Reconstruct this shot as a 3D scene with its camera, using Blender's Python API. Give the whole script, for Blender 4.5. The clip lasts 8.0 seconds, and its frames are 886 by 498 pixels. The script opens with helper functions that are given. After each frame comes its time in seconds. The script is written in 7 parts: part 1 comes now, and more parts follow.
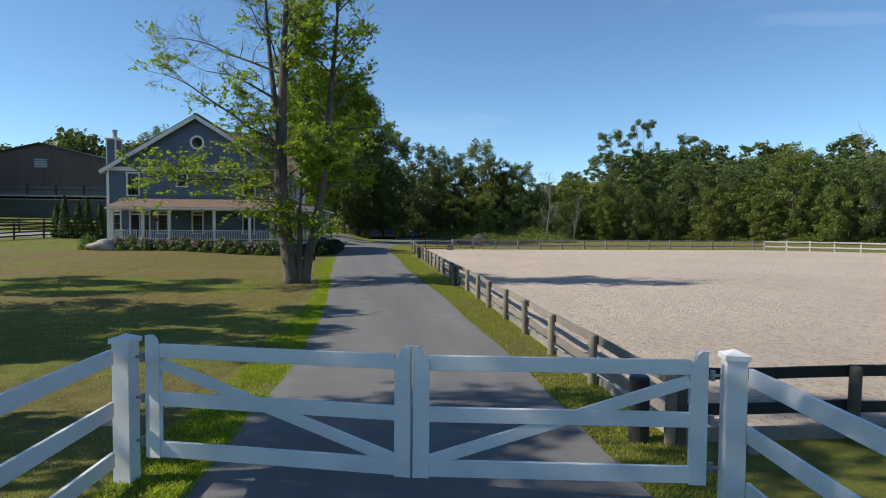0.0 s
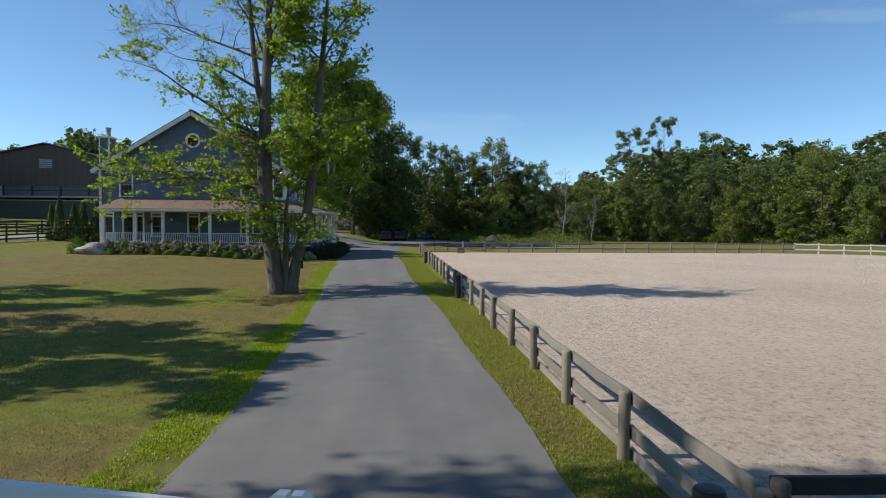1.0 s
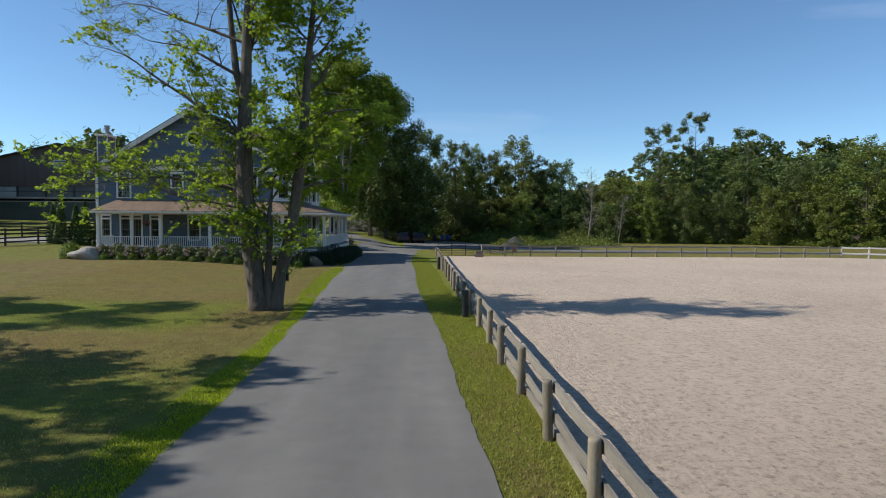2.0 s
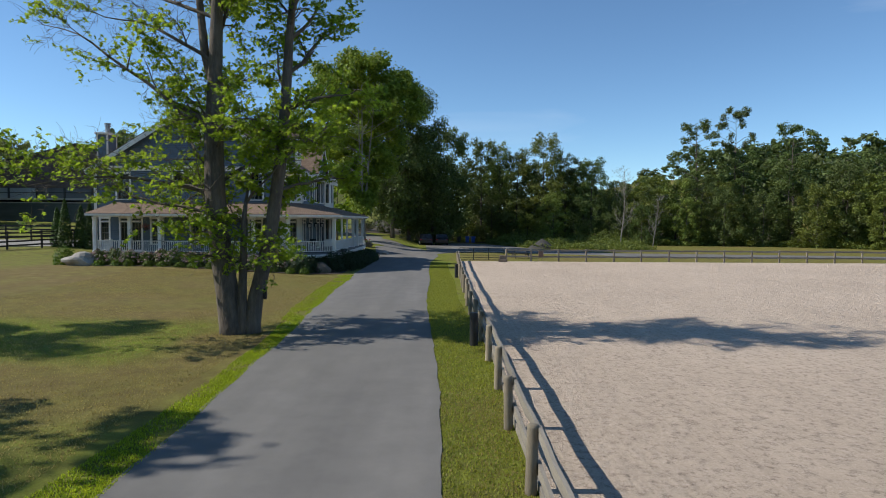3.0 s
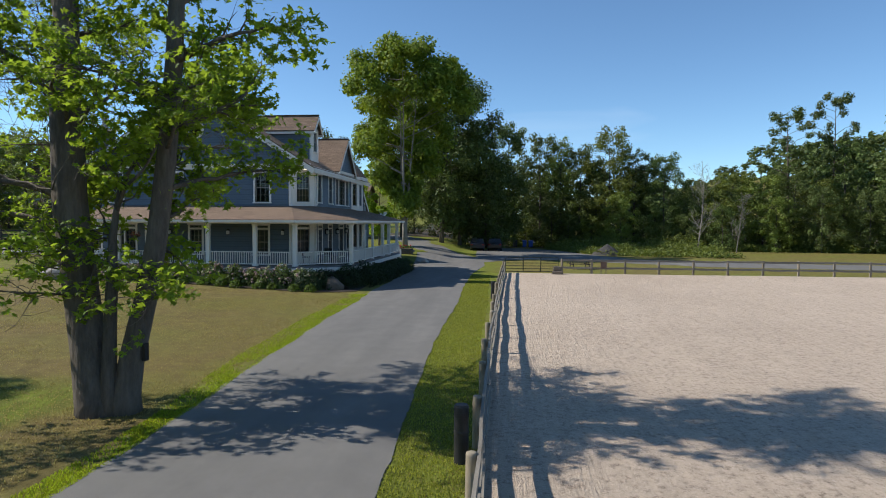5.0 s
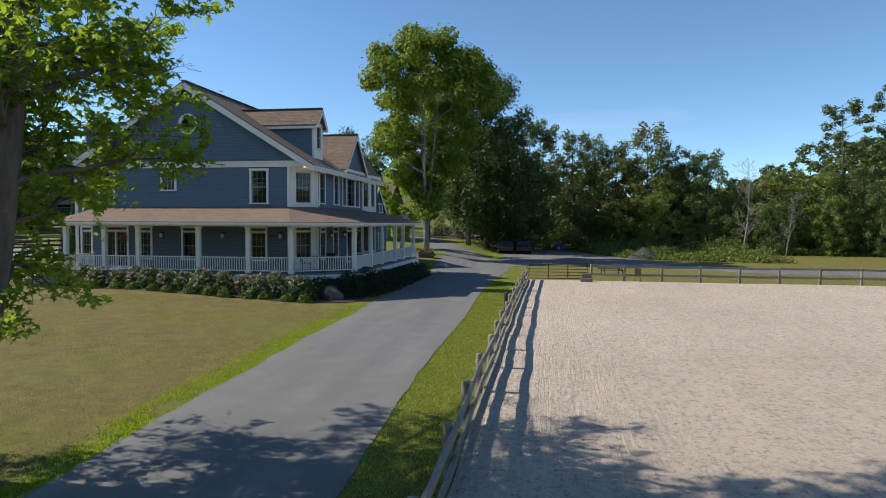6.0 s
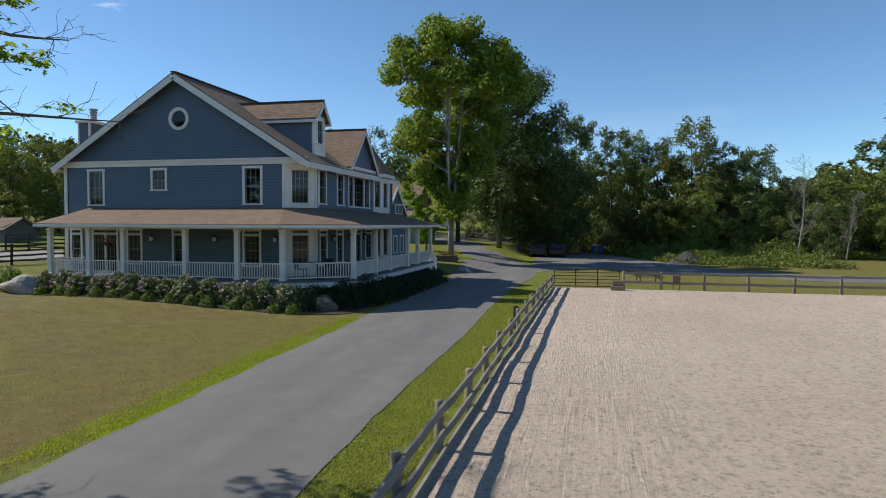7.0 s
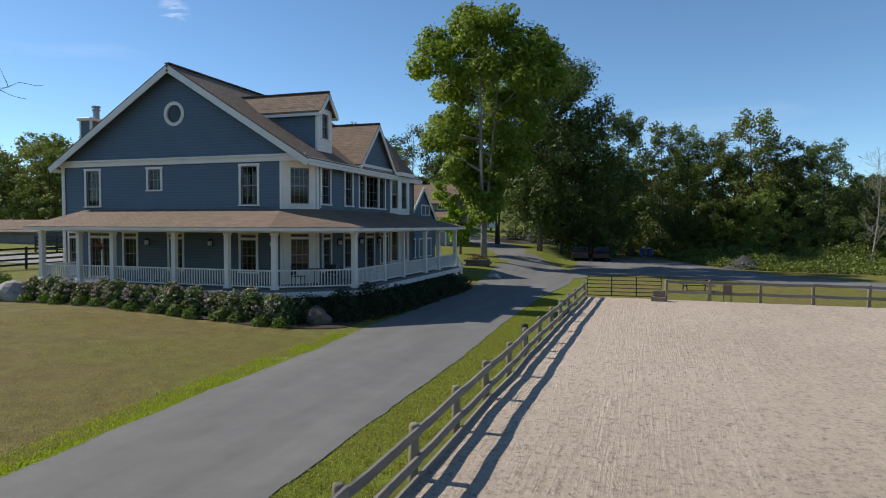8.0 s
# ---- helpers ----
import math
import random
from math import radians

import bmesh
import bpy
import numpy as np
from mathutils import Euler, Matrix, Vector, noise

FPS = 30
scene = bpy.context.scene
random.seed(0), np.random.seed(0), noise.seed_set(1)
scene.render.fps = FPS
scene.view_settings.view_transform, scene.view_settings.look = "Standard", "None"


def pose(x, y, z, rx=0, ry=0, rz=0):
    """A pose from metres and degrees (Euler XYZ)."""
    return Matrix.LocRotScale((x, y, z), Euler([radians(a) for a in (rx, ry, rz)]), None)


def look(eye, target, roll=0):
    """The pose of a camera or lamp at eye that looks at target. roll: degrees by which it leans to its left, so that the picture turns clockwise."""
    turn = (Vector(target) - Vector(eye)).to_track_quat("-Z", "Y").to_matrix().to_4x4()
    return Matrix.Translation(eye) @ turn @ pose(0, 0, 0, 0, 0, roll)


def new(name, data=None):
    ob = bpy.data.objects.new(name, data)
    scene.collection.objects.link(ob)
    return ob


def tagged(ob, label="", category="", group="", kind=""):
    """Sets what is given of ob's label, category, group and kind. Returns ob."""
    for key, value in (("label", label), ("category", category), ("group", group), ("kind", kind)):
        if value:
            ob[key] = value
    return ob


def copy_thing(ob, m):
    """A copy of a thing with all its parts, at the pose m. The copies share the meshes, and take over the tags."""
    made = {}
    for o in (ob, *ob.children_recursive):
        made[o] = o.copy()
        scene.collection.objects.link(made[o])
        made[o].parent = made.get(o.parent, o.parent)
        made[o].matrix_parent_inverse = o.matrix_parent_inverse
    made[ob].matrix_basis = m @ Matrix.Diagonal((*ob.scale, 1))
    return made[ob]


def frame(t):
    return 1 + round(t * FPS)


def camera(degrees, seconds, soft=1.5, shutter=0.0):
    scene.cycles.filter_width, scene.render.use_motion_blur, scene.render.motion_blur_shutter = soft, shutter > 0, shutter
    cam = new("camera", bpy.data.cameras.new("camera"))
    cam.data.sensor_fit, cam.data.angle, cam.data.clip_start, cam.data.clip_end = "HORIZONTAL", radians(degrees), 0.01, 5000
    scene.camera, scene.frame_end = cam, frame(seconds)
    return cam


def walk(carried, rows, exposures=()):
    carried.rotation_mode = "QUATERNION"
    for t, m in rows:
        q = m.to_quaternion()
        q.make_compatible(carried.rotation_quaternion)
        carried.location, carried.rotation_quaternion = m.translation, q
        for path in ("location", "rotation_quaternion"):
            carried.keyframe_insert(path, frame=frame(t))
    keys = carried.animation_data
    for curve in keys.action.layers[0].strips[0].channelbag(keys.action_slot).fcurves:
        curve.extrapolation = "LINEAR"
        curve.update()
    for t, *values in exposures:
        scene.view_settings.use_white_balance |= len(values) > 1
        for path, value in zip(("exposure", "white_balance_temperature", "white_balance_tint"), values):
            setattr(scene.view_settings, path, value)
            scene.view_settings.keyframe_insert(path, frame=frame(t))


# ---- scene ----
# ---- camera ----
cam = camera(70.4, 8.0, soft=1.0)
# seconds, x, y, z, heading to the left of +y, pitch, roll
ROWS = [
    (0.0, 0.498, -0.277, 2.895, -6.285, -2.461, 0.461),
    (0.5, 0.917, 1.178, 2.954, -5.695, -2.448, 0.442),
    (1.0, 1.397, 2.79, 3.042, -4.84, -2.452, 0.424),
    (1.5, 1.894, 4.522, 3.148, -3.786, -2.467, 0.405),
    (2.0, 2.38, 6.341, 3.263, -2.585, -2.487, 0.386),
    (2.5, 2.838, 8.219, 3.38, -1.279, -2.505, 0.368),
    (3.0, 3.267, 10.137, 3.492, 0.1, -2.52, 0.349),
    (3.5, 3.671, 12.076, 3.594, 1.53, -2.526, 0.33),
    (4.0, 4.061, 14.025, 3.683, 2.999, -2.522, 0.312),
    (4.5, 4.451, 15.975, 3.758, 4.507, -2.507, 0.293),
    (5.0, 4.855, 17.921, 3.817, 6.061, -2.481, 0.275),
    (5.5, 5.285, 19.857, 3.863, 7.679, -2.444, 0.256),
    (6.0, 5.749, 21.784, 3.897, 9.391, -2.399, 0.237),
    (6.5, 6.245, 23.698, 3.923, 11.232, -2.347, 0.219),
    (7.0, 6.761, 25.6, 3.947, 13.249, -2.294, 0.2),
    (7.5, 7.274, 27.488, 3.976, 15.5, -2.243, 0.181),
    (8.0, 7.742, 29.361, 4.019, 18.049, -2.201, 0.163),
]


def stance(x, y, z, heading, pitch, roll):
    a, b = radians(heading), radians(pitch)
    way = Vector((-math.sin(a) * math.cos(b), math.cos(a) * math.cos(b), math.sin(b)))
    return look((x, y, z), Vector((x, y, z)) + way, roll)


walk(cam, [(r[0], stance(*r[1:])) for r in ROWS], ((0.0, 0.26), (1.5, 0.16), (3.5, 0.18), (4.5, 0.26), (6.0, 0.36), (6.5, 0.27), (7.0, 0.19), (8.0, 0.17)))

# ---- light ----
SUN_EL, SUN_AZ = radians(40.0), radians(270.0)
to_sun = Vector((math.sin(SUN_AZ) * math.cos(SUN_EL), math.cos(SUN_AZ) * math.cos(SUN_EL), math.sin(SUN_EL)))
sun_data = bpy.data.lights.new("sun", "SUN")
sun_data.energy, sun_data.angle, sun_data.color = 4.6, radians(0.6), (1.0, 0.945, 0.86)
sun = new("sun", sun_data)
sun.matrix_world = look(to_sun * 60, (0, 0, 0))

world = bpy.data.worlds.new("sky")
scene.world = world
world.use_nodes = True
wn, wl = world.node_tree.nodes, world.node_tree.links
wn.clear()
w_out = wn.new("ShaderNodeOutputWorld")
w_bg = wn.new("ShaderNodeBackground")
w_sky = wn.new("ShaderNodeTexSky")
w_sky.sky_type = "NISHITA"
w_sky.sun_disc = False
w_sky.sun_elevation, w_sky.sun_rotation = SUN_EL, SUN_AZ
w_sky.altitude, w_sky.air_density, w_sky.dust_density, w_sky.ozone_density = 2000, 1.0, 0.0, 1.6
w_bg.inputs["Strength"].default_value = 0.128
# a few thin wisps of cloud
w_co = wn.new("ShaderNodeTexCoord")
w_map = wn.new("ShaderNodeMapping")
w_map.inputs["Scale"].default_value = (1.0, 1.3, 4.5)
w_noise = wn.new("ShaderNodeTexNoise")
w_noise.inputs["Scale"].default_value, w_noise.inputs["Detail"].default_value, w_noise.inputs["Distortion"].default_value = 2.3, 7.0, 0.6
w_ramp = wn.new("ShaderNodeValToRGB")
w_ramp.color_ramp.elements[0].position, w_ramp.color_ramp.elements[1].position = 0.62, 0.95
w_ramp.color_ramp.elements[1].color = (0.24, 0.24, 0.24, 1)
w_mix = wn.new("ShaderNodeMix")
w_mix.data_type = "RGBA"
w_mix.inputs[7].default_value = (7.0, 7.4, 8.0, 1)
wl.new(w_co.outputs["Generated"], w_map.inputs["Vector"])
wl.new(w_map.outputs["Vector"], w_noise.inputs["Vector"])
wl.new(w_noise.outputs["Fac"], w_ramp.inputs["Fac"])
w_fine = wn.new("ShaderNodeTexNoise")
w_fine.inputs["Scale"].default_value, w_fine.inputs["Detail"].default_value, w_fine.inputs["Distortion"].default_value = 16.0, 5.0, 1.2
wl.new(w_map.outputs["Vector"], w_fine.inputs["Vector"])
w_shred = wn.new("ShaderNodeMapRange")
w_shred.inputs["From Min"].default_value, w_shred.inputs["From Max"].default_value = 0.47, 0.75
wl.new(w_fine.outputs["Fac"], w_shred.inputs["Value"])
w_sum = w_ramp.outputs["Color"]
for way, wide, thick in (((0.537, 0.782, 0.317), 0.030, 0.75), ((-0.627, 0.721, 0.294), 0.036, 0.6)):
    w_far = wn.new("ShaderNodeVectorMath")
    w_far.operation = "DISTANCE"
    w_far.inputs[1].default_value = way
    wl.new(w_co.outputs["Generated"], w_far.inputs[0])
    w_fade = wn.new("ShaderNodeMapRange")
    w_fade.interpolation_type = "SMOOTHSTEP"
    w_fade.inputs["From Min"].default_value, w_fade.inputs["From Max"].default_value = 0.0, wide
    w_fade.inputs["To Min"].default_value, w_fade.inputs["To Max"].default_value = thick, -0.25
    wl.new(w_far.outputs["Value"], w_fade.inputs["Value"])
    w_cut = wn.new("ShaderNodeMath")
    w_cut.operation, w_cut.use_clamp = "MULTIPLY", True
    wl.new(w_fade.outputs["Result"], w_cut.inputs[0])
    wl.new(w_shred.outputs["Result"], w_cut.inputs[1])
    w_add = wn.new("ShaderNodeMath")
    w_add.operation, w_add.use_clamp = "ADD", True
    wl.new(w_sum, w_add.inputs[0])
    wl.new(w_cut.outputs[0], w_add.inputs[1])
    w_sum = w_add.outputs[0]
wl.new(w_sum, w_mix.inputs[0])
w_tint = wn.new("ShaderNodeMix")
w_tint.data_type, w_tint.blend_type = "RGBA", "MULTIPLY"
w_tint.inputs[0].default_value, w_tint.inputs[7].default_value = 1.0, (0.74, 0.925, 1.02, 1)
wl.new(w_sky.outputs["Color"], w_tint.inputs[6])
wl.new(w_tint.outputs[2], w_mix.inputs[6])
wl.new(w_mix.outputs[2], w_bg.inputs["Color"])
wl.new(w_bg.outputs["Background"], w_out.inputs["Surface"])


# ---- materials ----
def node_mat(name):
    m = bpy.data.materials.new(name)
    m.use_nodes = True
    n = m.node_tree.nodes
    return m, n, m.node_tree.links, n["Principled BSDF"]


def ramp(n, stops):
    r = n.new("ShaderNodeValToRGB")
    e = r.color_ramp.elements
    while len(e) < len(stops):
        e.new(0.5)
    for k, (p, c) in enumerate(stops):
        e[k].position, e[k].color = p, (*c, 1) if len(c) == 3 else c
    return r


def noise_tex(n, l, coord, scale, detail=4.0, rough=0.6, stretch=None):
    t = n.new("ShaderNodeTexNoise")
    t.inputs["Scale"].default_value, t.inputs["Detail"].default_value, t.inputs["Roughness"].default_value = scale, detail, rough
    if stretch:
        mp = n.new("ShaderNodeMapping")
        mp.inputs["Scale"].default_value = stretch
        l.new(coord, mp.inputs["Vector"])
        coord = mp.outputs["Vector"]
    l.new(coord, t.inputs["Vector"])
    return t.outputs["Fac"]


def mixed(n, l, fac, a, b, blend="MIX"):
    x = n.new("ShaderNodeMix")
    x.data_type, x.blend_type = "RGBA", blend
    for key, v in (("Factor", fac), ("A", a), ("B", b)):
        s = [i for i in x.inputs if i.name == key and (i.type == "RGBA" or key == "Factor")]
        s = s[0]
        if isinstance(v, (int, float)):
            s.default_value = v
        elif isinstance(v, tuple):
            s.default_value = (*v, 1)
        else:
            l.new(v, s)
    return [o for o in x.outputs if o.type == "RGBA"][0]


def arith(n, l, op, a, b=0.0, clamp=False):
    x = n.new("ShaderNodeMath")
    x.operation, x.use_clamp = op, clamp
    for k, v in enumerate((a, b)):
        if isinstance(v, (int, float)):
            x.inputs[k].default_value = v
        else:
            l.new(v, x.inputs[k])
    return x.outputs[0]


def bumped(n, l, p, height, strength, distance=0.02):
    b = n.new("ShaderNodeBump")
    b.inputs["Strength"].default_value, b.inputs["Distance"].default_value = strength, distance
    l.new(height, b.inputs["Height"])
    l.new(b.outputs["Normal"], p.inputs["Normal"])


def surface(name, dark, light, scale=3.0, fine=60.0, rough=0.7, bump=0.2, dist=0.01, metal=0.0, stretch=None, vary=0.0, spec=0.4):
    """A surface with blotches at one scale and grain at another; vary: how much single pieces differ."""
    m, n, l, p = node_mat(name)
    co = n.new("ShaderNodeTexCoord").outputs["Object"]
    big = noise_tex(n, l, co, scale, 5, 0.6, stretch)
    small = noise_tex(n, l, co, fine, 3, 0.7, stretch)
    f = arith(n, l, "ADD", arith(n, l, "MULTIPLY", big, 0.65), arith(n, l, "MULTIPLY", small, 0.35))
    r = ramp(n, [(0.3, dark), (0.7, light)])
    l.new(f, r.inputs["Fac"])
    col = r.outputs["Color"]
    if vary:
        oi = n.new("ShaderNodeObjectInfo")
        v = arith(n, l, "ADD", arith(n, l, "MULTIPLY", oi.outputs["Random"], 2 * vary), 1 - vary)
        hs = n.new("ShaderNodeHueSaturation")
        l.new(v, hs.inputs["Value"])
        l.new(col, hs.inputs["Color"])
        col = hs.outputs["Color"]
    l.new(col, p.inputs["Base Color"])
    p.inputs["Metallic"].default_value = metal
    p.inputs["Specular IOR Level"].default_value = spec
    rr = arith(n, l, "ADD", arith(n, l, "MULTIPLY", small, 0.16), rough - 0.08, True)
    l.new(rr, p.inputs["Roughness"])
    if bump:
        bumped(n, l, p, f, bump, dist)
    return m


def leaf_mat(name, dark, light, through_col, spread=0.1, thru=0.34):
    """Leaves: each its own shade, each plant its own tone, with light shining through them."""
    m, n, l, p = node_mat(name)
    g = n.new("ShaderNodeNewGeometry").outputs["Random Per Island"]
    oi = n.new("ShaderNodeObjectInfo").outputs["Random"]
    r = ramp(n, [(0.0, dark), (0.7, light), (1.0, tuple(c * 1.35 for c in light))])
    l.new(g, r.inputs["Fac"])
    hs = n.new("ShaderNodeHueSaturation")
    l.new(r.outputs["Color"], hs.inputs["Color"])
    l.new(arith(n, l, "ADD", arith(n, l, "MULTIPLY", oi, 0.026), 0.492), hs.inputs["Hue"])
    l.new(arith(n, l, "ADD", arith(n, l, "MULTIPLY", oi, 2.5 * spread), 1 - spread), hs.inputs["Value"])
    l.new(hs.outputs["Color"], p.inputs["Base Color"])
    p.inputs["Roughness"].default_value, p.inputs["Specular IOR Level"].default_value = 0.55, 0.3
    tr = n.new("ShaderNodeBsdfTranslucent")
    l.new(mixed(n, l, 0.5, hs.outputs["Color"], through_col), tr.inputs["Color"])
    mx = n.new("ShaderNodeMixShader")
    mx.inputs["Fac"].default_value = thru
    l.new(p.outputs["BSDF"], mx.inputs[1])
    l.new(tr.outputs["BSDF"], mx.inputs[2])
    l.new(mx.outputs["Shader"], n["Material Output"].inputs["Surface"])
    return m


def glass_mat(name, tint, gloss=0.06):
    m, n, l, p = node_mat(name)
    n.remove(p)
    t, g, mx, f = n.new("ShaderNodeBsdfTransparent"), n.new("ShaderNodeBsdfGlossy"), n.new("ShaderNodeMixShader"), n.new("ShaderNodeFresnel")
    t.inputs["Color"].default_value = (*tint, 1)
    g.inputs["Roughness"].default_value = gloss
    f.inputs["IOR"].default_value = 1.52
    l.new(f.outputs["Fac"], mx.inputs["Fac"])
    l.new(t.outputs["BSDF"], mx.inputs[1])
    l.new(g.outputs["BSDF"], mx.inputs[2])
    l.new(mx.outputs["Shader"], n["Material Output"].inputs["Surface"])
    return m


def lawn_mat():
    """Mown lawn: dry in the open, green along the drive and under trees (the mesh's attribute 'lush')."""
    m, n, l, p = node_mat("lawn_grass")
    co = n.new("ShaderNodeTexCoord").outputs["Object"]
    at = n.new("ShaderNodeAttribute")
    at.attribute_name = "lush"
    wide = noise_tex(n, l, co, 0.22, 4, 0.6)
    mid = noise_tex(n, l, co, 1.7, 5, 0.65)
    fine = noise_tex(n, l, co, 19.0, 6, 0.9)
    k = arith(n, l, "ADD", at.outputs["Fac"], arith(n, l, "MULTIPLY", arith(n, l, "SUBTRACT", wide, 0.48), 1.2))
    k = arith(n, l, "ADD", k, arith(n, l, "MULTIPLY", arith(n, l, "SUBTRACT", mid, 0.5), 0.7), True)
    dry = ramp(n, [(0.30, (0.070, 0.056, 0.018)), (0.5, (0.155, 0.118, 0.042)), (0.74, (0.270, 0.198, 0.082))])
    green = ramp(n, [(0.28, (0.050, 0.070, 0.008)), (0.52, (0.130, 0.168, 0.016)), (0.75, (0.235, 0.285, 0.028))])
    for r in (dry, green):
        l.new(arith(n, l, "ADD", arith(n, l, "MULTIPLY", fine, 0.55), arith(n, l, "MULTIPLY", mid, 0.5)), r.inputs["Fac"])
    l.new(mixed(n, l, k, dry.outputs["Color"], green.outputs["Color"]), p.inputs["Base Color"])
    p.inputs["Roughness"].default_value, p.inputs["Specular IOR Level"].default_value = 0.9, 0.15
    bumped(n, l, p, fine, 0.8, 0.04)
    return m


def sand_mat():
    """Raked riding sand: long rake lines, clods and hoof marks."""
    m, n, l, p = node_mat("arena_sand")
    co = n.new("ShaderNodeTexCoord").outputs["Object"]
    wide = noise_tex(n, l, co, 0.12, 3, 0.5)
    mid = noise_tex(n, l, co, 2.2, 5, 0.7)
    fine = noise_tex(n, l, co, 21.0, 5, 0.85)
    comb = noise_tex(n, l, co, 1.0, 4, 0.62, (11.0, 0.5, 1))
    track = noise_tex(n, l, co, 1.0, 2, 0.5, (1.5, 0.07, 1))
    r = ramp(n, [(0.30, (0.18, 0.136, 0.100)), (0.48, (0.408, 0.324, 0.248)), (0.70, (0.595, 0.486, 0.382))])
    f = arith(n, l, "ADD", arith(n, l, "MULTIPLY", fine, 0.50), arith(n, l, "MULTIPLY", mid, 0.22))
    f = arith(n, l, "ADD", f, arith(n, l, "MULTIPLY", arith(n, l, "ADD", comb, arith(n, l, "MULTIPLY", track, 0.4)), 0.20))
    f = arith(n, l, "ADD", f, arith(n, l, "MULTIPLY", wide, 0.2))
    l.new(f, r.inputs["Fac"])
    clod = noise_tex(n, l, co, 7.0, 6, 0.85)
    cr = ramp(n, [(0.51, (0, 0, 0)), (0.64, (0.78, 0.78, 0.78))])
    l.new(clod, cr.inputs["Fac"])
    pale = noise_tex(n, l, co, 16.0, 3, 0.8)
    pr = ramp(n, [(0.58, (0, 0, 0)), (0.72, (0.5, 0.5, 0.5))])
    l.new(pale, pr.inputs["Fac"])
    col = mixed(n, l, cr.outputs["Color"], r.outputs["Color"], (0.17, 0.128, 0.10))
    col = mixed(n, l, pr.outputs["Color"], col, (0.74, 0.64, 0.54))
    l.new(col, p.inputs["Base Color"])
    p.inputs["Roughness"].default_value, p.inputs["Specular IOR Level"].default_value = 0.95, 0.1
    h = arith(n, l, "ADD", arith(n, l, "MULTIPLY", fine, 0.8), arith(n, l, "MULTIPLY", comb, 0.75))
    h = arith(n, l, "ADD", h, arith(n, l, "MULTIPLY", mid, 0.6))
    bumped(n, l, p, h, 1.0, 0.046)
    return m


def asphalt_mat():
    """Worn drive: paler wheel tracks, dark patches, fine stones."""
    m, n, l, p = node_mat("drive_asphalt")
    co = n.new("ShaderNodeTexCoord").outputs["Object"]
    streak = noise_tex(n, l, co, 0.5, 4, 0.55, (1.6, 0.16, 1))
    mid = noise_tex(n, l, co, 1.1, 5, 0.65)
    fine = noise_tex(n, l, co, 34.0, 5, 0.95)
    f = arith(n, l, "ADD", arith(n, l, "MULTIPLY", streak, 0.5), arith(n, l, "MULTIPLY", mid, 0.3))
    f = arith(n, l, "ADD", f, arith(n, l, "MULTIPLY", fine, 0.2))
    r = ramp(n, [(0.30, (0.110, 0.106, 0.099)), (0.52, (0.160, 0.153, 0.142)), (0.74, (0.225, 0.214, 0.196))])
    l.new(f, r.inputs["Fac"])
    l.new(r.outputs["Color"], p.inputs["Base Color"])
    p.inputs["Roughness"].default_value, p.inputs["Specular IOR Level"].default_value = 0.85, 0.3
    bumped(n, l, p, fine, 0.5, 0.015)
    return m


def siding_mat(name, dark, light, pitch=0.15):
    """Painted lap boards, with each lap's shadow line put into the colour."""
    m, n, l, p = node_mat(name)
    co = n.new("ShaderNodeTexCoord").outputs["Object"]
    sx = n.new("ShaderNodeSeparateXYZ")
    l.new(co, sx.inputs["Vector"])
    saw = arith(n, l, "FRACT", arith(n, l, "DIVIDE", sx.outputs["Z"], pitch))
    big = noise_tex(n, l, co, 0.7, 4, 0.6)
    grain = noise_tex(n, l, co, 14.0, 3, 0.6, (0.15, 0.15, 3))
    r = ramp(n, [(0.3, dark), (0.7, light)])
    l.new(arith(n, l, "ADD", arith(n, l, "MULTIPLY", big, 0.6), arith(n, l, "MULTIPLY", grain, 0.4)), r.inputs["Fac"])
    # shade at each lap, drawn as a dark strip in the board colour
    lap_shade = arith(n, l, "MULTIPLY", arith(n, l, "LESS_THAN", saw, 0.11), 0.5)
    l.new(mixed(n, l, lap_shade, r.outputs["Color"], tuple(c * 0.3 for c in dark)), p.inputs["Base Color"])
    p.inputs["Roughness"].default_value = 0.6
    bumped(n, l, p, arith(n, l, "SUBTRACT", 1.0, saw), 1.0, 0.05)
    return m


def shingle_mat(name, dark, light):
    m, n, l, p = node_mat(name)
    co = n.new("ShaderNodeTexCoord").outputs["Object"]
    b = n.new("ShaderNodeTexBrick")
    b.offset = 0.5
    b.inputs["Scale"].default_value = 1.0
    b.inputs["Brick Width"].default_value, b.inputs["Row Height"].default_value = 0.33, 0.14
    b.inputs["Mortar Size"].default_value, b.inputs["Bias"].default_value = 0.008, 0.0
    b.inputs["Color1"].default_value, b.inputs["Color2"].default_value = (*dark, 1), (*light, 1)
    b.inputs["Mortar"].default_value = (*(c * 0.45 for c in dark), 1)
    uv = n.new("ShaderNodeUVMap").outputs["UV"]
    l.new(uv, b.inputs["Vector"])
    big = noise_tex(n, l, co, 0.6, 4, 0.6)
    hs = n.new("ShaderNodeHueSaturation")
    l.new(b.outputs["Color"], hs.inputs["Color"])
    l.new(arith(n, l, "ADD", arith(n, l, "MULTIPLY", big, 0.5), 0.75), hs.inputs["Value"])
    l.new(hs.outputs["Color"], p.inputs["Base Color"])
    p.inputs["Roughness"].default_value, p.inputs["Specular IOR Level"].default_value = 0.9, 0.2
    bumped(n, l, p, arith(n, l, "SUBTRACT", noise_tex(n, l, co, 40, 3, 0.7), b.outputs["Fac"]), 0.5, 0.015)
    return m


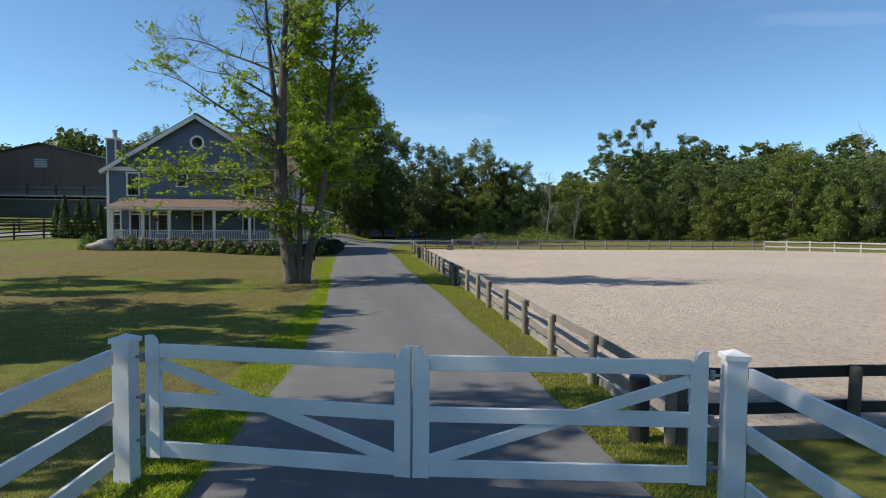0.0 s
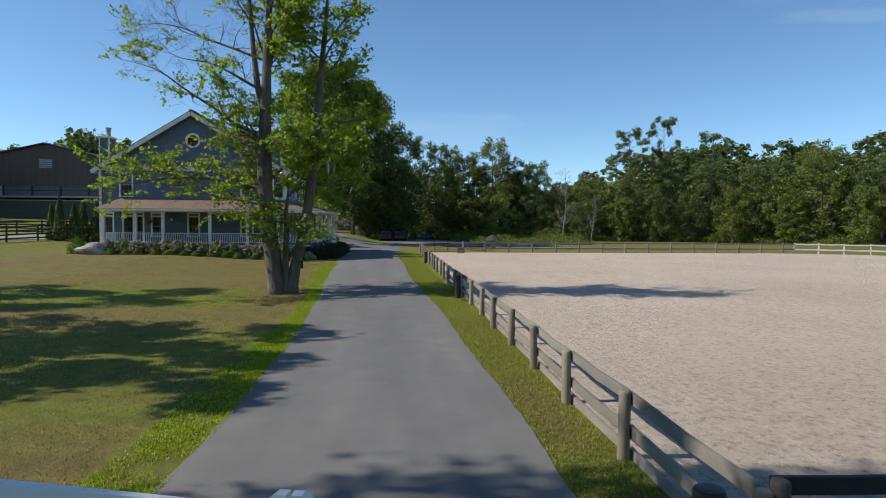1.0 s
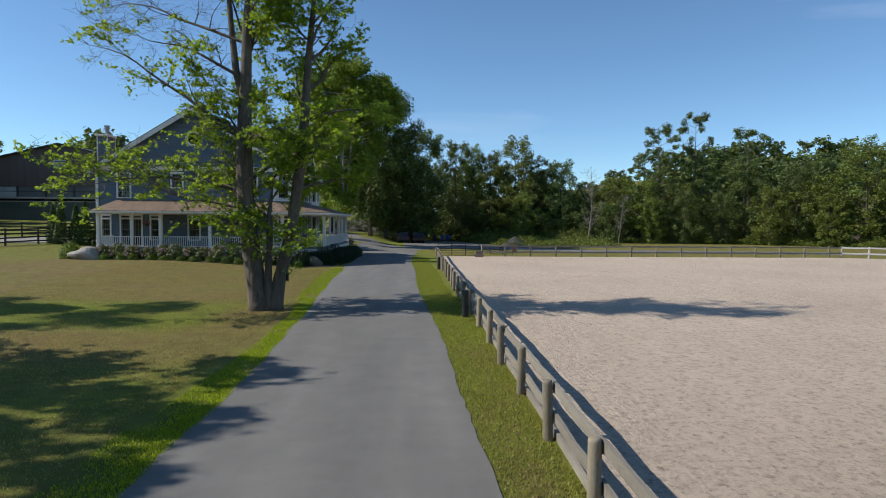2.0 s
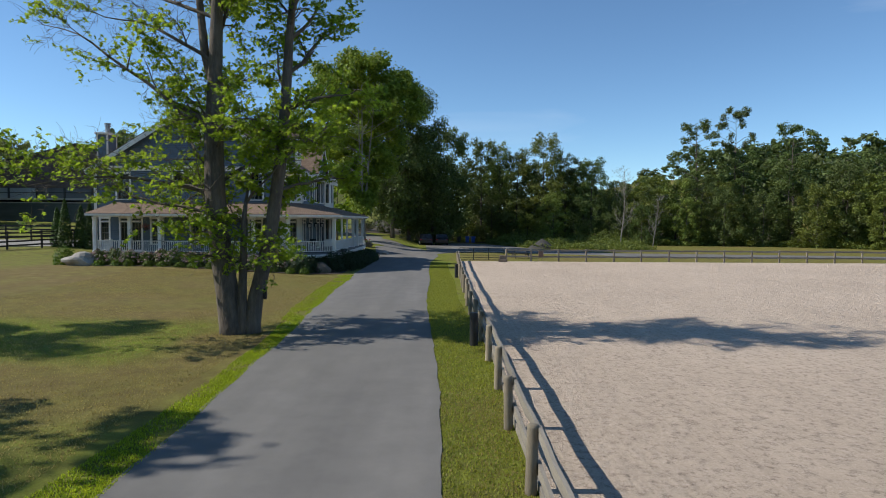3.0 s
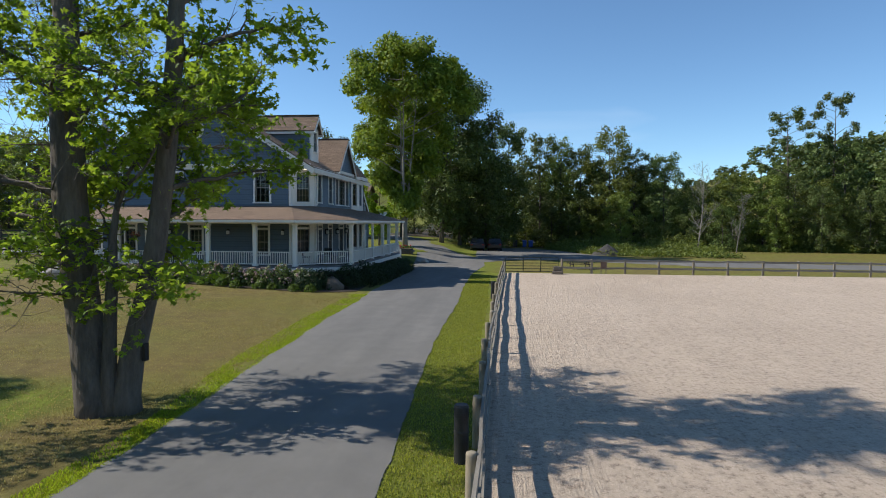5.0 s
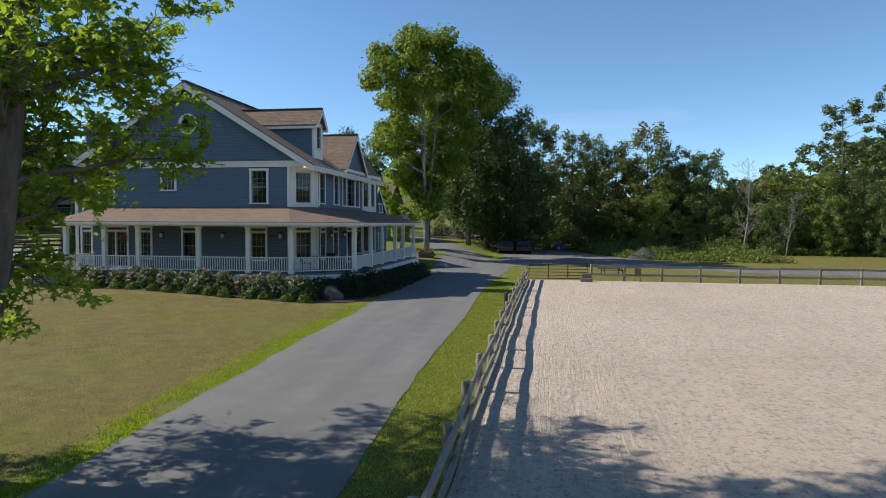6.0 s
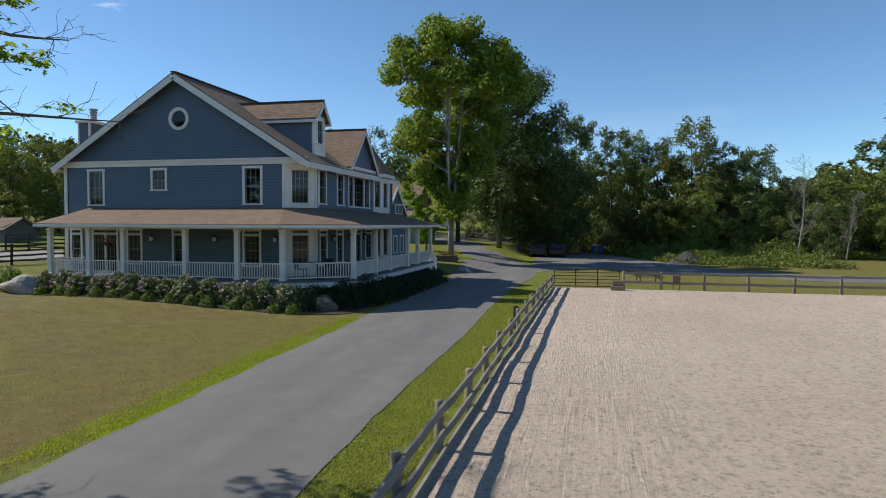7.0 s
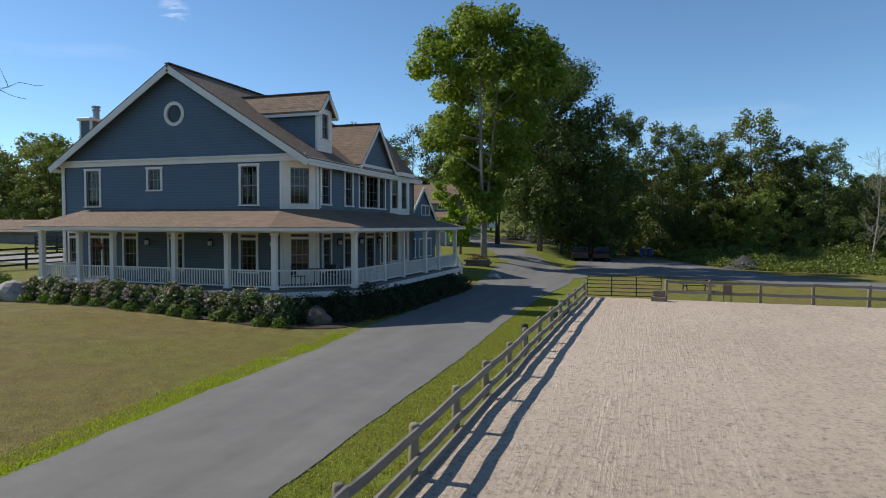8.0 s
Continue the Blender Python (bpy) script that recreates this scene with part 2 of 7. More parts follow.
M_LAWN, M_SAND, M_ROAD = lawn_mat(), sand_mat(), asphalt_mat()
M_WHITE = surface("white_paint", (0.64, 0.625, 0.60), (0.82, 0.80, 0.765), 1.6, 40, 0.45, 0.12, 0.004)
M_TRIM = surface("white_trim", (0.68, 0.65, 0.60), (0.83, 0.795, 0.735), 1.2, 30, 0.5, 0.08, 0.004)
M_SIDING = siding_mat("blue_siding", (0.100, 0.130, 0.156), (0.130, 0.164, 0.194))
M_ROOF = shingle_mat("brown_shingles", (0.180, 0.127, 0.091), (0.238, 0.168, 0.120))
M_PORCHFLOOR = surface("porch_floor", (0.10, 0.10, 0.11), (0.17, 0.17, 0.18), 2, 40, 0.6, 0.1)
M_GLASS = glass_mat("window_glass", (0.55, 0.6, 0.62), 0.02)
# near-black colour in place of shade, for unlit rooms and below the porch
M_SHADEDARK = surface("painted_shade_dark", (0.02, 0.02, 0.02), (0.05, 0.048, 0.045), 2, 20, 0.8, 0.0)
M_BARK = surface("maple_bark", (0.045, 0.036, 0.028), (0.185, 0.152, 0.122), 3.0, 16, 0.9, 1.0, 0.09, stretch=(1, 1, 0.25))
M_BARKDARK = surface("dark_bark", (0.035, 0.03, 0.025), (0.10, 0.085, 0.07), 2.5, 20, 0.9, 0.8, 0.04, stretch=(1, 1, 0.25))
M_BARKPALE = surface("pale_bark", (0.15, 0.135, 0.115), (0.30, 0.275, 0.24), 2.5, 20, 0.85, 0.5, 0.03, stretch=(1, 1, 0.3))
M_LEAF = leaf_mat("maple_leaf", (0.075, 0.120, 0.012), (0.17, 0.235, 0.022), (0.54, 0.70, 0.05), 0.1, 0.52)
M_LEAFMID = leaf_mat("shade_maple_leaf", (0.078, 0.108, 0.012), (0.165, 0.205, 0.022), (0.46, 0.54, 0.035), 0.1, 0.36)
M_LEAFDK = leaf_mat("forest_leaf", (0.038, 0.058, 0.014), (0.098, 0.126, 0.031), (0.23, 0.30, 0.045), 0.25, 0.22)
M_LEAFYEL = leaf_mat("light_leaf", (0.078, 0.105, 0.018), (0.150, 0.182, 0.034), (0.38, 0.42, 0.045), 0.18, 0.26)
M_FENCE = surface("weathered_wood", (0.14, 0.115, 0.08), (0.31, 0.265, 0.195), 3, 40, 0.85, 0.5, 0.01, stretch=(1, 1, 0.3), vary=0.18)
M_RAIL = surface("grey_rail_wood", (0.13, 0.115, 0.095), (0.285, 0.255, 0.21), 3, 36, 0.85, 0.5, 0.01, stretch=(1, 0.25, 1), vary=0.15)
M_FENCEDARK = surface("dark_fence_wood", (0.018, 0.015, 0.013), (0.05, 0.043, 0.036), 3, 36, 0.8, 0.4, 0.01, vary=0.2)
M_BLACK = surface("black_plastic", (0.012, 0.012, 0.013), (0.03, 0.03, 0.032), 4, 60, 0.5, 0.1)
M_ROOFDK = surface("ridge_shingle", (0.155, 0.11, 0.08), (0.225, 0.16, 0.115), 3, 40, 0.9, 0.3)
M_LANTERN = surface("lantern_glass", (0.55, 0.55, 0.52), (0.72, 0.72, 0.70), 5, 40, 0.25, 0.0)
M_LAMP, _n, _l, _p = node_mat("lamp_glow")
_p.inputs["Emission Color"].default_value, _p.inputs["Emission Strength"].default_value = (1, 0.82, 0.6, 1), 3.0


# ---- building helpers ----


def thing(name, at, label, category, group="", turn=0.0):
    """An empty at a thing's base; its parts are given in the thing's own metres."""
    e = new(name)
    e.matrix_basis = pose(*at, 0, 0, turn)
    e.empty_display_size = 0.2
    return tagged(e, label, category, group)


def mesh_of(name, bm, material, smooth=False):
    me = bpy.data.meshes.new(name)
    bm.normal_update()
    bm.to_mesh(me)
    bm.free()
    me.materials.append(material)
    if smooth:
        me.polygons.foreach_set("use_smooth", [True] * len(me.polygons))
    return me


def part(name, bm, material, parent, label="", smooth=False):
    ob = new(name, mesh_of(name, bm, material, smooth))
    ob.parent = parent
    return tagged(ob, label)


def piece(name, me, parent, at, turn=(0, 0, 0)):
    """One of many alike pieces on shared mesh data."""
    ob = new(name, me)
    ob.parent = parent
    ob.matrix_basis = pose(*at, *turn)
    return ob


def box(bm, x0, x1, y0, y1, z0, z1, bevel=0.0, m=None):
    """A box between two corners, with softened edges."""
    vs = [bm.verts.new((x, y, z)) for x in (x0, x1) for y in (y0, y1) for z in (z0, z1)]
    fs = [bm.faces.new([vs[k] for k in f]) for f in ((0, 1, 3, 2), (4, 6, 7, 5), (0, 4, 5, 1), (2, 3, 7, 6), (0, 2, 6, 4), (1, 5, 7, 3))]
    if bevel:
        es = list({e for f in fs for e in f.edges})
        r = bmesh.ops.bevel(bm, geom=es, offset=bevel, segments=1, affect="EDGES", clamp_overlap=True)
        vs = list({v for f in r["faces"] for v in f.verts} | {v for v in vs if v.is_valid})
    if m is not None:
        bmesh.ops.transform(bm, matrix=m, verts=vs)
    return vs


def beam(bm, a, b, wide, high, bevel=0.0, up=(0, 0, 1)):
    """A bar of section wide x high from a to b."""
    a, b = Vector(a), Vector(b)
    d = (b - a)
    L = d.length
    d.normalize()
    side = d.cross(Vector(up))
    if side.length < 1e-4:
        side = d.cross(Vector((1, 0, 0)))
    side.normalize()
    top = side.cross(d)
    m = Matrix((side, d, top)).transposed().to_4x4()
    m.translation = a
    box(bm, -wide / 2, wide / 2, 0, L, -high / 2, high / 2, bevel, m)


def tube(bm, pts, radii, sides=8, cap=True):
    """A round bar along a line of points."""
    rings = []
    n = len(pts)
    ref = Vector((0.31, 0.17, 0.93))
    for k, p in enumerate(pts):
        d = (Vector(pts[min(k + 1, n - 1)]) - Vector(pts[max(k - 1, 0)])).normalized()
        u = d.cross(ref)
        if u.length < 0.1:
            u = d.cross(Vector((1, 0, 0)))
        u.normalize()
        w = d.cross(u)
        rings.append([bm.verts.new(Vector(p) + radii[k] * (math.cos(a) * u + math.sin(a) * w)) for a in (2 * math.pi * i / sides for i in range(sides))])
    for r0, r1 in zip(rings, rings[1:]):
        for i in range(sides):
            bm.faces.new((r0[i], r0[(i + 1) % sides], r1[(i + 1) % sides], r1[i]))
    if cap:
        bm.faces.new(rings[0][::-1])
        bm.faces.new(rings[-1])


def lathe(bm, profile, at=(0, 0, 0), sides=16):
    """A turned shape from (radius, height) pairs."""
    rings = [[bm.verts.new((at[0] + r * math.cos(2 * math.pi * i / sides), at[1] + r * math.sin(2 * math.pi * i / sides), at[2] + z)) for i in range(sides)] for r, z in profile]
    for r0, r1 in zip(rings, rings[1:]):
        for i in range(sides):
            bm.faces.new((r0[i], r0[(i + 1) % sides], r1[(i + 1) % sides], r1[i]))
    bm.faces.new(rings[0][::-1])
    bm.faces.new(rings[-1])


def lump(bm, at, size, seed, rough=0.25, sub=2, freq=1.3):
    """An uneven stone- or mound-like body."""
    r = bmesh.ops.create_icosphere(bm, subdivisions=sub, radius=1.0)
    for v in r["verts"]:
        k = 1 + rough * noise.noise(v.co * freq + Vector((seed * 7.1, seed * 3.3, seed)))
        v.co = Vector((v.co.x * size[0] * k + at[0], v.co.y * size[1] * k + at[1], v.co.z * size[2] * k + at[2]))


def slab(bm, pts, thick):
    """A flat plate: its upper outline and how thick it is, straight down."""
    top = [bm.verts.new(p) for p in pts]
    low = [bm.verts.new((p[0], p[1], p[2] - thick)) for p in pts]
    bm.faces.new(top)
    bm.faces.new(low[::-1])
    n = len(pts)
    for i in range(n):
        bm.faces.new((top[i], low[i], low[(i + 1) % n], top[(i + 1) % n]))


def slope_uv(bm):
    """Lays out each face in metres: across the slope and up it."""
    bmesh.ops.recalc_face_normals(bm, faces=bm.faces)
    lay = bm.loops.layers.uv.new("UVMap")
    for f in bm.faces:
        f.normal_update()
        n = f.normal
        v = Vector((0, 0, 1)) - n * n.z
        v = v.normalized() if v.length > 0.05 else Vector((0, 1, 0))
        u = v.cross(n)
        for lp in f.loops:
            lp[lay].uv = (lp.vert.co.dot(u), lp.vert.co.dot(v))


def ss(a, b, x):
    t = min(1.0, max(0.0, (x - a) / (b - a)))
    return t * t * (3 - 2 * t)


def H(x, y):
    """The height of the ground."""
    z = 0.5 * ss(-2.8, -17, x) * ss(26, 50, y)
    z += 0.85 * ss(-20, -30, x) * ss(50, 70, y)
    z += 0.7 * ss(68, 86, y) * ss(0, -5.5, x)
    z += 0.026 * max(0.0, y - 92) * ss(6, -6, x)
    z += 0.035 * max(0.0, math.hypot(x, y) - 90) * ss(-22, -40, x)
    z += 24 * ss(125, 330, math.hypot(x - 10, y)) * ss(15, 110, x)
    z += 12 * ss(150, 400, y) * ss(40, -10, x)
    return z


# ---- trees and leaves ----
def leaf_mesh(name, pos, normal, size, material, shape, rng):
    """Many small leaves as one mesh: each a bent polygon round its own place."""
    n = len(pos)
    a = rng.normal(size=(n, 3))
    a -= normal * (a * normal).sum(1, keepdims=True)
    a /= np.linalg.norm(a, axis=1, keepdims=True) + 1e-9
    b = np.cross(normal, a)
    k = len(shape)
    sh = np.array(shape)
    v = pos[:, None, :] + size[:, None, None] * (sh[None, :, 0:1] * a[:, None, :] + sh[None, :, 1:2] * b[:, None, :] + sh[None, :, 2:3] * normal[:, None, :])
    me = bpy.data.meshes.new(name)
    me.from_pydata(v.reshape(-1, 3).tolist(), [], np.arange(n * k).reshape(n, k).tolist())
    me.materials.append(material)
    return me


OVAL = ((-0.5, 0, 0), (-0.05, 0.27, -0.05), (0.5, 0, -0.1), (-0.05, -0.27, -0.05))
LOBED = ((-0.45, 0, 0.05), (-0.36, 0.34, -0.04), (-0.14, 0.17, 0.02), (0.06, 0.5, -0.1), (0.13, 0.18, 0.0), (0.56, 0.02, -0.14), (0.13, -0.18, 0.0), (0.06, -0.5, -0.1), (-0.14, -0.17, 0.02), (-0.36, -0.34, -0.04))
SPRAY = ((-0.5, 0, 0), (-0.2, 0.22, 0.02), (0.1, 0.34, -0.06), (0.3, 0.1, 0), (0.5, -0.05, -0.1), (0.1, -0.32, -0.04), (-0.22, -0.2, 0))


def turned(rng, n, up=0.6):
    v = rng.normal(size=(n, 3))
    v[:, 2] = np.abs(v[:, 2]) + up
    return v / np.linalg.norm(v, axis=1, keepdims=True)


def limb(rng, start, way, length, rad, steps=6, bend=0.22, lift=0.12):
    """A wandering branch: its points and radii."""
    p, d = np.array(start, float), np.array(way, float)
    d /= np.linalg.norm(d)
    pts, rads = [tuple(p)], [rad]
    for k in range(steps):
        d = d + rng.normal(size=3) * bend + np.array((0, 0, lift))
        d /= np.linalg.norm(d)
        p = p + d * length / steps
        pts.append(tuple(p))
        rads.append(rad * (1 - 0.86 * (k + 1) / steps))
    return pts, rads


LEAFLET = ((-0.5, 0.02, 0), (-0.04, 0.34, -0.05), (0.5, 0.04, -0.12), (0.02, -0.33, 0.02))


def puff_tree(name, seed, height, spread, low, puffs, leaves, size, bark, leafy, label="", at=(0, 0, 0), stems=1, flat=0.8, puff=0.27, gap=0.06, top=0.62, shape=LEAFLET, open_to=None, girth=0.0115, category="tree", fork=0.14, blunt=0.36, window=0.9, neck=0.75):
    """A broadleaf tree whose crown is made of billows: each a shell of leaves at the end of a limb, open between them."""
    rng = np.random.default_rng(seed)
    t = thing(name, at, label, category)
    bm = bmesh.new()
    r0 = height * girth
    lines = []
    for k in range(stems):
        az = 2 * math.pi * k / stems + seed
        out = 0.0 if stems == 1 else spread * rng.uniform(0.14, 0.26)
        pts, rad = [], []
        for j in range(9):
            f = j / 8
            o = out * max(0.0, f - fork) / (1 - fork) + (0.5 * r0 if stems > 1 else 0)
            pts.append((math.cos(az) * o + 0.012 * height * math.sin(4 * f + seed) * f, math.sin(az) * o + 0.012 * height * math.cos(5 * f + seed + k) * f, -0.2 + height * (0.9 - 0.06 * k) * f))
            rad.append(r0 * (1.45 if j == 0 else 1.0) * (1 - 0.9 * f) * (1 if stems == 1 else 0.68))
        tube(bm, pts, rad, 8)
        lines.append(np.array(pts))
    cs, rs = [], []
    for k in range(puffs):
        g = (k + 0.5) / puffs
        if rng.random() < gap:
            continue
        az = k * 2.39996 + rng.normal() * 0.25
        if open_to is not None and g < 0.62 and abs((az - open_to + math.pi) % (2 * math.pi) - math.pi) < window:
            continue
        wide = math.sin(math.pi * min(1.0, max(0.0, 0.10 + 0.42 * g / top if g < top else 0.52 + blunt * (g - top) / (1 - top)))) ** (neck if g < top else 0.75)
        rr = spread * wide * rng.uniform(0.62, 0.98) * (1 if k % 3 else 0.55)
        pr = spread * puff * rng.uniform(0.75, 1.3) * (0.75 + 0.25 * wide)
        z = height * (low + (1 - low) * g) - 0.5 * pr
        ln = lines[k % len(lines)]
        base = np.array([np.interp(max(0.3, z - 0.45 * rr), ln[:, 2], ln[:, c]) for c in range(3)])
        axis = np.array([np.interp(z, ln[:, 2], ln[:, c]) for c in range(2)]) * 0.5
        end = np.array((axis[0] + math.cos(az) * rr, axis[1] + math.sin(az) * rr, z))
        mid = (base + end) / 2 + rng.normal(size=3) * 0.05 * spread + np.array((0, 0, 0.05 * rr))
        lr = max(0.02, r0 * 0.34 * (1 - 0.7 * g))
        tube(bm, [tuple(base), tuple(mid), tuple(end)], [lr, lr * 0.65, lr * 0.25], 4, cap=False)
        for _ in range(3):
            way = rng.normal(size=3)
            sub = end + way / np.linalg.norm(way) * pr * rng.uniform(0.35, 0.85)
            cs.append(sub)
            rs.append(pr * rng.uniform(0.45, 0.75))
        cs.append(end)
        rs.append(pr)
    for ln in lines:
        cs.append(ln[-1] + np.array((0, 0, 0.04 * height)))
        rs.append(spread * puff * 0.95)
    part("trunk", bm, bark, t, smooth=True)
    cs, rs = np.array(cs), np.array(rs)
    wgt = rs ** 1.7
    per = np.maximum(4, (leaves * wgt / wgt.sum()).astype(int))
    c, r = np.repeat(cs, per, axis=0), np.repeat(rs, per)[:, None]
    d = rng.normal(size=c.shape)
    d /= np.linalg.norm(d, axis=1, keepdims=True)
    lob = np.array([1 + 0.48 * noise.noise(Vector(v) * 2.6 + Vector((float(q[0]), float(q[1]), seed))) for v, q in zip(d, c)])[:, None]
    off = d * r * lob * rng.uniform(0.35, 1.0, size=(len(c), 1)) ** 0.75
    off[:, 2] *= flat
    nr = d * 0.85 + rng.normal(size=d.shape) * 0.34 + np.array((0, 0, 0.30))
    nr /= np.linalg.norm(nr, axis=1, keepdims=True)
    new("crown", leaf_mesh("crown", c + off, nr, size * rng.uniform(0.6, 1.3, len(c)), leafy, shape, rng)).parent = t
    return t


# ---- ground, drive and arena ----
def sheet(name, outline_fn, xs, ys, material, label, category):
    """A sheet over a grid; outline_fn gives its points."""
    vs = [outline_fn(x, y) for y in ys for x in xs]
    nx = len(xs)
    fs = [(j * nx + i, j * nx + i + 1, (j + 1) * nx + i + 1, (j + 1) * nx + i) for j in range(len(ys) - 1) for i in range(nx - 1)]
    me = bpy.data.meshes.new(name)
    me.from_pydata(vs, [], fs)
    me.materials.append(material)
    me.polygons.foreach_set("use_smooth", [True] * len(me.polygons))
    return tagged(new(name, me), label, category, kind="structure")


def stretched(a, b, step, far):
    inner = list(np.arange(a, b + 1e-6, step))
    out = []
    d, p = step, 0.0
    while p < far:
        d *= 1.28
        p += d
        out.append(p)
    return [a - p for p in out[::-1]] + inner + [b + p for p in out]


FENCE_X = 4.39                   # the arena's fence beside the drive
ARENA_Y0, ARENA_Y1 = 7.65, 65.2  # the arena's near and far ends
EDGE_L = ((-30, -1.7), (7.5, -1.45), (11.5, -1.14), (18, -1.08), (22, -1.22), (28, -1.48), (34, -1.82), (40, -2.2), (46, -2.36), (52, -2.65), (65, -2.7))
EDGE_R = ((-30, 3.4), (8, 3.44), (12.5, 3.46), (16, 3.34), (22, 3.2), (29, 2.95), (36, 2.52), (42, 2.48), (49, 2.4), (57, 2.12), (65, 2.16))


def along(table, y):
    return float(np.interp(y, [q[0] for q in table], [q[1] for q in table]))


def drive_edges(y):
    """The drive's left and right edge at y."""
    left = (along(EDGE_L, y - 1.5) + along(EDGE_L, y) + along(EDGE_L, y + 1.5)) / 3 + 0.03 * math.sin(y * 0.7) + 0.02 * math.sin(y * 1.9)
    right = (along(EDGE_R, y - 1.5) + along(EDGE_R, y) + along(EDGE_R, y + 1.5)) / 3 + 0.025 * math.sin(y * 0.55 + 1) + 0.015 * math.sin(y * 2.3)
    return left, right


def fence_x(y):
    """The line of the fence beside the drive: it bends a little on its way."""
    return FENCE_X - 0.13 * ss(25, 35, y) + 0.12 * ss(48, 64, y)


ground = sheet("ground", lambda x, y: (x, y, H(x, y) + 0.03 * noise.noise(Vector((x * 0.35, y * 0.35, 0))) * (0 if -2.9 < x < 60 and 0 < y < 70 else 1)),
               stretched(-46, 62, 0.75, 2600), stretched(-24, 128, 0.8, 2600), M_LAWN, "mown lawn, dry in the open and green by the drive", "lawn")
lush = []
for v in ground.data.vertices:
    x, y = v.co.x, v.co.y
    el, er = drive_edges(y)
    k = 0.10
    k = max(k, 0.9 - (0.7 + 0.7 * ss(18, 26, y) * ss(36, 31, y)) * max(0.0, el - x)) if x < el else max(k, 0.66 - 0.38 * ss(64, 67, y) * ss(3.0, 5.0, x))
    if x < el:
        k = max(k, 0.85 * ss(24, 26.5, y) * ss(33, 30.5, y) * ss(-3.3, -4.8, x), 0.62 * ss(11, 13, y) * ss(22.5, 20, y), 0.45 * ss(-20, -25, x) * ss(44, 52, y), 0.6 * ss(66, 74, y), 0.65 * ss(12, 6, y))
        k = max(k, 0.25 * ss(-9, -3.5, x) * ss(34, 48, y))
        if (x + 2.8) ** 2 + (y - 28.6) ** 2 < 2.2:
            k = 0.0
    lush.append(k)
at = ground.data.attributes.new("lush", "FLOAT", "POINT")
at.data.foreach_set("value", lush)


def ribbon(name, rows, material, label, category, rise=0.02, across=10):
    """A paved strip: rows of (left point, right point), laid just over the ground, with a broken edge."""
    vs, fs = [], []
    for a, b in rows:
        for i in range(across + 1):
            f = min(1.0, max(0.0, (i - 1) / (across - 2)))
            x, y = a[0] + (b[0] - a[0]) * f, a[1] + (b[1] - a[1]) * f
            if i in (0, across):
                x += -0.03 if i == 0 else 0.03
            crown = 0.02 * (1 - (2 * f - 1) ** 2)
            vs.append((x, y, H(x, y) + rise + crown - (0.08 if i in (0, across) else 0)))
    n = across + 1
    for j in range(len(rows) - 1):
        for i in range(across):
            fs.append((j * n + i, j * n + i + 1, (j + 1) * n + i + 1, (j + 1) * n + i))
    me = bpy.data.meshes.new(name)
    me.from_pydata(vs, [], fs)
    me.materials.append(material)
    return tagged(new(name, me), label, category, kind="structure")


def edge_rows(y0, y1, step):
    out = []
    y = y0
    while y <= y1:
        a, b = drive_edges(y)
        j = 0.05 * noise.noise(Vector((y * 2.1, 0, 3)))
        out.append(((a + j, y), (b + 0.05 * noise.noise(Vector((y * 2.3, 5, 1))), y)))
        y += step
    return out


rows = edge_rows(-24, 64, 0.4)
rows += [((-3.0, 68), (2.4, 68.5)), ((-3.5, 72), (2.7, 73)), ((-4.0, 77), (2.4, 78)), ((-4.6, 82), (1.0, 86)), ((-5.6, 88), (-1.2, 92)), ((-7.6, 95), (-3.6, 98)),
         ((-10.2, 102), (-6.4, 105)), ((-13.6, 109), (-9.8, 112)), ((-18, 117), (-14.4, 120)), ((-24, 126), (-20.4, 129)), ((-32, 137), (-28.6, 140))]
ribbon("road", rows, M_ROAD, "worn grey asphalt drive with paler wheel tracks", "driveway")
side_rows = [((0.6, 100.0), (1.6, 75.5)), ((3.2, 108.0), (4.2, 80.5)), ((6.5, 110.0), (7.0, 82.6)), ((10.8, 104.5), (10.0, 81.6)), ((14.6, 92.5), (13.4, 79.6)), ((18, 85.0), (17, 77.6)), ((23, 80.8), (21.8, 74.4)),
             ((33, 79.6), (32, 73.0)), ((45, 78), (44, 72.0)), ((60, 74), (58.5, 69))]
ribbon("road_side", side_rows, M_ROAD, "dark asphalt yard road behind the riding arena", "road", rise=0.012)

pad_rows = [((x, 63.5 + 0.4 * math.sin(x * 0.4)), (x, 71.0 + 0.5 * math.sin(x * 0.3 + 1))) for x in np.arange(-74, -27, 1.5)]
ribbon("paddock_ground", pad_rows, surface("paddock_dirt", (0.16, 0.15, 0.13), (0.30, 0.285, 0.255), 0.7, 12, 0.95, 0.5, 0.03), "grey trodden dirt of the paddock", "paddock", rise=0.05)

def arena_edge(y):
    """The arena's right-hand limit at y."""
    return 62 if y < 50 else 62 - 8 * (y - 50) / 9.6 if y < 59.6 else 54 - 10.5 * (y - 59.6) / 5.6


a_ys = list(np.linspace(0, 1, 90))
vs, fs = [], []
for f in a_ys:
    for i in range(61):
        g = i / 60
        xl = fence_x(ARENA_Y0 + f * (ARENA_Y1 - ARENA_Y0)) + 0.12
        x = xl + g * (arena_edge(ARENA_Y0 + f * (ARENA_Y1 - ARENA_Y0)) - xl)
        y0 = ARENA_Y0 - 0.02 * (x - FENCE_X)
        y = y0 + f * (ARENA_Y1 - y0)
        vs.append((x, y, 0.03 + 0.02 * noise.noise(Vector((x * 0.3, y * 0.3, 2)))))
for j in range(89):
    for i in range(60):
        fs.append((j * 61 + i, j * 61 + i + 1, (j + 1) * 61 + i + 1, (j + 1) * 61 + i))
me = bpy.data.meshes.new("arena")
me.from_pydata(vs, [], fs)
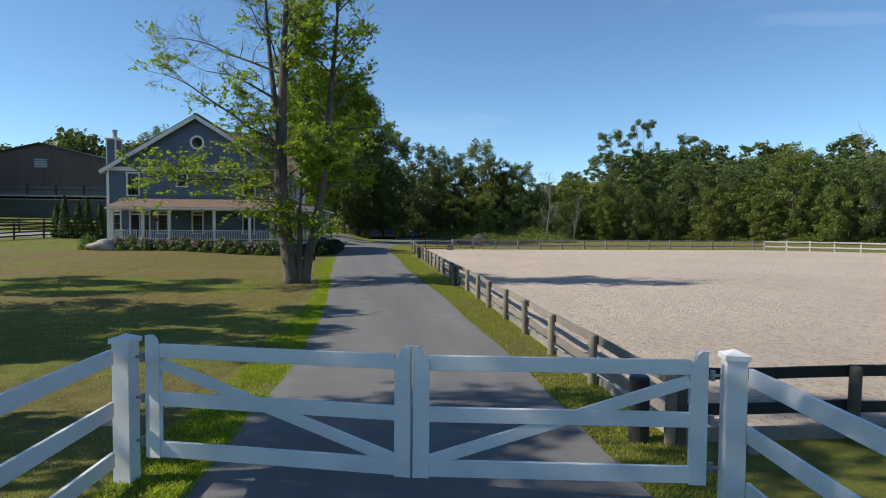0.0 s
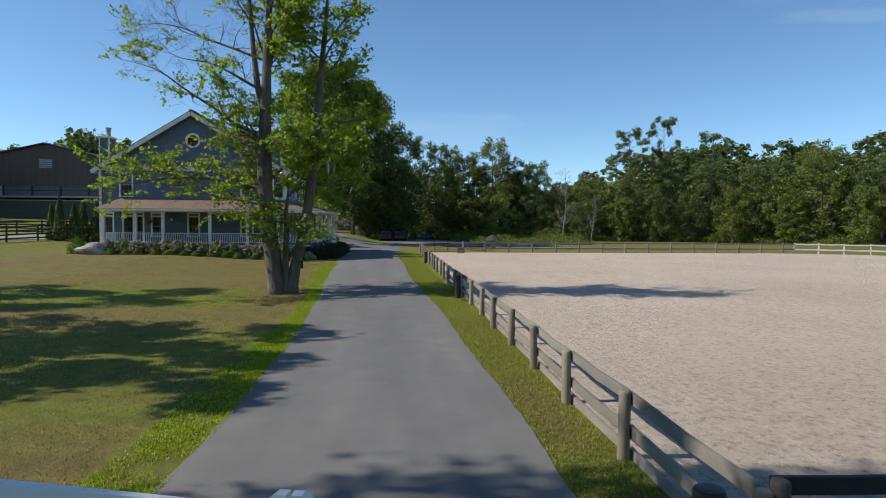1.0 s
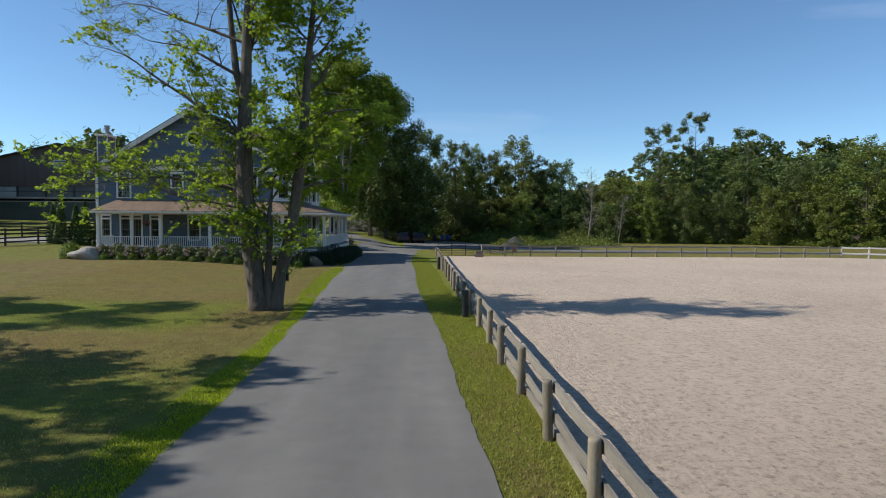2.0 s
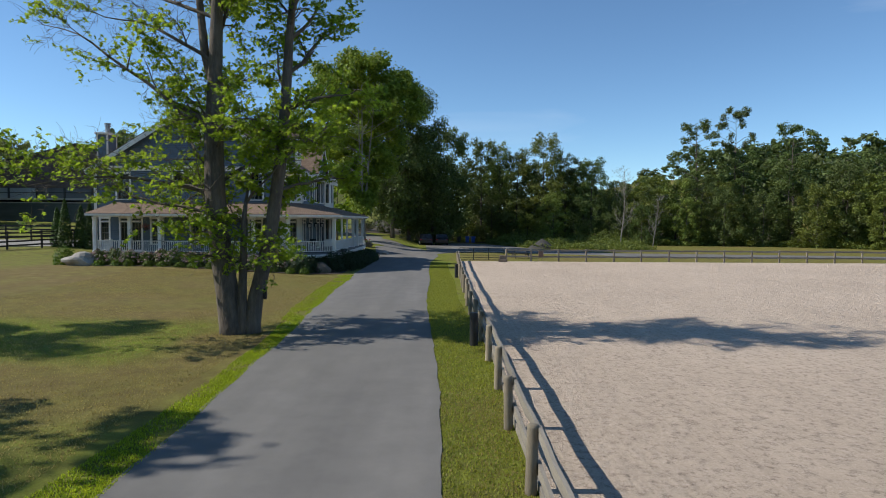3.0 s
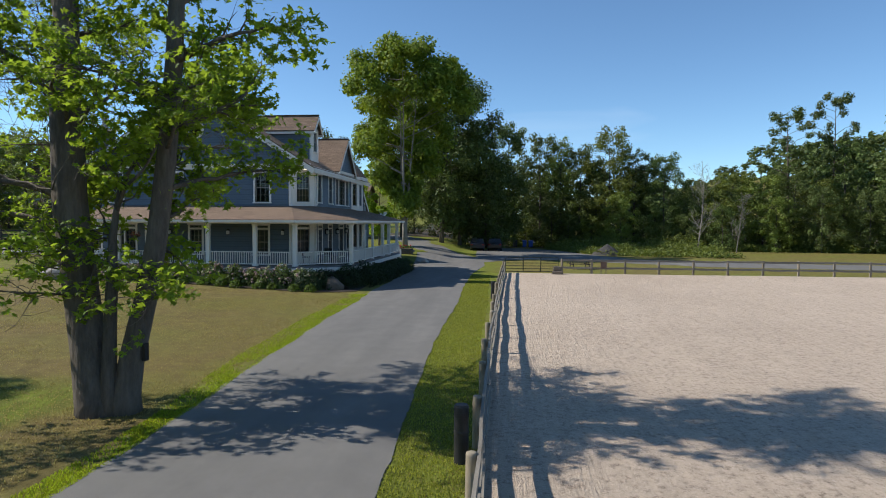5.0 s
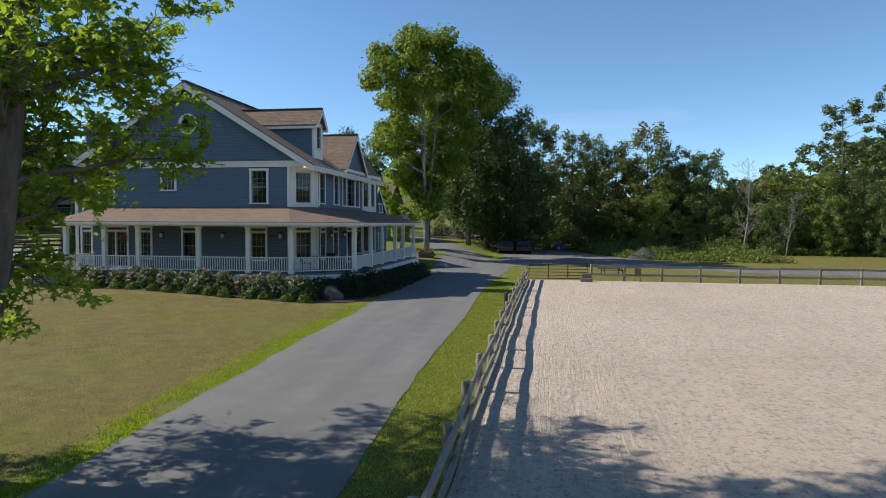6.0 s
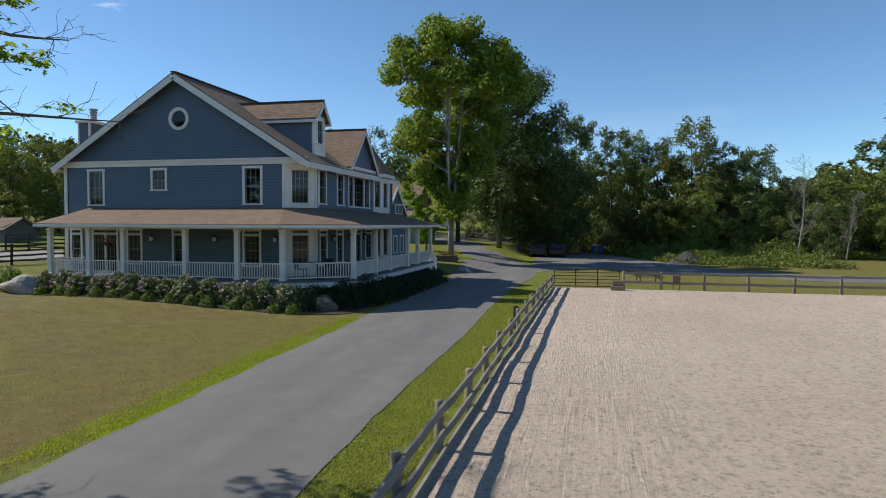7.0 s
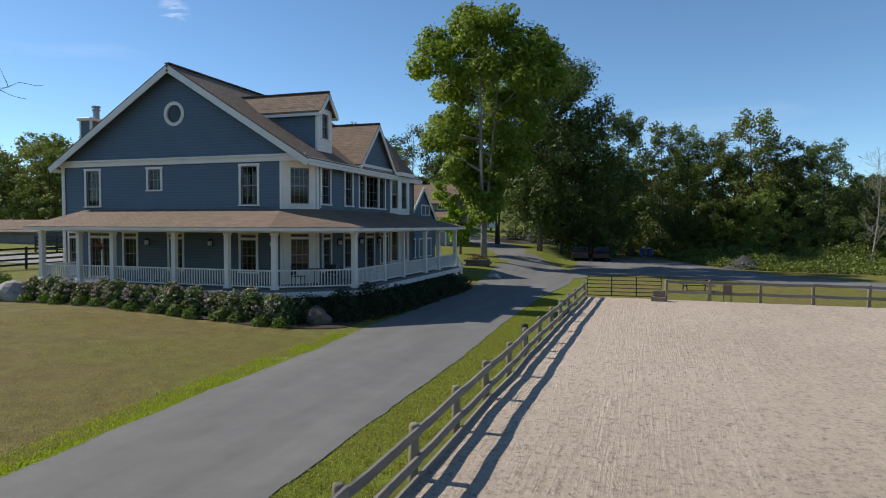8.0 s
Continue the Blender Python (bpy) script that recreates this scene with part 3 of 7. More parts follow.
me.materials.append(M_SAND)
me.polygons.foreach_set("use_smooth", [True] * len(me.polygons))
tagged(new("arena", me), "pale raked sand of the riding arena", "arena", kind="structure")


# ---- fences and the white gate ----
def round_post(h, r):
    bm = bmesh.new()
    lathe(bm, [(r * 1.04, -0.2), (r * 1.03, 0.05), (r, 0.3), (r * 0.98, h - 0.05), (r * 0.9, h - 0.01), (r * 0.6, h)], sides=10)
    return bm


POST_ME = mesh_of("post", round_post(0.91, 0.08), M_FENCE, True)


def rail_mesh(length, wide, high, material):
    bm = bmesh.new()
    n = 5
    secs = []
    for k in range(n):
        y = length * k / (n - 1)
        dx, dz = 0.008 * math.sin(2.1 * k), 0.010 * math.cos(1.7 * k)
        secs.append([bm.verts.new((dx + sx * wide / 2, y, dz + sz * high / 2)) for sx, sz in ((-1, -1), (1, -1), (1, 1), (-1, 1))])
    for a, b in zip(secs, secs[1:]):
        for i in range(4):
            bm.faces.new((a[i], b[i], b[(i + 1) % 4], a[(i + 1) % 4]))
    bm.faces.new(secs[0])
    bm.faces.new(secs[-1][::-1])
    bmesh.ops.recalc_face_normals(bm, faces=bm.faces)
    return mesh_of("rail", bm, material)


def run_fence(label, pts, heights, post_me, rail_wide, rail_high, material, side=0.0, group="", sill=None):
    """Posts at the points, and rails from post to post at the given heights."""
    f = thing("fence", (pts[0][0], pts[0][1], H(*pts[0])), label, "fence", group)
    o = Vector((pts[0][0], pts[0][1], H(*pts[0])))
    cache = {}
    for k, p in enumerate(pts):
        z = H(*p)
        piece("post", post_me, f, (p[0] - o.x, p[1] - o.y, z - o.z), (1.2 * math.sin(k * 1.7), 1.2 * math.cos(k * 2.3), k * 40))
    for k, (p, q) in enumerate(zip(pts, pts[1:])):
        a, b = Vector((p[0], p[1], H(*p))), Vector((q[0], q[1], H(*q)))
        d = b - a
        L = round(d.length + 0.04, 2)
        if L not in cache:
            cache[L] = rail_mesh(L, rail_wide, rail_high, material)
        nrm = Vector((d.y, -d.x, 0)).normalized() * side
        yaw = math.degrees(math.atan2(-d.x, d.y))
        tilt = math.degrees(math.atan2(d.z, math.hypot(d.x, d.y)))
        for i, h in enumerate(heights):
            wob = 0.012 * math.sin(k * 2.7 + i)
            piece("rail", cache[L], f, (a.x - o.x + nrm.x, a.y - o.y + nrm.y, a.z - o.z + h + wob), (tilt + 0.25 * math.sin(k * 1.3 + i), 0, yaw))
    return f


post_ys = [7.52] + [10.55 + 2.507 * k + 0.42 * math.sin(math.pi * max(0.0, k - 5) / 9) * (k < 15) for k in range(22)]
drive_posts = [(fence_x(y) + 0.02 * math.sin(k * 2.2), y) for k, y in enumerate(post_ys)]
drive_posts[-1] = (4.42, 65.0)
run_fence("weathered grey post and rail fence along the drive", drive_posts, (0.79, 0.34), POST_ME, 0.05, 0.15, M_RAIL, side=0.10, group="arena fence")
bm = bmesh.new()
for k in range(22):
    p, q = drive_posts[k], drive_posts[k + 1]
    beam(bm, (p[0] + 0.13 + 0.02 * math.sin(k * 3.1), p[1], 0.06), (q[0] + 0.13 + 0.02 * math.sin(k * 3.1 + 3), q[1], 0.06), 0.05, 0.14)
me = mesh_of("edge_board", bm, M_RAIL)
tagged(new("edge_board", me), "grey timber board that holds the arena sand", "edging", kind="structure")

POST_DK = mesh_of("post", round_post(1.0, 0.08), surface("dark_post_wood", (0.05, 0.042, 0.033), (0.13, 0.11, 0.085), 3, 30, 0.85, 0.4, vary=0.2), True)
near_posts = [(FENCE_X + 0.12 + 2.45 * k, 7.5 - 0.03 * k) for k in range(0, 12)]
run_fence("dark stained post and rail fence across the arena's end", near_posts, (0.90, 0.41), POST_DK, 0.05, 0.15, M_FENCEDARK, side=-0.1, group="arena fence")
bm = bmesh.new()
for k in range(11):
    p, q = near_posts[k], near_posts[k + 1]
    beam(bm, (p[0], p[1] + 0.05, 0.08), (q[0], q[1] + 0.05, 0.08), 0.06, 0.2)
tagged(new("edge_board", mesh_of("edge_board", bm, M_RAIL)), "grey timber board that holds the arena sand", "edging", kind="structure")

POST_FAR = mesh_of("post", round_post(1.12, 0.085), M_FENCE, True)
back_posts = [(8.72, 65.3)] + [(10.9 + 2.42 * k, 65.2) for k in range(0, 14)] + [(43.6, 65.2)]
run_fence("grey post and rail fence at the arena's far end", back_posts, (1.0, 0.45), POST_FAR, 0.05, 0.14, M_RAIL, side=0.09, group="arena fence")
M_PALERAIL = surface("pale_rail_wood", (0.42, 0.40, 0.36), (0.60, 0.58, 0.53), 3, 30, 0.8, 0.3, vary=0.1)
POST_PALE = mesh_of("post", round_post(1.12, 0.085), M_PALERAIL, True)
right_posts = [(43.6 + (62 - 43.6) * k / 9, 65.2 - 12.2 * k / 9 - 1.2 * math.sin(math.pi * k / 9) * -1) for k in range(10)] + [(62.4, 50 - 2.5 * k) for k in range(16)]
run_fence("pale new post and rail fence at the arena's far corner", right_posts, (1.0, 0.45), POST_PALE, 0.05, 0.14, M_PALERAIL, side=0.09, group="arena fence")


def bollard(at, h, r, label):
    t = thing("bollard", (at[0], at[1], H(*at)), label, "bollard", "black sleeves")
    bm = bmesh.new()
    lathe(bm, [(r, -0.05), (r, h * 0.5), (r * 1.03, h * 0.52), (r * 1.03, h * 0.55), (r, h * 0.57), (r, h - 0.02), (r * 0.93, h)], sides=20)
    part("sleeve", bm, M_BLACK, t, smooth=False)
    bm = bmesh.new()
    lathe(bm, [(r * 0.9, h - 0.02), (r * 0.86, h + 0.012), (r * 0.4, h + 0.02)], sides=20)
    part("cap", bm, M_BLACK, t)


bollard((4.02, 7.66), 0.86, 0.135, "black plastic sleeve beside the arena's corner post")
bollard((4.12, 27.72), 0.92, 0.118, "black plastic sleeve on the verge by the arena fence")
bollard((4.04, 49.2), 0.84, 0.105, "short black plastic sleeve on the verge by the fence")


def gate_leaf(at, turn, length, label):
    """A white braced gate leaf, 1.5 m high, hung at its own origin and running along x."""
    t = thing("gate_leaf", at, label, "gate", "drive gate", turn)
    top = 1.55
    for x, name in ((0.0, "hanging_stile"), (length, "meeting_stile")):
        s = 1 if x == 0 else -1
        bm = bmesh.new()
        w = 0.165
        prof = [(0, 0.29), (w, 0.29), (w, top - 0.07), (w * 0.8, top - 0.04), (w * 0.62, top + 0.05), (w * 0.36, top + 0.085), (0, top + 0.085)]
        if (x != 0):
            prof = [(w - a, b) for a, b in prof][::-1]
            prof = [(length - w + a, b) for a, b in prof]
        fr = [bm.verts.new((a, -0.035, b)) for a, b in prof]
        bk = [bm.verts.new((a, 0.035, b)) for a, b in prof]
        bm.faces.new(fr)
        bm.faces.new(bk[::-1])
        for i in range(len(prof)):
            bm.faces.new((fr[i], bk[i], bk[(i + 1) % len(prof)], fr[(i + 1) % len(prof)]))
        bmesh.ops.recalc_face_normals(bm, faces=bm.faces)
        part(name, bm, M_WHITE, t)
    for z, h in ((top - 0.08, 0.15), (0.94, 0.15), (0.385, 0.17)):
        bm = bmesh.new()
        box(bm, 0.165, length - 0.165, -0.024, 0.024, z - h / 2, z + h / 2, 0.004)
        part("rail", bm, M_WHITE, t)
    bm = bmesh.new()
    beam(bm, (0.17, -0.005, top - 0.22), (length - 0.17, -0.005, 0.46), 0.043, 0.12, 0.004)
    part("brace", bm, M_WHITE, t)
    for z in (0.46, 0.94, 1.39):
        bm = bmesh.new()
        tube(bm, [(-0.13, 0, z), (0.03, 0, z)], [0.017, 0.017], 8)
        lathe(bm, [(0.028, -0.05), (0.028, 0.05)], (-0.05, 0, z), 8)
        part("hinge", bm, M_HINGE, t, "galvanised hinge pin")
    return t


M_HINGE = surface("galvanised_metal", (0.25, 0.25, 0.26), (0.42, 0.42, 0.43), 6, 60, 0.45, 0.1, metal=0.8)


def gate_post(at, turn, h, label, group, box_side=0):
    t = thing("gate_post", at, label, "gate post", group, turn)
    bm = bmesh.new()
    box(bm, -0.1, 0.1, -0.1, 0.1, -0.1, h, 0.006)
    part("shaft", bm, M_WHITE, t)
    bm = bmesh.new()
    w = 0.122
    lo = [bm.verts.new((a, b, h)) for a, b in ((-w, -w), (w, -w), (w, w), (-w, w))]
    mi = [bm.verts.new((a, b, h + 0.05)) for a, b in ((-w, -w), (w, -w), (w, w), (-w, w))]
    hi = bm.verts.new((0, 0, h + 0.10))
    bm.faces.new(lo[::-1])
    for i in range(4):
        bm.faces.new((lo[i], lo[(i + 1) % 4], mi[(i + 1) % 4], mi[i]))
        bm.faces.new((mi[i], mi[(i + 1) % 4], hi))
    part("cap", bm, M_WHITE, t)
    if box_side:
        bm = bmesh.new()
        box(bm, box_side * 0.18 - 0.05, box_side * 0.18 + 0.05, -0.08, 0.06, 0.62, 0.78, 0.01)
        part("latch_box", bm, M_HINGE, t, "small grey gate sensor box")
    return t


GL, GR = Vector((-2.22, 6.93, 0)), Vector((4.06, 5.55, 0))
GATE_TURN = math.degrees(math.atan2(GR.y - GL.y, GR.x - GL.x))
gate_post(GL, GATE_TURN, 1.545, "white square gate post with a flat pyramid cap", "gate posts", -1)
gate_post(GR, GATE_TURN, 1.56, "white square gate post with a flat pyramid cap", "gate posts", 1)
GM = Vector((0.888, 6.04, 0))    # where the leaves meet, a little towards the lane


def hung_leaf(post, label):
    d = GM - post
    way = d.normalized()
    gate_leaf(post + way * 0.26, math.degrees(math.atan2(way.y, way.x)), d.length - 0.26 - 0.012, label)


hung_leaf(GL, "white timber gate leaf with a diagonal brace, closed")
hung_leaf(GR, "white timber gate leaf with a diagonal brace, closed")


def wing_fence(a, b, label):
    """Three white boards from the gate post to a post out by the lane."""
    f = thing("fence", a, label, "fence", "white wing fences")
    d = Vector(b) - Vector(a)
    for z in (1.405, 0.83, 0.275):
        bm = bmesh.new()
        beam(bm, (0, 0, z), (d.x, d.y, z), 0.045, 0.17, 0.004)
        part("board", bm, M_WHITE, f)
    bm = bmesh.new()
    box(bm, d.x - 0.1, d.x + 0.1, d.y - 0.1, d.y + 0.1, -0.1, 1.5, 0.006)
    part("post", bm, M_WHITE, f)


wing_fence(GL + Vector((-0.10, -0.12, 0)), (-2.65, 3.07, 0), "white three-board fence running out from the gate")
wing_fence(GR + Vector((0.10, -0.12, 0)), (3.85, 2.0, 0), "white three-board fence running out from the gate")


def tube_gate(at, turn, length, label):
    t = thing("tube_gate", at, label, "gate", "", turn)
    h, r = 1.16, 0.024
    bm = bmesh.new()
    c = 0.14
    loop = [(0, 0, 0.1), (0, 0, h - c), (0.04, 0, h - 0.04), (c, 0, h), (length - c, 0, h), (length - 0.04, 0, h - 0.04), (length, 0, h - c), (length, 0, 0.1), (0, 0, 0.1)]
    tube(bm, loop, [r] * len(loop), 8)
    part("frame", bm, M_GATEDK, t)
    for k in range(1, 5):
        bm = bmesh.new()
        tube(bm, [(0, 0, 0.1 + k * (h - 0.1) / 5), (length, 0, 0.1 + k * (h - 0.1) / 5)], [r * 0.85] * 2, 8)
        part("bar", bm, M_GATEDK, t)
    for x in (length / 3, 2 * length / 3):
        bm = bmesh.new()
        box(bm, x - 0.03, x + 0.03, -0.028, 0.028, 0.1, h)
        part("brace", bm, M_GATEDK, t)


M_GATEDK = surface("dark_green_enamel", (0.012, 0.018, 0.012), (0.028, 0.035, 0.024), 5, 50, 0.45, 0.05)
tube_gate((4.56, 65.28, 0.02), 3.5, 3.95, "dark green tubular steel arena gate, closed")


# ---- the blue house ----
HO = Vector((-14.3, 60.0, 0.45))
house = thing("house", HO, "two-storey house with blue lap siding, white trim and brown shingle roofs", "house")


def hp(name, bm, material, parent=None, label="", smooth=False, uv=False):
    """A part of the house, given in the place's own metres."""
    bmesh.ops.translate(bm, verts=bm.verts, vec=-HO)
    if uv:
        slope_uv(bm)
    return part(name, bm, material, parent or house, label, smooth)


def wall_panel(a, b, z0, z1, holes, material, name="wall", thick=0.2, label=""):
    """An upright wall from a to b, outer face to the right of that way, with openings through it."""
    a, b = Vector((*a, 0)), Vector((*b, 0))
    d = (b - a)
    L = d.length
    d.normalize()
    inn = Vector((-d.y, d.x, 0)) * thick
    us = sorted({0.0, L, *(h[0] for h in holes), *(h[1] for h in holes)})
    zs = sorted({z0, z1, *(h[2] for h in holes), *(h[3] for h in holes)})
    bm = bmesh.new()
    solid = {}
    for i in range(len(us) - 1):
        for j in range(len(zs) - 1):
            u, z = (us[i] + us[i + 1]) / 2, (zs[j] + zs[j + 1]) / 2
            solid[i, j] = not any(h[0] < u < h[1] and h[2] < z < h[3] for h in holes)
    vo = [[bm.verts.new(a + d * u + Vector((0, 0, z))) for z in zs] for u in us]
    vi = [[bm.verts.new(a + d * u + inn + Vector((0, 0, z))) for z in zs] for u in us]
    for (i, j), s in solid.items():
        if not s:
            continue
        bm.faces.new((vo[i][j], vo[i + 1][j], vo[i + 1][j + 1], vo[i][j + 1]))
        bm.faces.new((vi[i][j + 1], vi[i + 1][j + 1], vi[i + 1][j], vi[i][j]))
        for (ni, nj), (p, q) in (((i - 1, j), ((i, j), (i, j + 1))), ((i + 1, j), ((i + 1, j + 1), (i + 1, j))), ((i, j - 1), ((i + 1, j), (i, j))), ((i, j + 1), ((i, j + 1), (i + 1, j + 1)))):
            if not solid.get((ni, nj), False):
                bm.faces.new((vo[p[0]][p[1]], vo[q[0]][q[1]], vi[q[0]][q[1]], vi[p[0]][p[1]]))
    bmesh.ops.delete(bm, geom=[v for v in bm.verts if not v.link_faces], context="VERTS")
    bmesh.ops.recalc_face_normals(bm, faces=bm.faces)
    return hp(name, bm, material, label=label)


def on_wall(a, d, n, u, w, z):
    return Vector((a[0] + d[0] * u + n[0] * w, a[1] + d[1] * u + n[1] * w, z))


def wbox(bm, a, d, n, u0, u1, w0, w1, z0, z1):
    m = Matrix(((d[0], -n[0], 0, a[0]), (d[1], -n[1], 0, a[1]), (0, 0, 1, 0), (0, 0, 0, 1)))
    box(bm, u0, u1, -w1, -w0, z0, z1, 0.0, m)


def window_unit(a, d, n, u0, u1, z0, z1, lights=1, cols=3, casing=0.12, transom=0.0, sash=True, label="", name="window"):
    """A window in its opening: casing and sill, then for each light the sash, the pane and the glazing bars."""
    bm = bmesh.new()
    wbox(bm, a, d, n, u0, u0 + casing, 0.002, 0.035, z0 + 0.06, z1 - casing)
    wbox(bm, a, d, n, u1 - casing, u1, 0.002, 0.035, z0 + 0.06, z1 - casing)
    wbox(bm, a, d, n, u0 - 0.02, u1 + 0.02, 0.002, 0.045, z1 - casing, z1)
    win = hp(name, bm, M_TRIM, label=label)
    bm = bmesh.new()
    wbox(bm, a, d, n, u0 - 0.03, u1 + 0.03, 0.002, 0.075, z0, z0 + 0.06)
    hp("sill", bm, M_TRIM, win)
    iu0, iu1, iz0, iz1 = u0 + casing, u1 - casing, z0 + 0.06, z1 - casing
    tops = [(iz0, iz1)]
    if transom:
        tops = [(iz0, iz1 - transom - 0.09), (iz1 - transom, iz1)]
        bm = bmesh.new()
        wbox(bm, a, d, n, iu0, iu1, -0.06, 0.02, iz1 - transom - 0.09, iz1 - transom)
        hp("transom_bar", bm, M_TRIM, win)
    if lights == 3:
        c0, c1 = iu0 + (iu1 - iu0) * 0.24, iu0 + (iu1 - iu0) * 0.76
        spans = [(iu0, c0 - 0.05), (c0 + 0.05, c1 - 0.05), (c1 + 0.05, iu1)]
        for c in (c0, c1):
            bm = bmesh.new()
            wbox(bm, a, d, n, c - 0.05, c + 0.05, -0.06, 0.02, iz0, iz1)
            hp("mullion", bm, M_TRIM, win)
    elif lights == 2:
        c0 = (iu0 + iu1) / 2
        spans = [(iu0, c0 - 0.04), (c0 + 0.04, iu1)]
        bm = bmesh.new()
        wbox(bm, a, d, n, c0 - 0.04, c0 + 0.04, -0.06, 0.02, iz0, tops[0][1])
        hp("mullion", bm, M_TRIM, win)
    else:
        spans = [(iu0, iu1)]
    for p, q in spans:
        for ti, (zb, zt) in enumerate(tops):
            f = 0.045
            bm = bmesh.new()
            wbox(bm, a, d, n, p, p + f, -0.10, -0.04, zb, zt)
            wbox(bm, a, d, n, q - f, q, -0.10, -0.04, zb, zt)
            wbox(bm, a, d, n, p + f, q - f, -0.10, -0.04, zb, zb + f)
            wbox(bm, a, d, n, p + f, q - f, -0.10, -0.04, zt - f, zt)
            if sash and not ti:
                zm = (zb + zt) / 2
                wbox(bm, a, d, n, p + f, q - f, -0.10, -0.04, zm - 0.025, zm + 0.025)
            hp("sash", bm, M_SASH, win, "dark window sash")
            bm = bmesh.new()
            vs = [bm.verts.new(on_wall(a, d, n, u, -0.08, z)) for u, z in ((p + f, zb + f), (q - f, zb + f), (q - f, zt - f), (p + f, zt - f))]
            bm.faces.new(vs)
            pane = hp("pane", bm, M_GLASS, win, "reflecting window glass")
            pane.visible_shadow = False
            if cols > 1:
                bm = bmesh.new()
                for k in range(1, cols):
                    u = p + (q - p) * k / cols
                    wbox(bm, a, d, n, u - 0.008, u + 0.008, -0.088, -0.062, zb + f, zt - f)
                if not ti:
                    rws = max(2, round((zt - zb) / 0.42))
                    for k in range(1, rws):
                        z = zb + (zt - zb) * k / rws
                        wbox(bm, a, d, n, p + f, q - f, -0.088, -0.064, z - 0.008, z + 0.008)
                hp("glazing_grid", bm, M_BARS, win)
    return (u0 + casing * 0.6, u1 - casing * 0.6, z0 + 0.04, z1 - casing * 0.6)


M_SASH = surface("grey_sash", (0.20, 0.20, 0.20), (0.30, 0.30, 0.30), 4, 40, 0.5, 0.05)
M_BARS = surface("glazing_bar_paint", (0.22, 0.22, 0.21), (0.32, 0.32, 0.31), 4, 40, 0.5, 0.0)
Z0, ZW, ZF = 0.2, 7.22, 1.25
P_A, P_B, P_C, P_D = (-21.42, 54.57), (-8.28, 54.57), (-7.10, 55.75), (-7.10, 64.64)
P_E, P_F, P_G, P_H, P_I = (-6.72, 65.02), (-6.72, 66.80), (-7.10, 67.18), (-7.10, 68.6), (-21.42, 68.6)


def facade(a, b, material, wins, label="", name="wall"):
    """A wall with its windows: (u0, u1, z0, z1, options) in metres along it."""
    d = (Vector(b) - Vector(a))
    d.normalize()
    n = (d.y, -d.x)
    holes = [window_unit(a, d, n, w[0], w[1], w[2], w[3], **(w[4] if len(w) > 4 else {})) for w in wins]
    wall_panel(a, b, Z0, ZW, holes, material, name, label=label)


W = -P_A[0]
facade(P_A, P_B, M_SIDING, [
    (W - 19.95, W - 18.86, 4.86, 6.84), (W - 15.98, W - 15.0, 5.64, 6.84), (W - 10.58, W - 9.46, 4.88, 6.86),
    (W - 21.15, W - 20.35, 1.72, 3.66, dict(transom=0.16)),
    (W - 19.75, W - 18.05, ZF + 0.02, 3.68, dict(lights=2, transom=0.16, sash=False, cols=3, name="door", label="white french doors with small panes")),
    (W - 17.55, W - 16.55, 1.72, 3.66, dict(transom=0.16)),
    (W - 14.75, W - 13.75, 1.72, 3.66, dict(transom=0.16)),
    (W - 10.62, W - 9.55, 1.72, 3.66, dict(transom=0.16))], "blue lap siding")
cl = math.hypot(1.18, 1.18)
facade(P_B, P_C, M_TRIM, [(cl / 2 - 0.50, cl / 2 + 0.50, 4.92, 6.72, dict(cols=4, casing=0.07)), (cl / 2 - 0.50, cl / 2 + 0.50, 1.80, 3.66, dict(transom=0.16, casing=0.07))], "white panelled corner")
Y = P_C[1]
facade(P_C, P_D, M_SIDING, [
    (56.06 - Y, 57.10 - Y, 4.94, 6.84), (58.50 - Y, 59.54 - Y, 4.94, 6.84), (60.18 - Y, 63.84 - Y, 4.90, 6.84, dict(lights=3, sash=False, cols=3)),
    (56.15 - Y, 57.15 - Y, 1.72, 3.66, dict(transom=0.16)), (58.4 - Y, 59.4 - Y, 1.72, 3.66, dict(transom=0.16)),
    (61.0 - Y, 62.3 - Y, ZF + 0.02, 3.66, dict(transom=0.16, sash=False, cols=3, name="door", label="dark entrance door with glazing in white trim")),
    (63.0 - Y, 64.3 - Y, 1.72, 3.66, dict(transom=0.16))], "blue lap siding")
facade(P_D, P_E, M_TRIM, [(0.03, 0.50, 4.95, 6.72, dict(cols=1, casing=0.05)), (0.03, 0.50, 1.80, 3.66, dict(cols=1, casing=0.05))], "white panelled bay")
facade(P_E, P_F, M_TRIM, [(0.35, 1.35, 4.95, 6.72, dict(casing=0.08)), (0.35, 1.35, 1.80, 3.66, dict(casing=0.08))], "white panelled bay")
wall_panel(P_F, P_G, Z0, ZW, [], M_TRIM)
wall_panel(P_G, P_H, Z0, ZW, [], M_SIDING)
wall_panel(P_H, P_I, Z0, ZW, [], M_SIDING)
wall_panel(P_I, P_A, Z0, ZW, [], M_SIDING)

# floors inside, coloured near-black to stand for the unlit rooms
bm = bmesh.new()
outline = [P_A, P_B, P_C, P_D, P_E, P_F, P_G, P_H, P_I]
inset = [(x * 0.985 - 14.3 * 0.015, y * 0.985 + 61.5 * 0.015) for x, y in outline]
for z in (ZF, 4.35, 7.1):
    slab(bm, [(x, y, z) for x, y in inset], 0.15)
hp("inner_floor", bm, M_SHADEDARK)

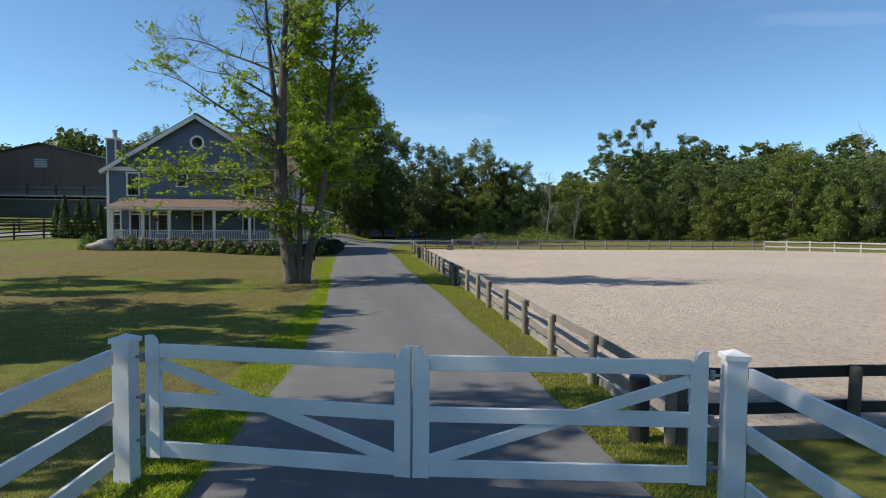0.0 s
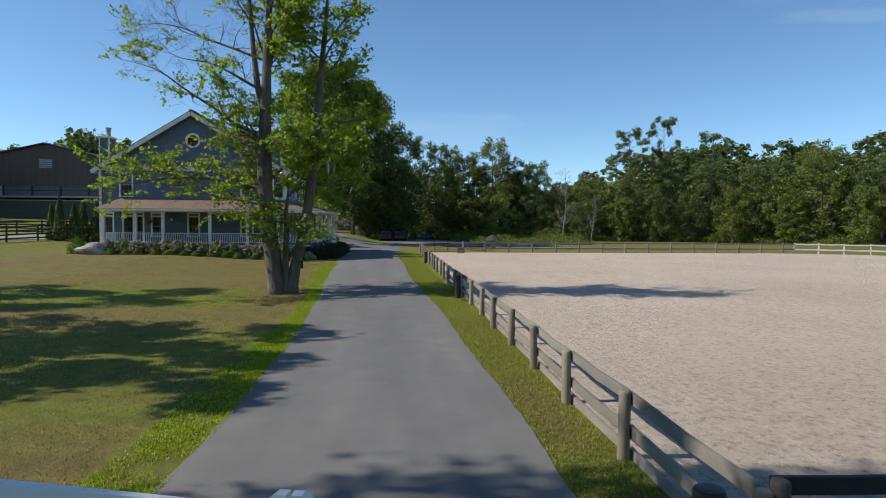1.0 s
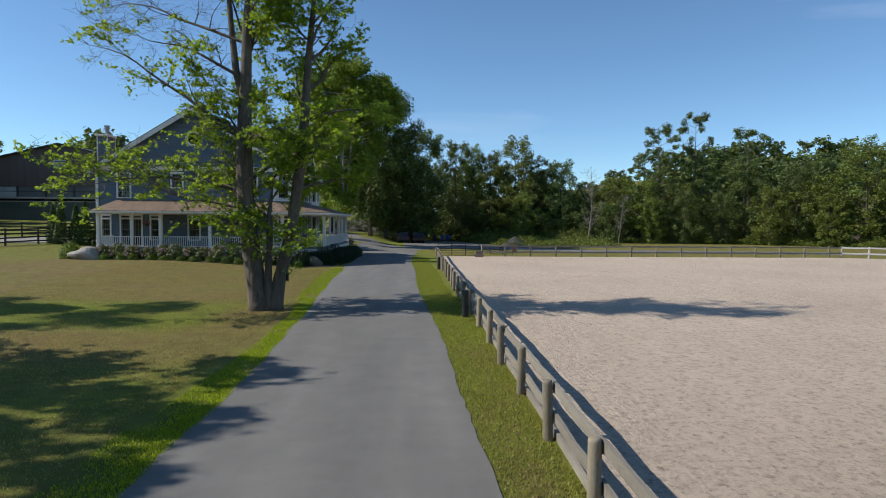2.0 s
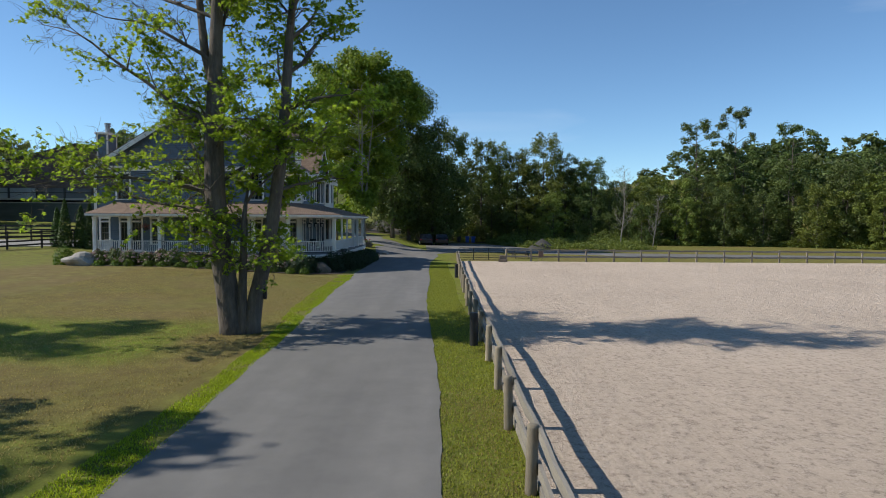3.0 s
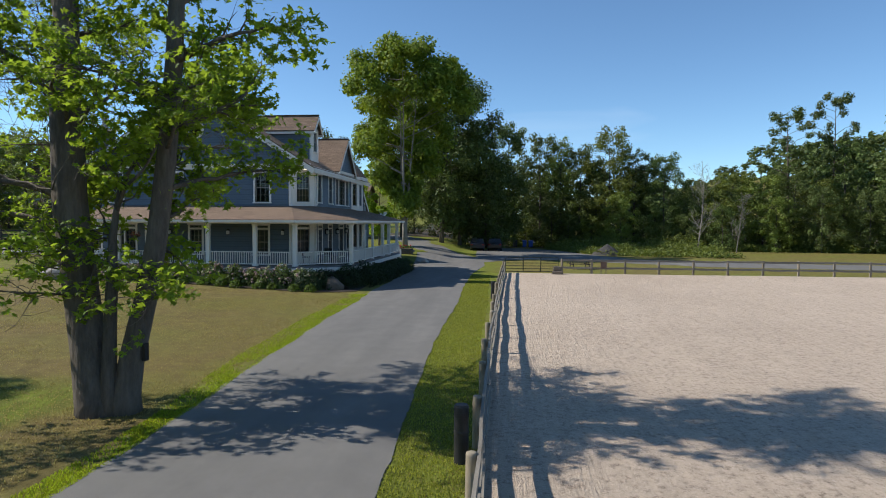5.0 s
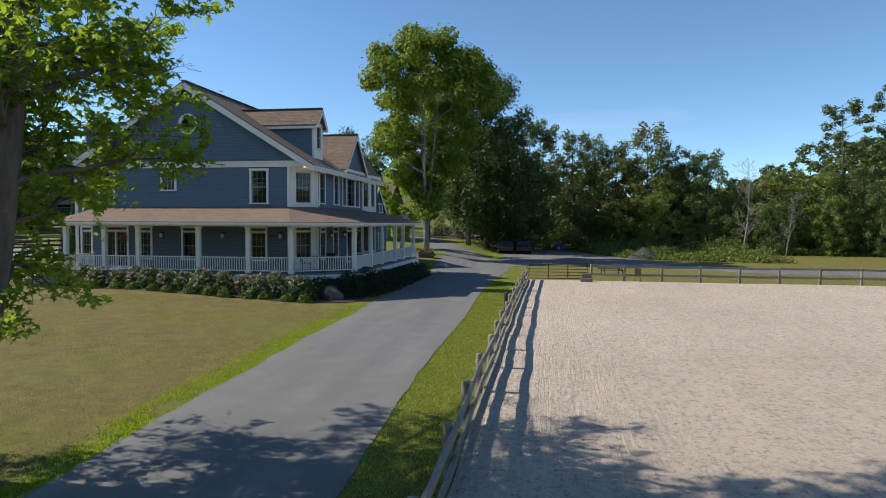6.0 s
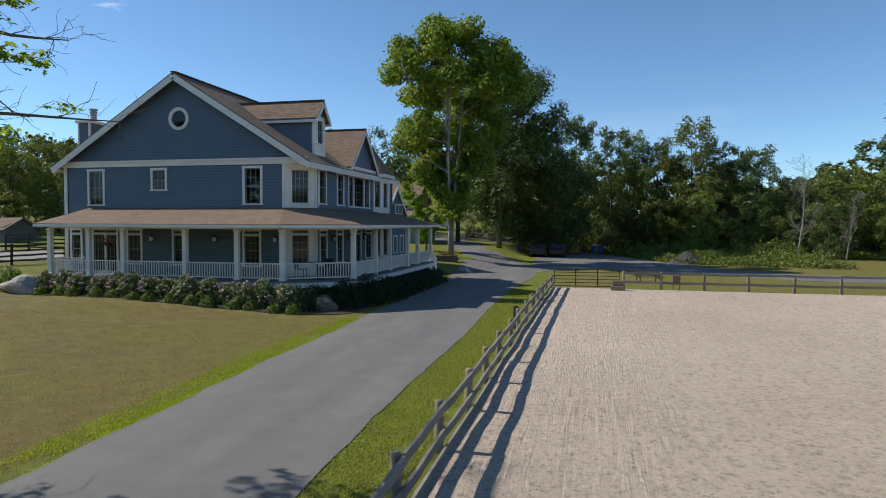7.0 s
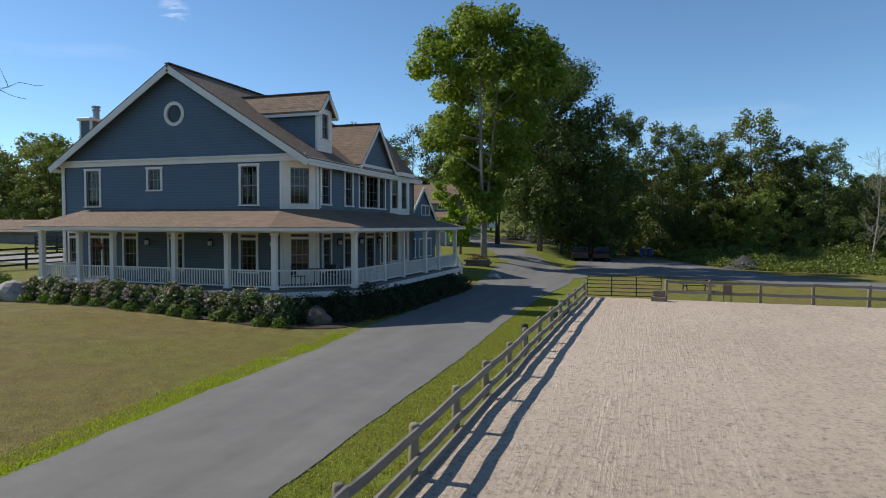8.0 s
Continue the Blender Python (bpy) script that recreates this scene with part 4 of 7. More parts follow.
# gable with its round window
RX, RZ, SL = -14.3, 11.72, 0.618
bm = bmesh.new()
outer = [(-21.42, ZW), (-7.10, ZW), (RX, RZ - 0.13)]
ring = [(-14.25 + 0.44 * math.cos(2 * math.pi * k / 32), 9.38 + 0.44 * math.sin(2 * math.pi * k / 32)) for k in range(32)]
es = []
for loop in (outer, ring):
    v = [bm.verts.new((x, 54.57, z)) for x, z in loop]
    es += [bm.edges.new((v[i], v[(i + 1) % len(v)])) for i in range(len(v))]
bmesh.ops.triangle_fill(bm, edges=es, use_beauty=True)
ex = bmesh.ops.extrude_face_region(bm, geom=bm.faces[:])
bmesh.ops.translate(bm, verts=[g for g in ex["geom"] if isinstance(g, bmesh.types.BMVert)], vec=(0, 0.2, 0))
bmesh.ops.recalc_face_normals(bm, faces=bm.faces)
hp("gable_wall", bm, M_SIDING)


def ring_frame(x, y, z, r0, r1, d0, d1):
    bm = bmesh.new()
    n = 40
    cs = [[bm.verts.new((x + r * math.cos(2 * math.pi * k / n), y + d, z + r * math.sin(2 * math.pi * k / n))) for k in range(n)] for r, d in ((r0, d0), (r1, d0), (r1, d1), (r0, d1))]
    for a, b in zip(cs, cs[1:] + cs[:1]):
        for k in range(n):
            bm.faces.new((a[k], a[(k + 1) % n], b[(k + 1) % n], b[k]))
    bmesh.ops.recalc_face_normals(bm, faces=bm.faces)
    return bm


oc = hp("round_window", ring_frame(-14.25, 54.57, 9.38, 0.43, 0.59, -0.04, 0.08), M_TRIM, label="white round window in the gable")
bm = bmesh.new()
bm.faces.new([bm.verts.new((-14.25 + 0.44 * math.cos(2 * math.pi * k / 32), 54.62, 9.38 + 0.44 * math.sin(2 * math.pi * k / 32))) for k in range(32)])
hp("pane", bm, M_GLASS, oc, "reflecting window glass").visible_shadow = False


# main roof, its fascias and rakes
YF, YB, XE = 54.17, 69.0, 7.62
for s in (-1, 1):
    bm = bmesh.new()
    slab(bm, [(RX, YF, RZ), (RX + s * XE, YF, RZ - XE * SL), (RX + s * XE, YB, RZ - XE * SL), (RX, YB, RZ)][::s], 0.14)
    hp("roof", bm, M_ROOF, label="brown asphalt shingles", uv=True)
    bm = bmesh.new()
    beam(bm, (RX + s * 0.0, YF + 0.02, RZ - 0.24), (RX + s * (XE - 0.02), YF + 0.02, RZ - 0.24 - XE * SL), 0.05, 0.30)
    hp("rake_board", bm, M_TRIM)
    bm = bmesh.new()
    box(bm, RX + s * (XE - 0.02) - 0.03, RX + s * (XE - 0.02) + 0.03, YF + 0.06, YB, RZ - XE * SL - 0.32, RZ - XE * SL - 0.13)
    hp("fascia", bm, M_TRIM)
    bm = bmesh.new()
    x0, x1 = sorted((RX + s * 7.0, RX + s * (XE - 0.05)))
    box(bm, x0, x1, YF + 0.08, YB, ZW - 0.22, ZW - 0.16)
    hp("soffit", bm, M_TRIM)
bm = bmesh.new()
beam(bm, (RX, YF + 0.01, RZ + 0.02), (RX, YB, RZ + 0.02), 0.28, 0.05)
hp("ridge_cap", bm, M_ROOFDK)
# frieze band round the house, and corner boards
bm = bmesh.new()
box(bm, -21.5, -7.05, 54.505, 54.567, 6.93, 7.23)
hp("frieze", bm, M_TRIM)
bm = bmesh.new()
box(bm, -21.5, -7.0, 54.42, 54.56, 7.17, 7.25)
hp("frieze_cap", bm, M_TRIM)
bm = bmesh.new()
vs = [(-8.4, 54.5, 6.93), (-6.9, 54.5, 6.93), (-6.9, 56.0, 6.93)]
slab(bm, [(x, y, 7.02) for x, y, z in vs], 0.07)
hp("soffit", bm, M_TRIM)
bm = bmesh.new()
lathe(bm, [(0.07, 6.925), (0.07, 6.945)], (-7.45, 54.85, 0), 14)
hp("soffit_lamp", bm, M_LAMP, label="small round lamp in the soffit, lit")
bm = bmesh.new()
box(bm, -7.095, -7.04, 55.72, 64.6, 6.88, 7.2)
hp("frieze", bm, M_TRIM)
bm = bmesh.new()
box(bm, -6.70, -6.62, 54.2, 69.0, 6.84, 6.96, 0.01)
hp("gutter", bm, M_TRIM)
for (x0, x1, y0, y1) in ((-21.47, -21.27, 54.53, 54.72), (-8.36, -8.22, 54.53, 54.62), (-7.16, -7.06, 55.68, 55.86), (-7.16, -7.05, 64.5, 64.64)):
    bm = bmesh.new()
    box(bm, x0, x1, y0, y1, Z0, 6.93)
    hp("corner_board", bm, M_TRIM)
bm = bmesh.new()
tube(bm, [(-6.98, 55.9, 6.85), (-7.0, 55.9, 6.6), (-7.02, 55.9, 4.8)], [0.04] * 3, 8)
hp("downpipe", bm, M_TRIM)


# roof dormer
def small_roof(y0, y1, x_face, x_back, z_eave, z_top, over, name):
    """Two little slopes with their ridge along x."""
    ym = (y0 + y1) / 2
    for s, ye in ((-1, y0 - over), (1, y1 + over)):
        k = (z_top - z_eave) / (ym - y0)
        ze = z_eave - over * k
        bm = bmesh.new()
        pts = [(x_face + 0.28, ym, z_top), (x_back, ym, z_top), (x_back, ye, ze), (x_face + 0.28, ye, ze)]
        slab(bm, pts[::s], 0.1)
        hp("roof", bm, M_ROOF, label="brown asphalt shingles", uv=True)
        bm = bmesh.new()
        beam(bm, (x_face + 0.26, ym, z_top - 0.19), (x_face + 0.26, ye, ze - 0.19), 0.05, 0.18)
        hp("rake_board", bm, M_TRIM)
        bm = bmesh.new()
        box(bm, x_back, x_face + 0.24, min(ye, ye + s * -0.05), max(ye, ye + s * -0.05), ze - 0.24, ze - 0.1)
        hp("fascia", bm, M_TRIM)
    bm = bmesh.new()
    beam(bm, (x_face + 0.27, ym, z_top + 0.02), (x_back, ym, z_top + 0.02), 0.2, 0.04)
    hp("ridge_cap", bm, M_ROOFDK)


M_DX, M_DY0, M_DY1 = -7.70, 56.86, 58.34
small_roof(M_DY0, M_DY1, M_DX, -13.2, 9.78, 10.62, 0.18, "dormer")
bm = bmesh.new()
tri = [(M_DY0, 9.78), (M_DY1, 9.78), ((M_DY0 + M_DY1) / 2, 10.5)]
f = [bm.verts.new((M_DX, y, z)) for y, z in tri]
b = [bm.verts.new((M_DX - 0.15, y, z)) for y, z in tri]
bm.faces.new(f)
bm.faces.new(b[::-1])
for i in range(3):
    bm.faces.new((f[i], b[i], b[(i + 1) % 3], f[(i + 1) % 3]))
bmesh.ops.recalc_face_normals(bm, faces=bm.faces)
hp("dormer_gable", bm, M_SIDING)
dh = window_unit((M_DX, M_DY0), (0, 1), (1, 0), 0.32, 1.16, 8.22, 9.62, casing=0.1)
a_, b_ = (M_DX, M_DY0), (M_DX, M_DY1)
wall_panel(a_, b_, 7.55, 9.80, [dh], M_TRIM, "dormer_wall", 0.12)
for y, s in ((M_DY0, 1), (M_DY1, -1)):
    bm = bmesh.new()
    box(bm, -12.6, M_DX - 0.12, min(y, y + s * 0.1), max(y, y + s * 0.1), 7.4, 9.80)
    hp("dormer_cheek", bm, M_SIDING)

# gable over the side front
X_GX, X_Y0, X_Y1 = -6.86, 59.70, 64.04
small_roof(X_Y0, X_Y1, X_GX, -12.6, 7.42, 9.66, 0.2, "side gable")
bm = bmesh.new()
tri = [(X_Y0, 7.15), (X_Y1, 7.15), (X_Y1, 7.42), ((X_Y0 + X_Y1) / 2, 9.55), (X_Y0, 7.42)]
f = [bm.verts.new((X_GX, y, z)) for y, z in tri]
b = [bm.verts.new((X_GX - 0.2, y, z)) for y, z in tri]
bm.faces.new(f)
bm.faces.new(b[::-1])
for i in range(5):
    bm.faces.new((f[i], b[i], b[(i + 1) % 5], f[(i + 1) % 5]))
bmesh.ops.recalc_face_normals(bm, faces=bm.faces)
hp("gable_wall", bm, M_SIDING)
bm = bmesh.new()
box(bm, -7.02, -6.74, X_Y0 - 0.1, X_Y1 + 0.1, 7.12, 7.30, 0.01)
hp("frieze", bm, M_TRIM)
# peaked roof over the rear bay
bm = bmesh.new()
eave = [(-7.3, 64.2, 7.2), (-6.45, 64.8, 7.2), (-6.45, 67.0, 7.2), (-7.0, 67.6, 7.2), (-9.6, 67.6, 7.2), (-9.6, 64.2, 7.2)]
top = bm.verts.new((-8.2, 66.0, 9.7))
ring = [bm.verts.new(p) for p in eave]
for i in range(6):
    bm.faces.new((ring[i], ring[(i + 1) % 6], top))
bm.faces.new(ring[::-1])
hp("roof", bm, M_ROOF, label="brown peaked shingle roof of the bay", uv=True)
bm = bmesh.new()
for p, q in ((eave[0], eave[1]), (eave[1], eave[2]), (eave[2], eave[3])):
    beam(bm, (p[0], p[1], 7.08), (q[0], q[1], 7.08), 0.08, 0.22)
hp("fascia", bm, M_TRIM)

# chimney chase
bm = bmesh.new()
box(bm, -22.22, -21.44, 56.4, 57.7, 0.2, 9.72)
ch = hp("chimney", bm, M_SIDING, label="blue sided chimney chase with white corners")
bm = bmesh.new()
for x in (-22.24, -21.52):
    for y in (56.38, 57.62):
        box(bm, x, x + 0.1, y, y + 0.1, 0.2, 9.7)
box(bm, -22.34, -21.36, 56.28, 57.82, 9.70, 9.86, 0.02)
hp("chimney_trim", bm, M_TRIM, ch)
bm = bmesh.new()
lathe(bm, [(0.17, 9.86), (0.17, 10.35), (0.22, 10.36), (0.22, 10.42), (0.16, 10.43), (0.16, 10.5), (0.23, 10.51), (0.23, 10.6)], (-21.75, 57.05, 0), 16)
hp("flue", bm, M_HINGE, ch, "metal flue cap")

# ---- porch ----
PY, PX = 52.30, -4.48
floor_line = [(-20.45, 54.57), (-20.45, 52.08), (-7.12, 52.08), (-4.26, 54.22), (-4.26, 69.6), (-7.1, 69.6), (-7.1, 55.75), (-8.28, 54.57)]
bm = bmesh.new()
slab(bm, [(x, y, ZF) for x, y in floor_line], 0.10)
bmesh.ops.recalc_face_normals(bm, faces=bm.faces)
hp("porch_floor", bm, M_PORCHFLOOR, label="grey painted porch boards")
bm = bmesh.new()
edge = floor_line[1:5]
edge = [(-20.45, 54.57)] + edge + [(-7.1, 69.6)]
for p, q in zip(edge, edge[1:]):
    c = 0.985
    beam(bm, (p[0], p[1], 1.03), (q[0], q[1], 1.03), 0.06, 0.24)
hp("porch_skirt", bm, M_TRIM, label="white porch skirt board")
# upright boards whose near-black colour paints in the shade under the floor
bm = bmesh.new()
inn = [(-20.2, 52.35), (-7.2, 52.35), (-4.55, 54.4), (-4.55, 69.3)]
for p, q in zip(inn, inn[1:]):
    beam(bm, (p[0], p[1], 0.5), (q[0], q[1], 0.5), 0.04, 0.9)
hp("porch_base", bm, M_SHADEDARK, label="base below the porch floor, coloured near-black as shade")

bm = bmesh.new()
box(bm, -0.11, 0.11, -0.11, 0.11, 0, 2.42, 0.012)
box(bm, -0.14, 0.14, -0.14, 0.14, 0, 0.16, 0.012)
box(bm, -0.14, 0.14, -0.14, 0.14, 2.30, 2.42, 0.012)
bmesh.ops.recalc_face_normals(bm, faces=bm.faces)
POSTME = mesh_of("porch_post", bm, M_TRIM)
bm = bmesh.new()
box(bm, -0.07, 0.07, -0.07, 0.07, 0, 2.42, 0.01)
box(bm, -0.09, 0.09, -0.09, 0.09, 0, 0.12, 0.01)
POSTTHIN = mesh_of("porch_post", bm, M_TRIM)
front_x = [-20.2, -17.86, -15.84, -12.35, -9.55, -7.2]
side_y = [54.33, 57.65, 60.15, 63.5, 65.9, 69.4]
post_at = [(x, PY) for x in front_x] + [(PX, y) for y in side_y]
for k, (x, y) in enumerate(post_at):
    piece("porch_post", POSTTHIN if y in side_y[1:3] else POSTME, house, (x - HO.x, y - HO.y, ZF - HO.z))
tbeam = [(-20.2, 54.5), (-20.2, PY), (-7.2, PY), (PX, 54.33), (PX, 69.4), (-7.1, 69.4)]
bm = bmesh.new()
for p, q in zip(tbeam, tbeam[1:]):
    beam(bm, (p[0], p[1], 3.74), (q[0], q[1], 3.74), 0.2, 0.16)
hp("porch_beam", bm, M_TRIM)

eaves = [(-20.45, 51.55), (-6.95, 51.55), (-3.92, 53.85), (-3.92, 69.95)]
walls = [(-19.9, 54.56), (-8.28, 54.56), (-7.09, 55.75), (-7.09, 67.4)]
EZ, WZ = 3.90, 4.74
for k in range(3):
    bm = bmesh.new()
    slab(bm, [(*eaves[k], EZ), (*eaves[k + 1], EZ), (*walls[k + 1], WZ), (*walls[k], WZ)], 0.07)
    hp("porch_roof", bm, M_ROOF, label="brown shingle porch roof", uv=True)
for pts in ([(-20.45, 51.55, EZ), (-19.9, 54.56, WZ), (-20.45, 54.56, EZ)], [(-3.92, 69.95, EZ), (-7.09, 69.95, EZ), (-7.09, 67.4, WZ)]):
    bm = bmesh.new()
    slab(bm, pts[::-1], 0.07)
    hp("porch_roof", bm, M_ROOF, label="brown shingle porch roof", uv=True)
bm = bmesh.new()
ring = [(-20.45, 54.5)] + eaves + [(-7.1, 69.95)]
for p, q in zip(ring, ring[1:]):
    beam(bm, (p[0], p[1], EZ - 0.10), (q[0], q[1], EZ - 0.10), 0.08, 0.13)
hp("porch_gutter", bm, M_TRIM)
bm = bmesh.new()
slab(bm, [(x, y, 3.80) for x, y in ((-20.4, 54.56), (-20.4, 51.6), (-6.97, 51.6), (-3.97, 53.88), (-3.97, 69.9), (-7.12, 69.9), (-7.12, 55.75), (-8.28, 54.56))], 0.03)
bmesh.ops.recalc_face_normals(bm, faces=bm.faces)
hp("porch_ceiling", bm, M_TRIM)

bm = bmesh.new()
box(bm, -0.018, 0.018, -0.018, 0.018, 0, 0.66)
BAL = mesh_of("baluster", bm, M_TRIM)


def railing(p, q, zf=ZF, label="white porch railing"):
    p, q = Vector((*p, 0)), Vector((*q, 0))
    d = q - p
    L = d.length
    d.normalize()
    bm = bmesh.new()
    beam(bm, (*p.xy, zf + 0.80), (*q.xy, zf + 0.80), 0.09, 0.055, 0.006)
    r = hp("railing", bm, M_TRIM)
    bm = bmesh.new()
    beam(bm, (*p.xy, zf + 0.115), (*q.xy, zf + 0.115), 0.05, 0.05)
    hp("bottom_rail", bm, M_TRIM, r)
    n = max(2, round(L / 0.135))
    for k in range(1, n):
        c = p + d * L * k / n
        piece("baluster", BAL, r, (c.x - HO.x, c.y - HO.y, zf + 0.13 - HO.z), (0, 0, math.degrees(math.atan2(d.y, d.x))))


pts = post_at
for k in range(len(pts) - 1):
    p, q = Vector(pts[k]), Vector(pts[k + 1])
    d = (q - p).normalized() * 0.11
    railing(p + d, q - d)
railing((-20.2, PY + 0.1), (-20.2, 54.5))
# porch steps at the far end
for k in range(4):
    bm = bmesh.new()
    box(bm, -6.9, -4.5, 69.55 + 0.28 * k, 69.55 + 0.28 * (k + 1) + 0.03, 0.2, ZF - 0.2 * (k + 1), 0.01)
    hp("porch_step", bm, M_TRIM)
bm = bmesh.new()
beam(bm, (-4.4, 69.5, 2.05), (-4.4, 70.75, 1.35), 0.08, 0.06)
box(bm, -4.46, -4.34, 70.70, 70.82, 0.2, 1.45, 0.01)
sr = hp("step_railing", bm, M_TRIM, label="white handrail beside the porch steps")
for k in range(8):
    bm = bmesh.new()
    y = 69.6 + 0.14 * k
    z = 2.0 - 0.56 * (y - 69.5)
    box(bm, -4.42, -4.38, y - 0.018, y + 0.018, z - 0.72, z)
    hp("baluster", bm, M_TRIM, sr)


def lantern(x, y, z, nx, ny):
    bm = bmesh.new()
    box(bm, x - 0.05 + nx * 0.03, x + 0.05 + nx * 0.03, y - 0.05 + ny * 0.03, y + 0.05 + ny * 0.03, z - 0.05, z + 0.28, 0.01)
    l1 = hp("wall_lantern", bm, M_BLACK, label="small black wall lantern")
    bm = bmesh.new()
    box(bm, x - 0.07 + nx * 0.14, x + 0.07 + nx * 0.14, y - 0.07 + ny * 0.14, y + 0.07 + ny * 0.14, z - 0.02, z + 0.20, 0.0)
    hp("lantern_glass", bm, M_LANTERN, l1, "pale lantern glass")
    bm = bmesh.new()
    c = (x + nx * 0.14, y + ny * 0.14, z)
    lathe(bm, [(0.12, 0.20), (0.11, 0.23), (0.03, 0.32)], c, 4)
    hp("lantern_cap", bm, M_BLACK, l1)
    bm = bmesh.new()
    lathe(bm, [(0.10, -0.05), (0.10, -0.02)], c, 4)
    hp("lantern_base", bm, M_BLACK, l1)


for x in (-15.9, -12.15, -8.72):
    lantern(x, 54.57, 3.02, 0, -1)
for y in (57.8, 60.3, 62.7):
    lantern(-7.1, y, 3.02, 1, 0)


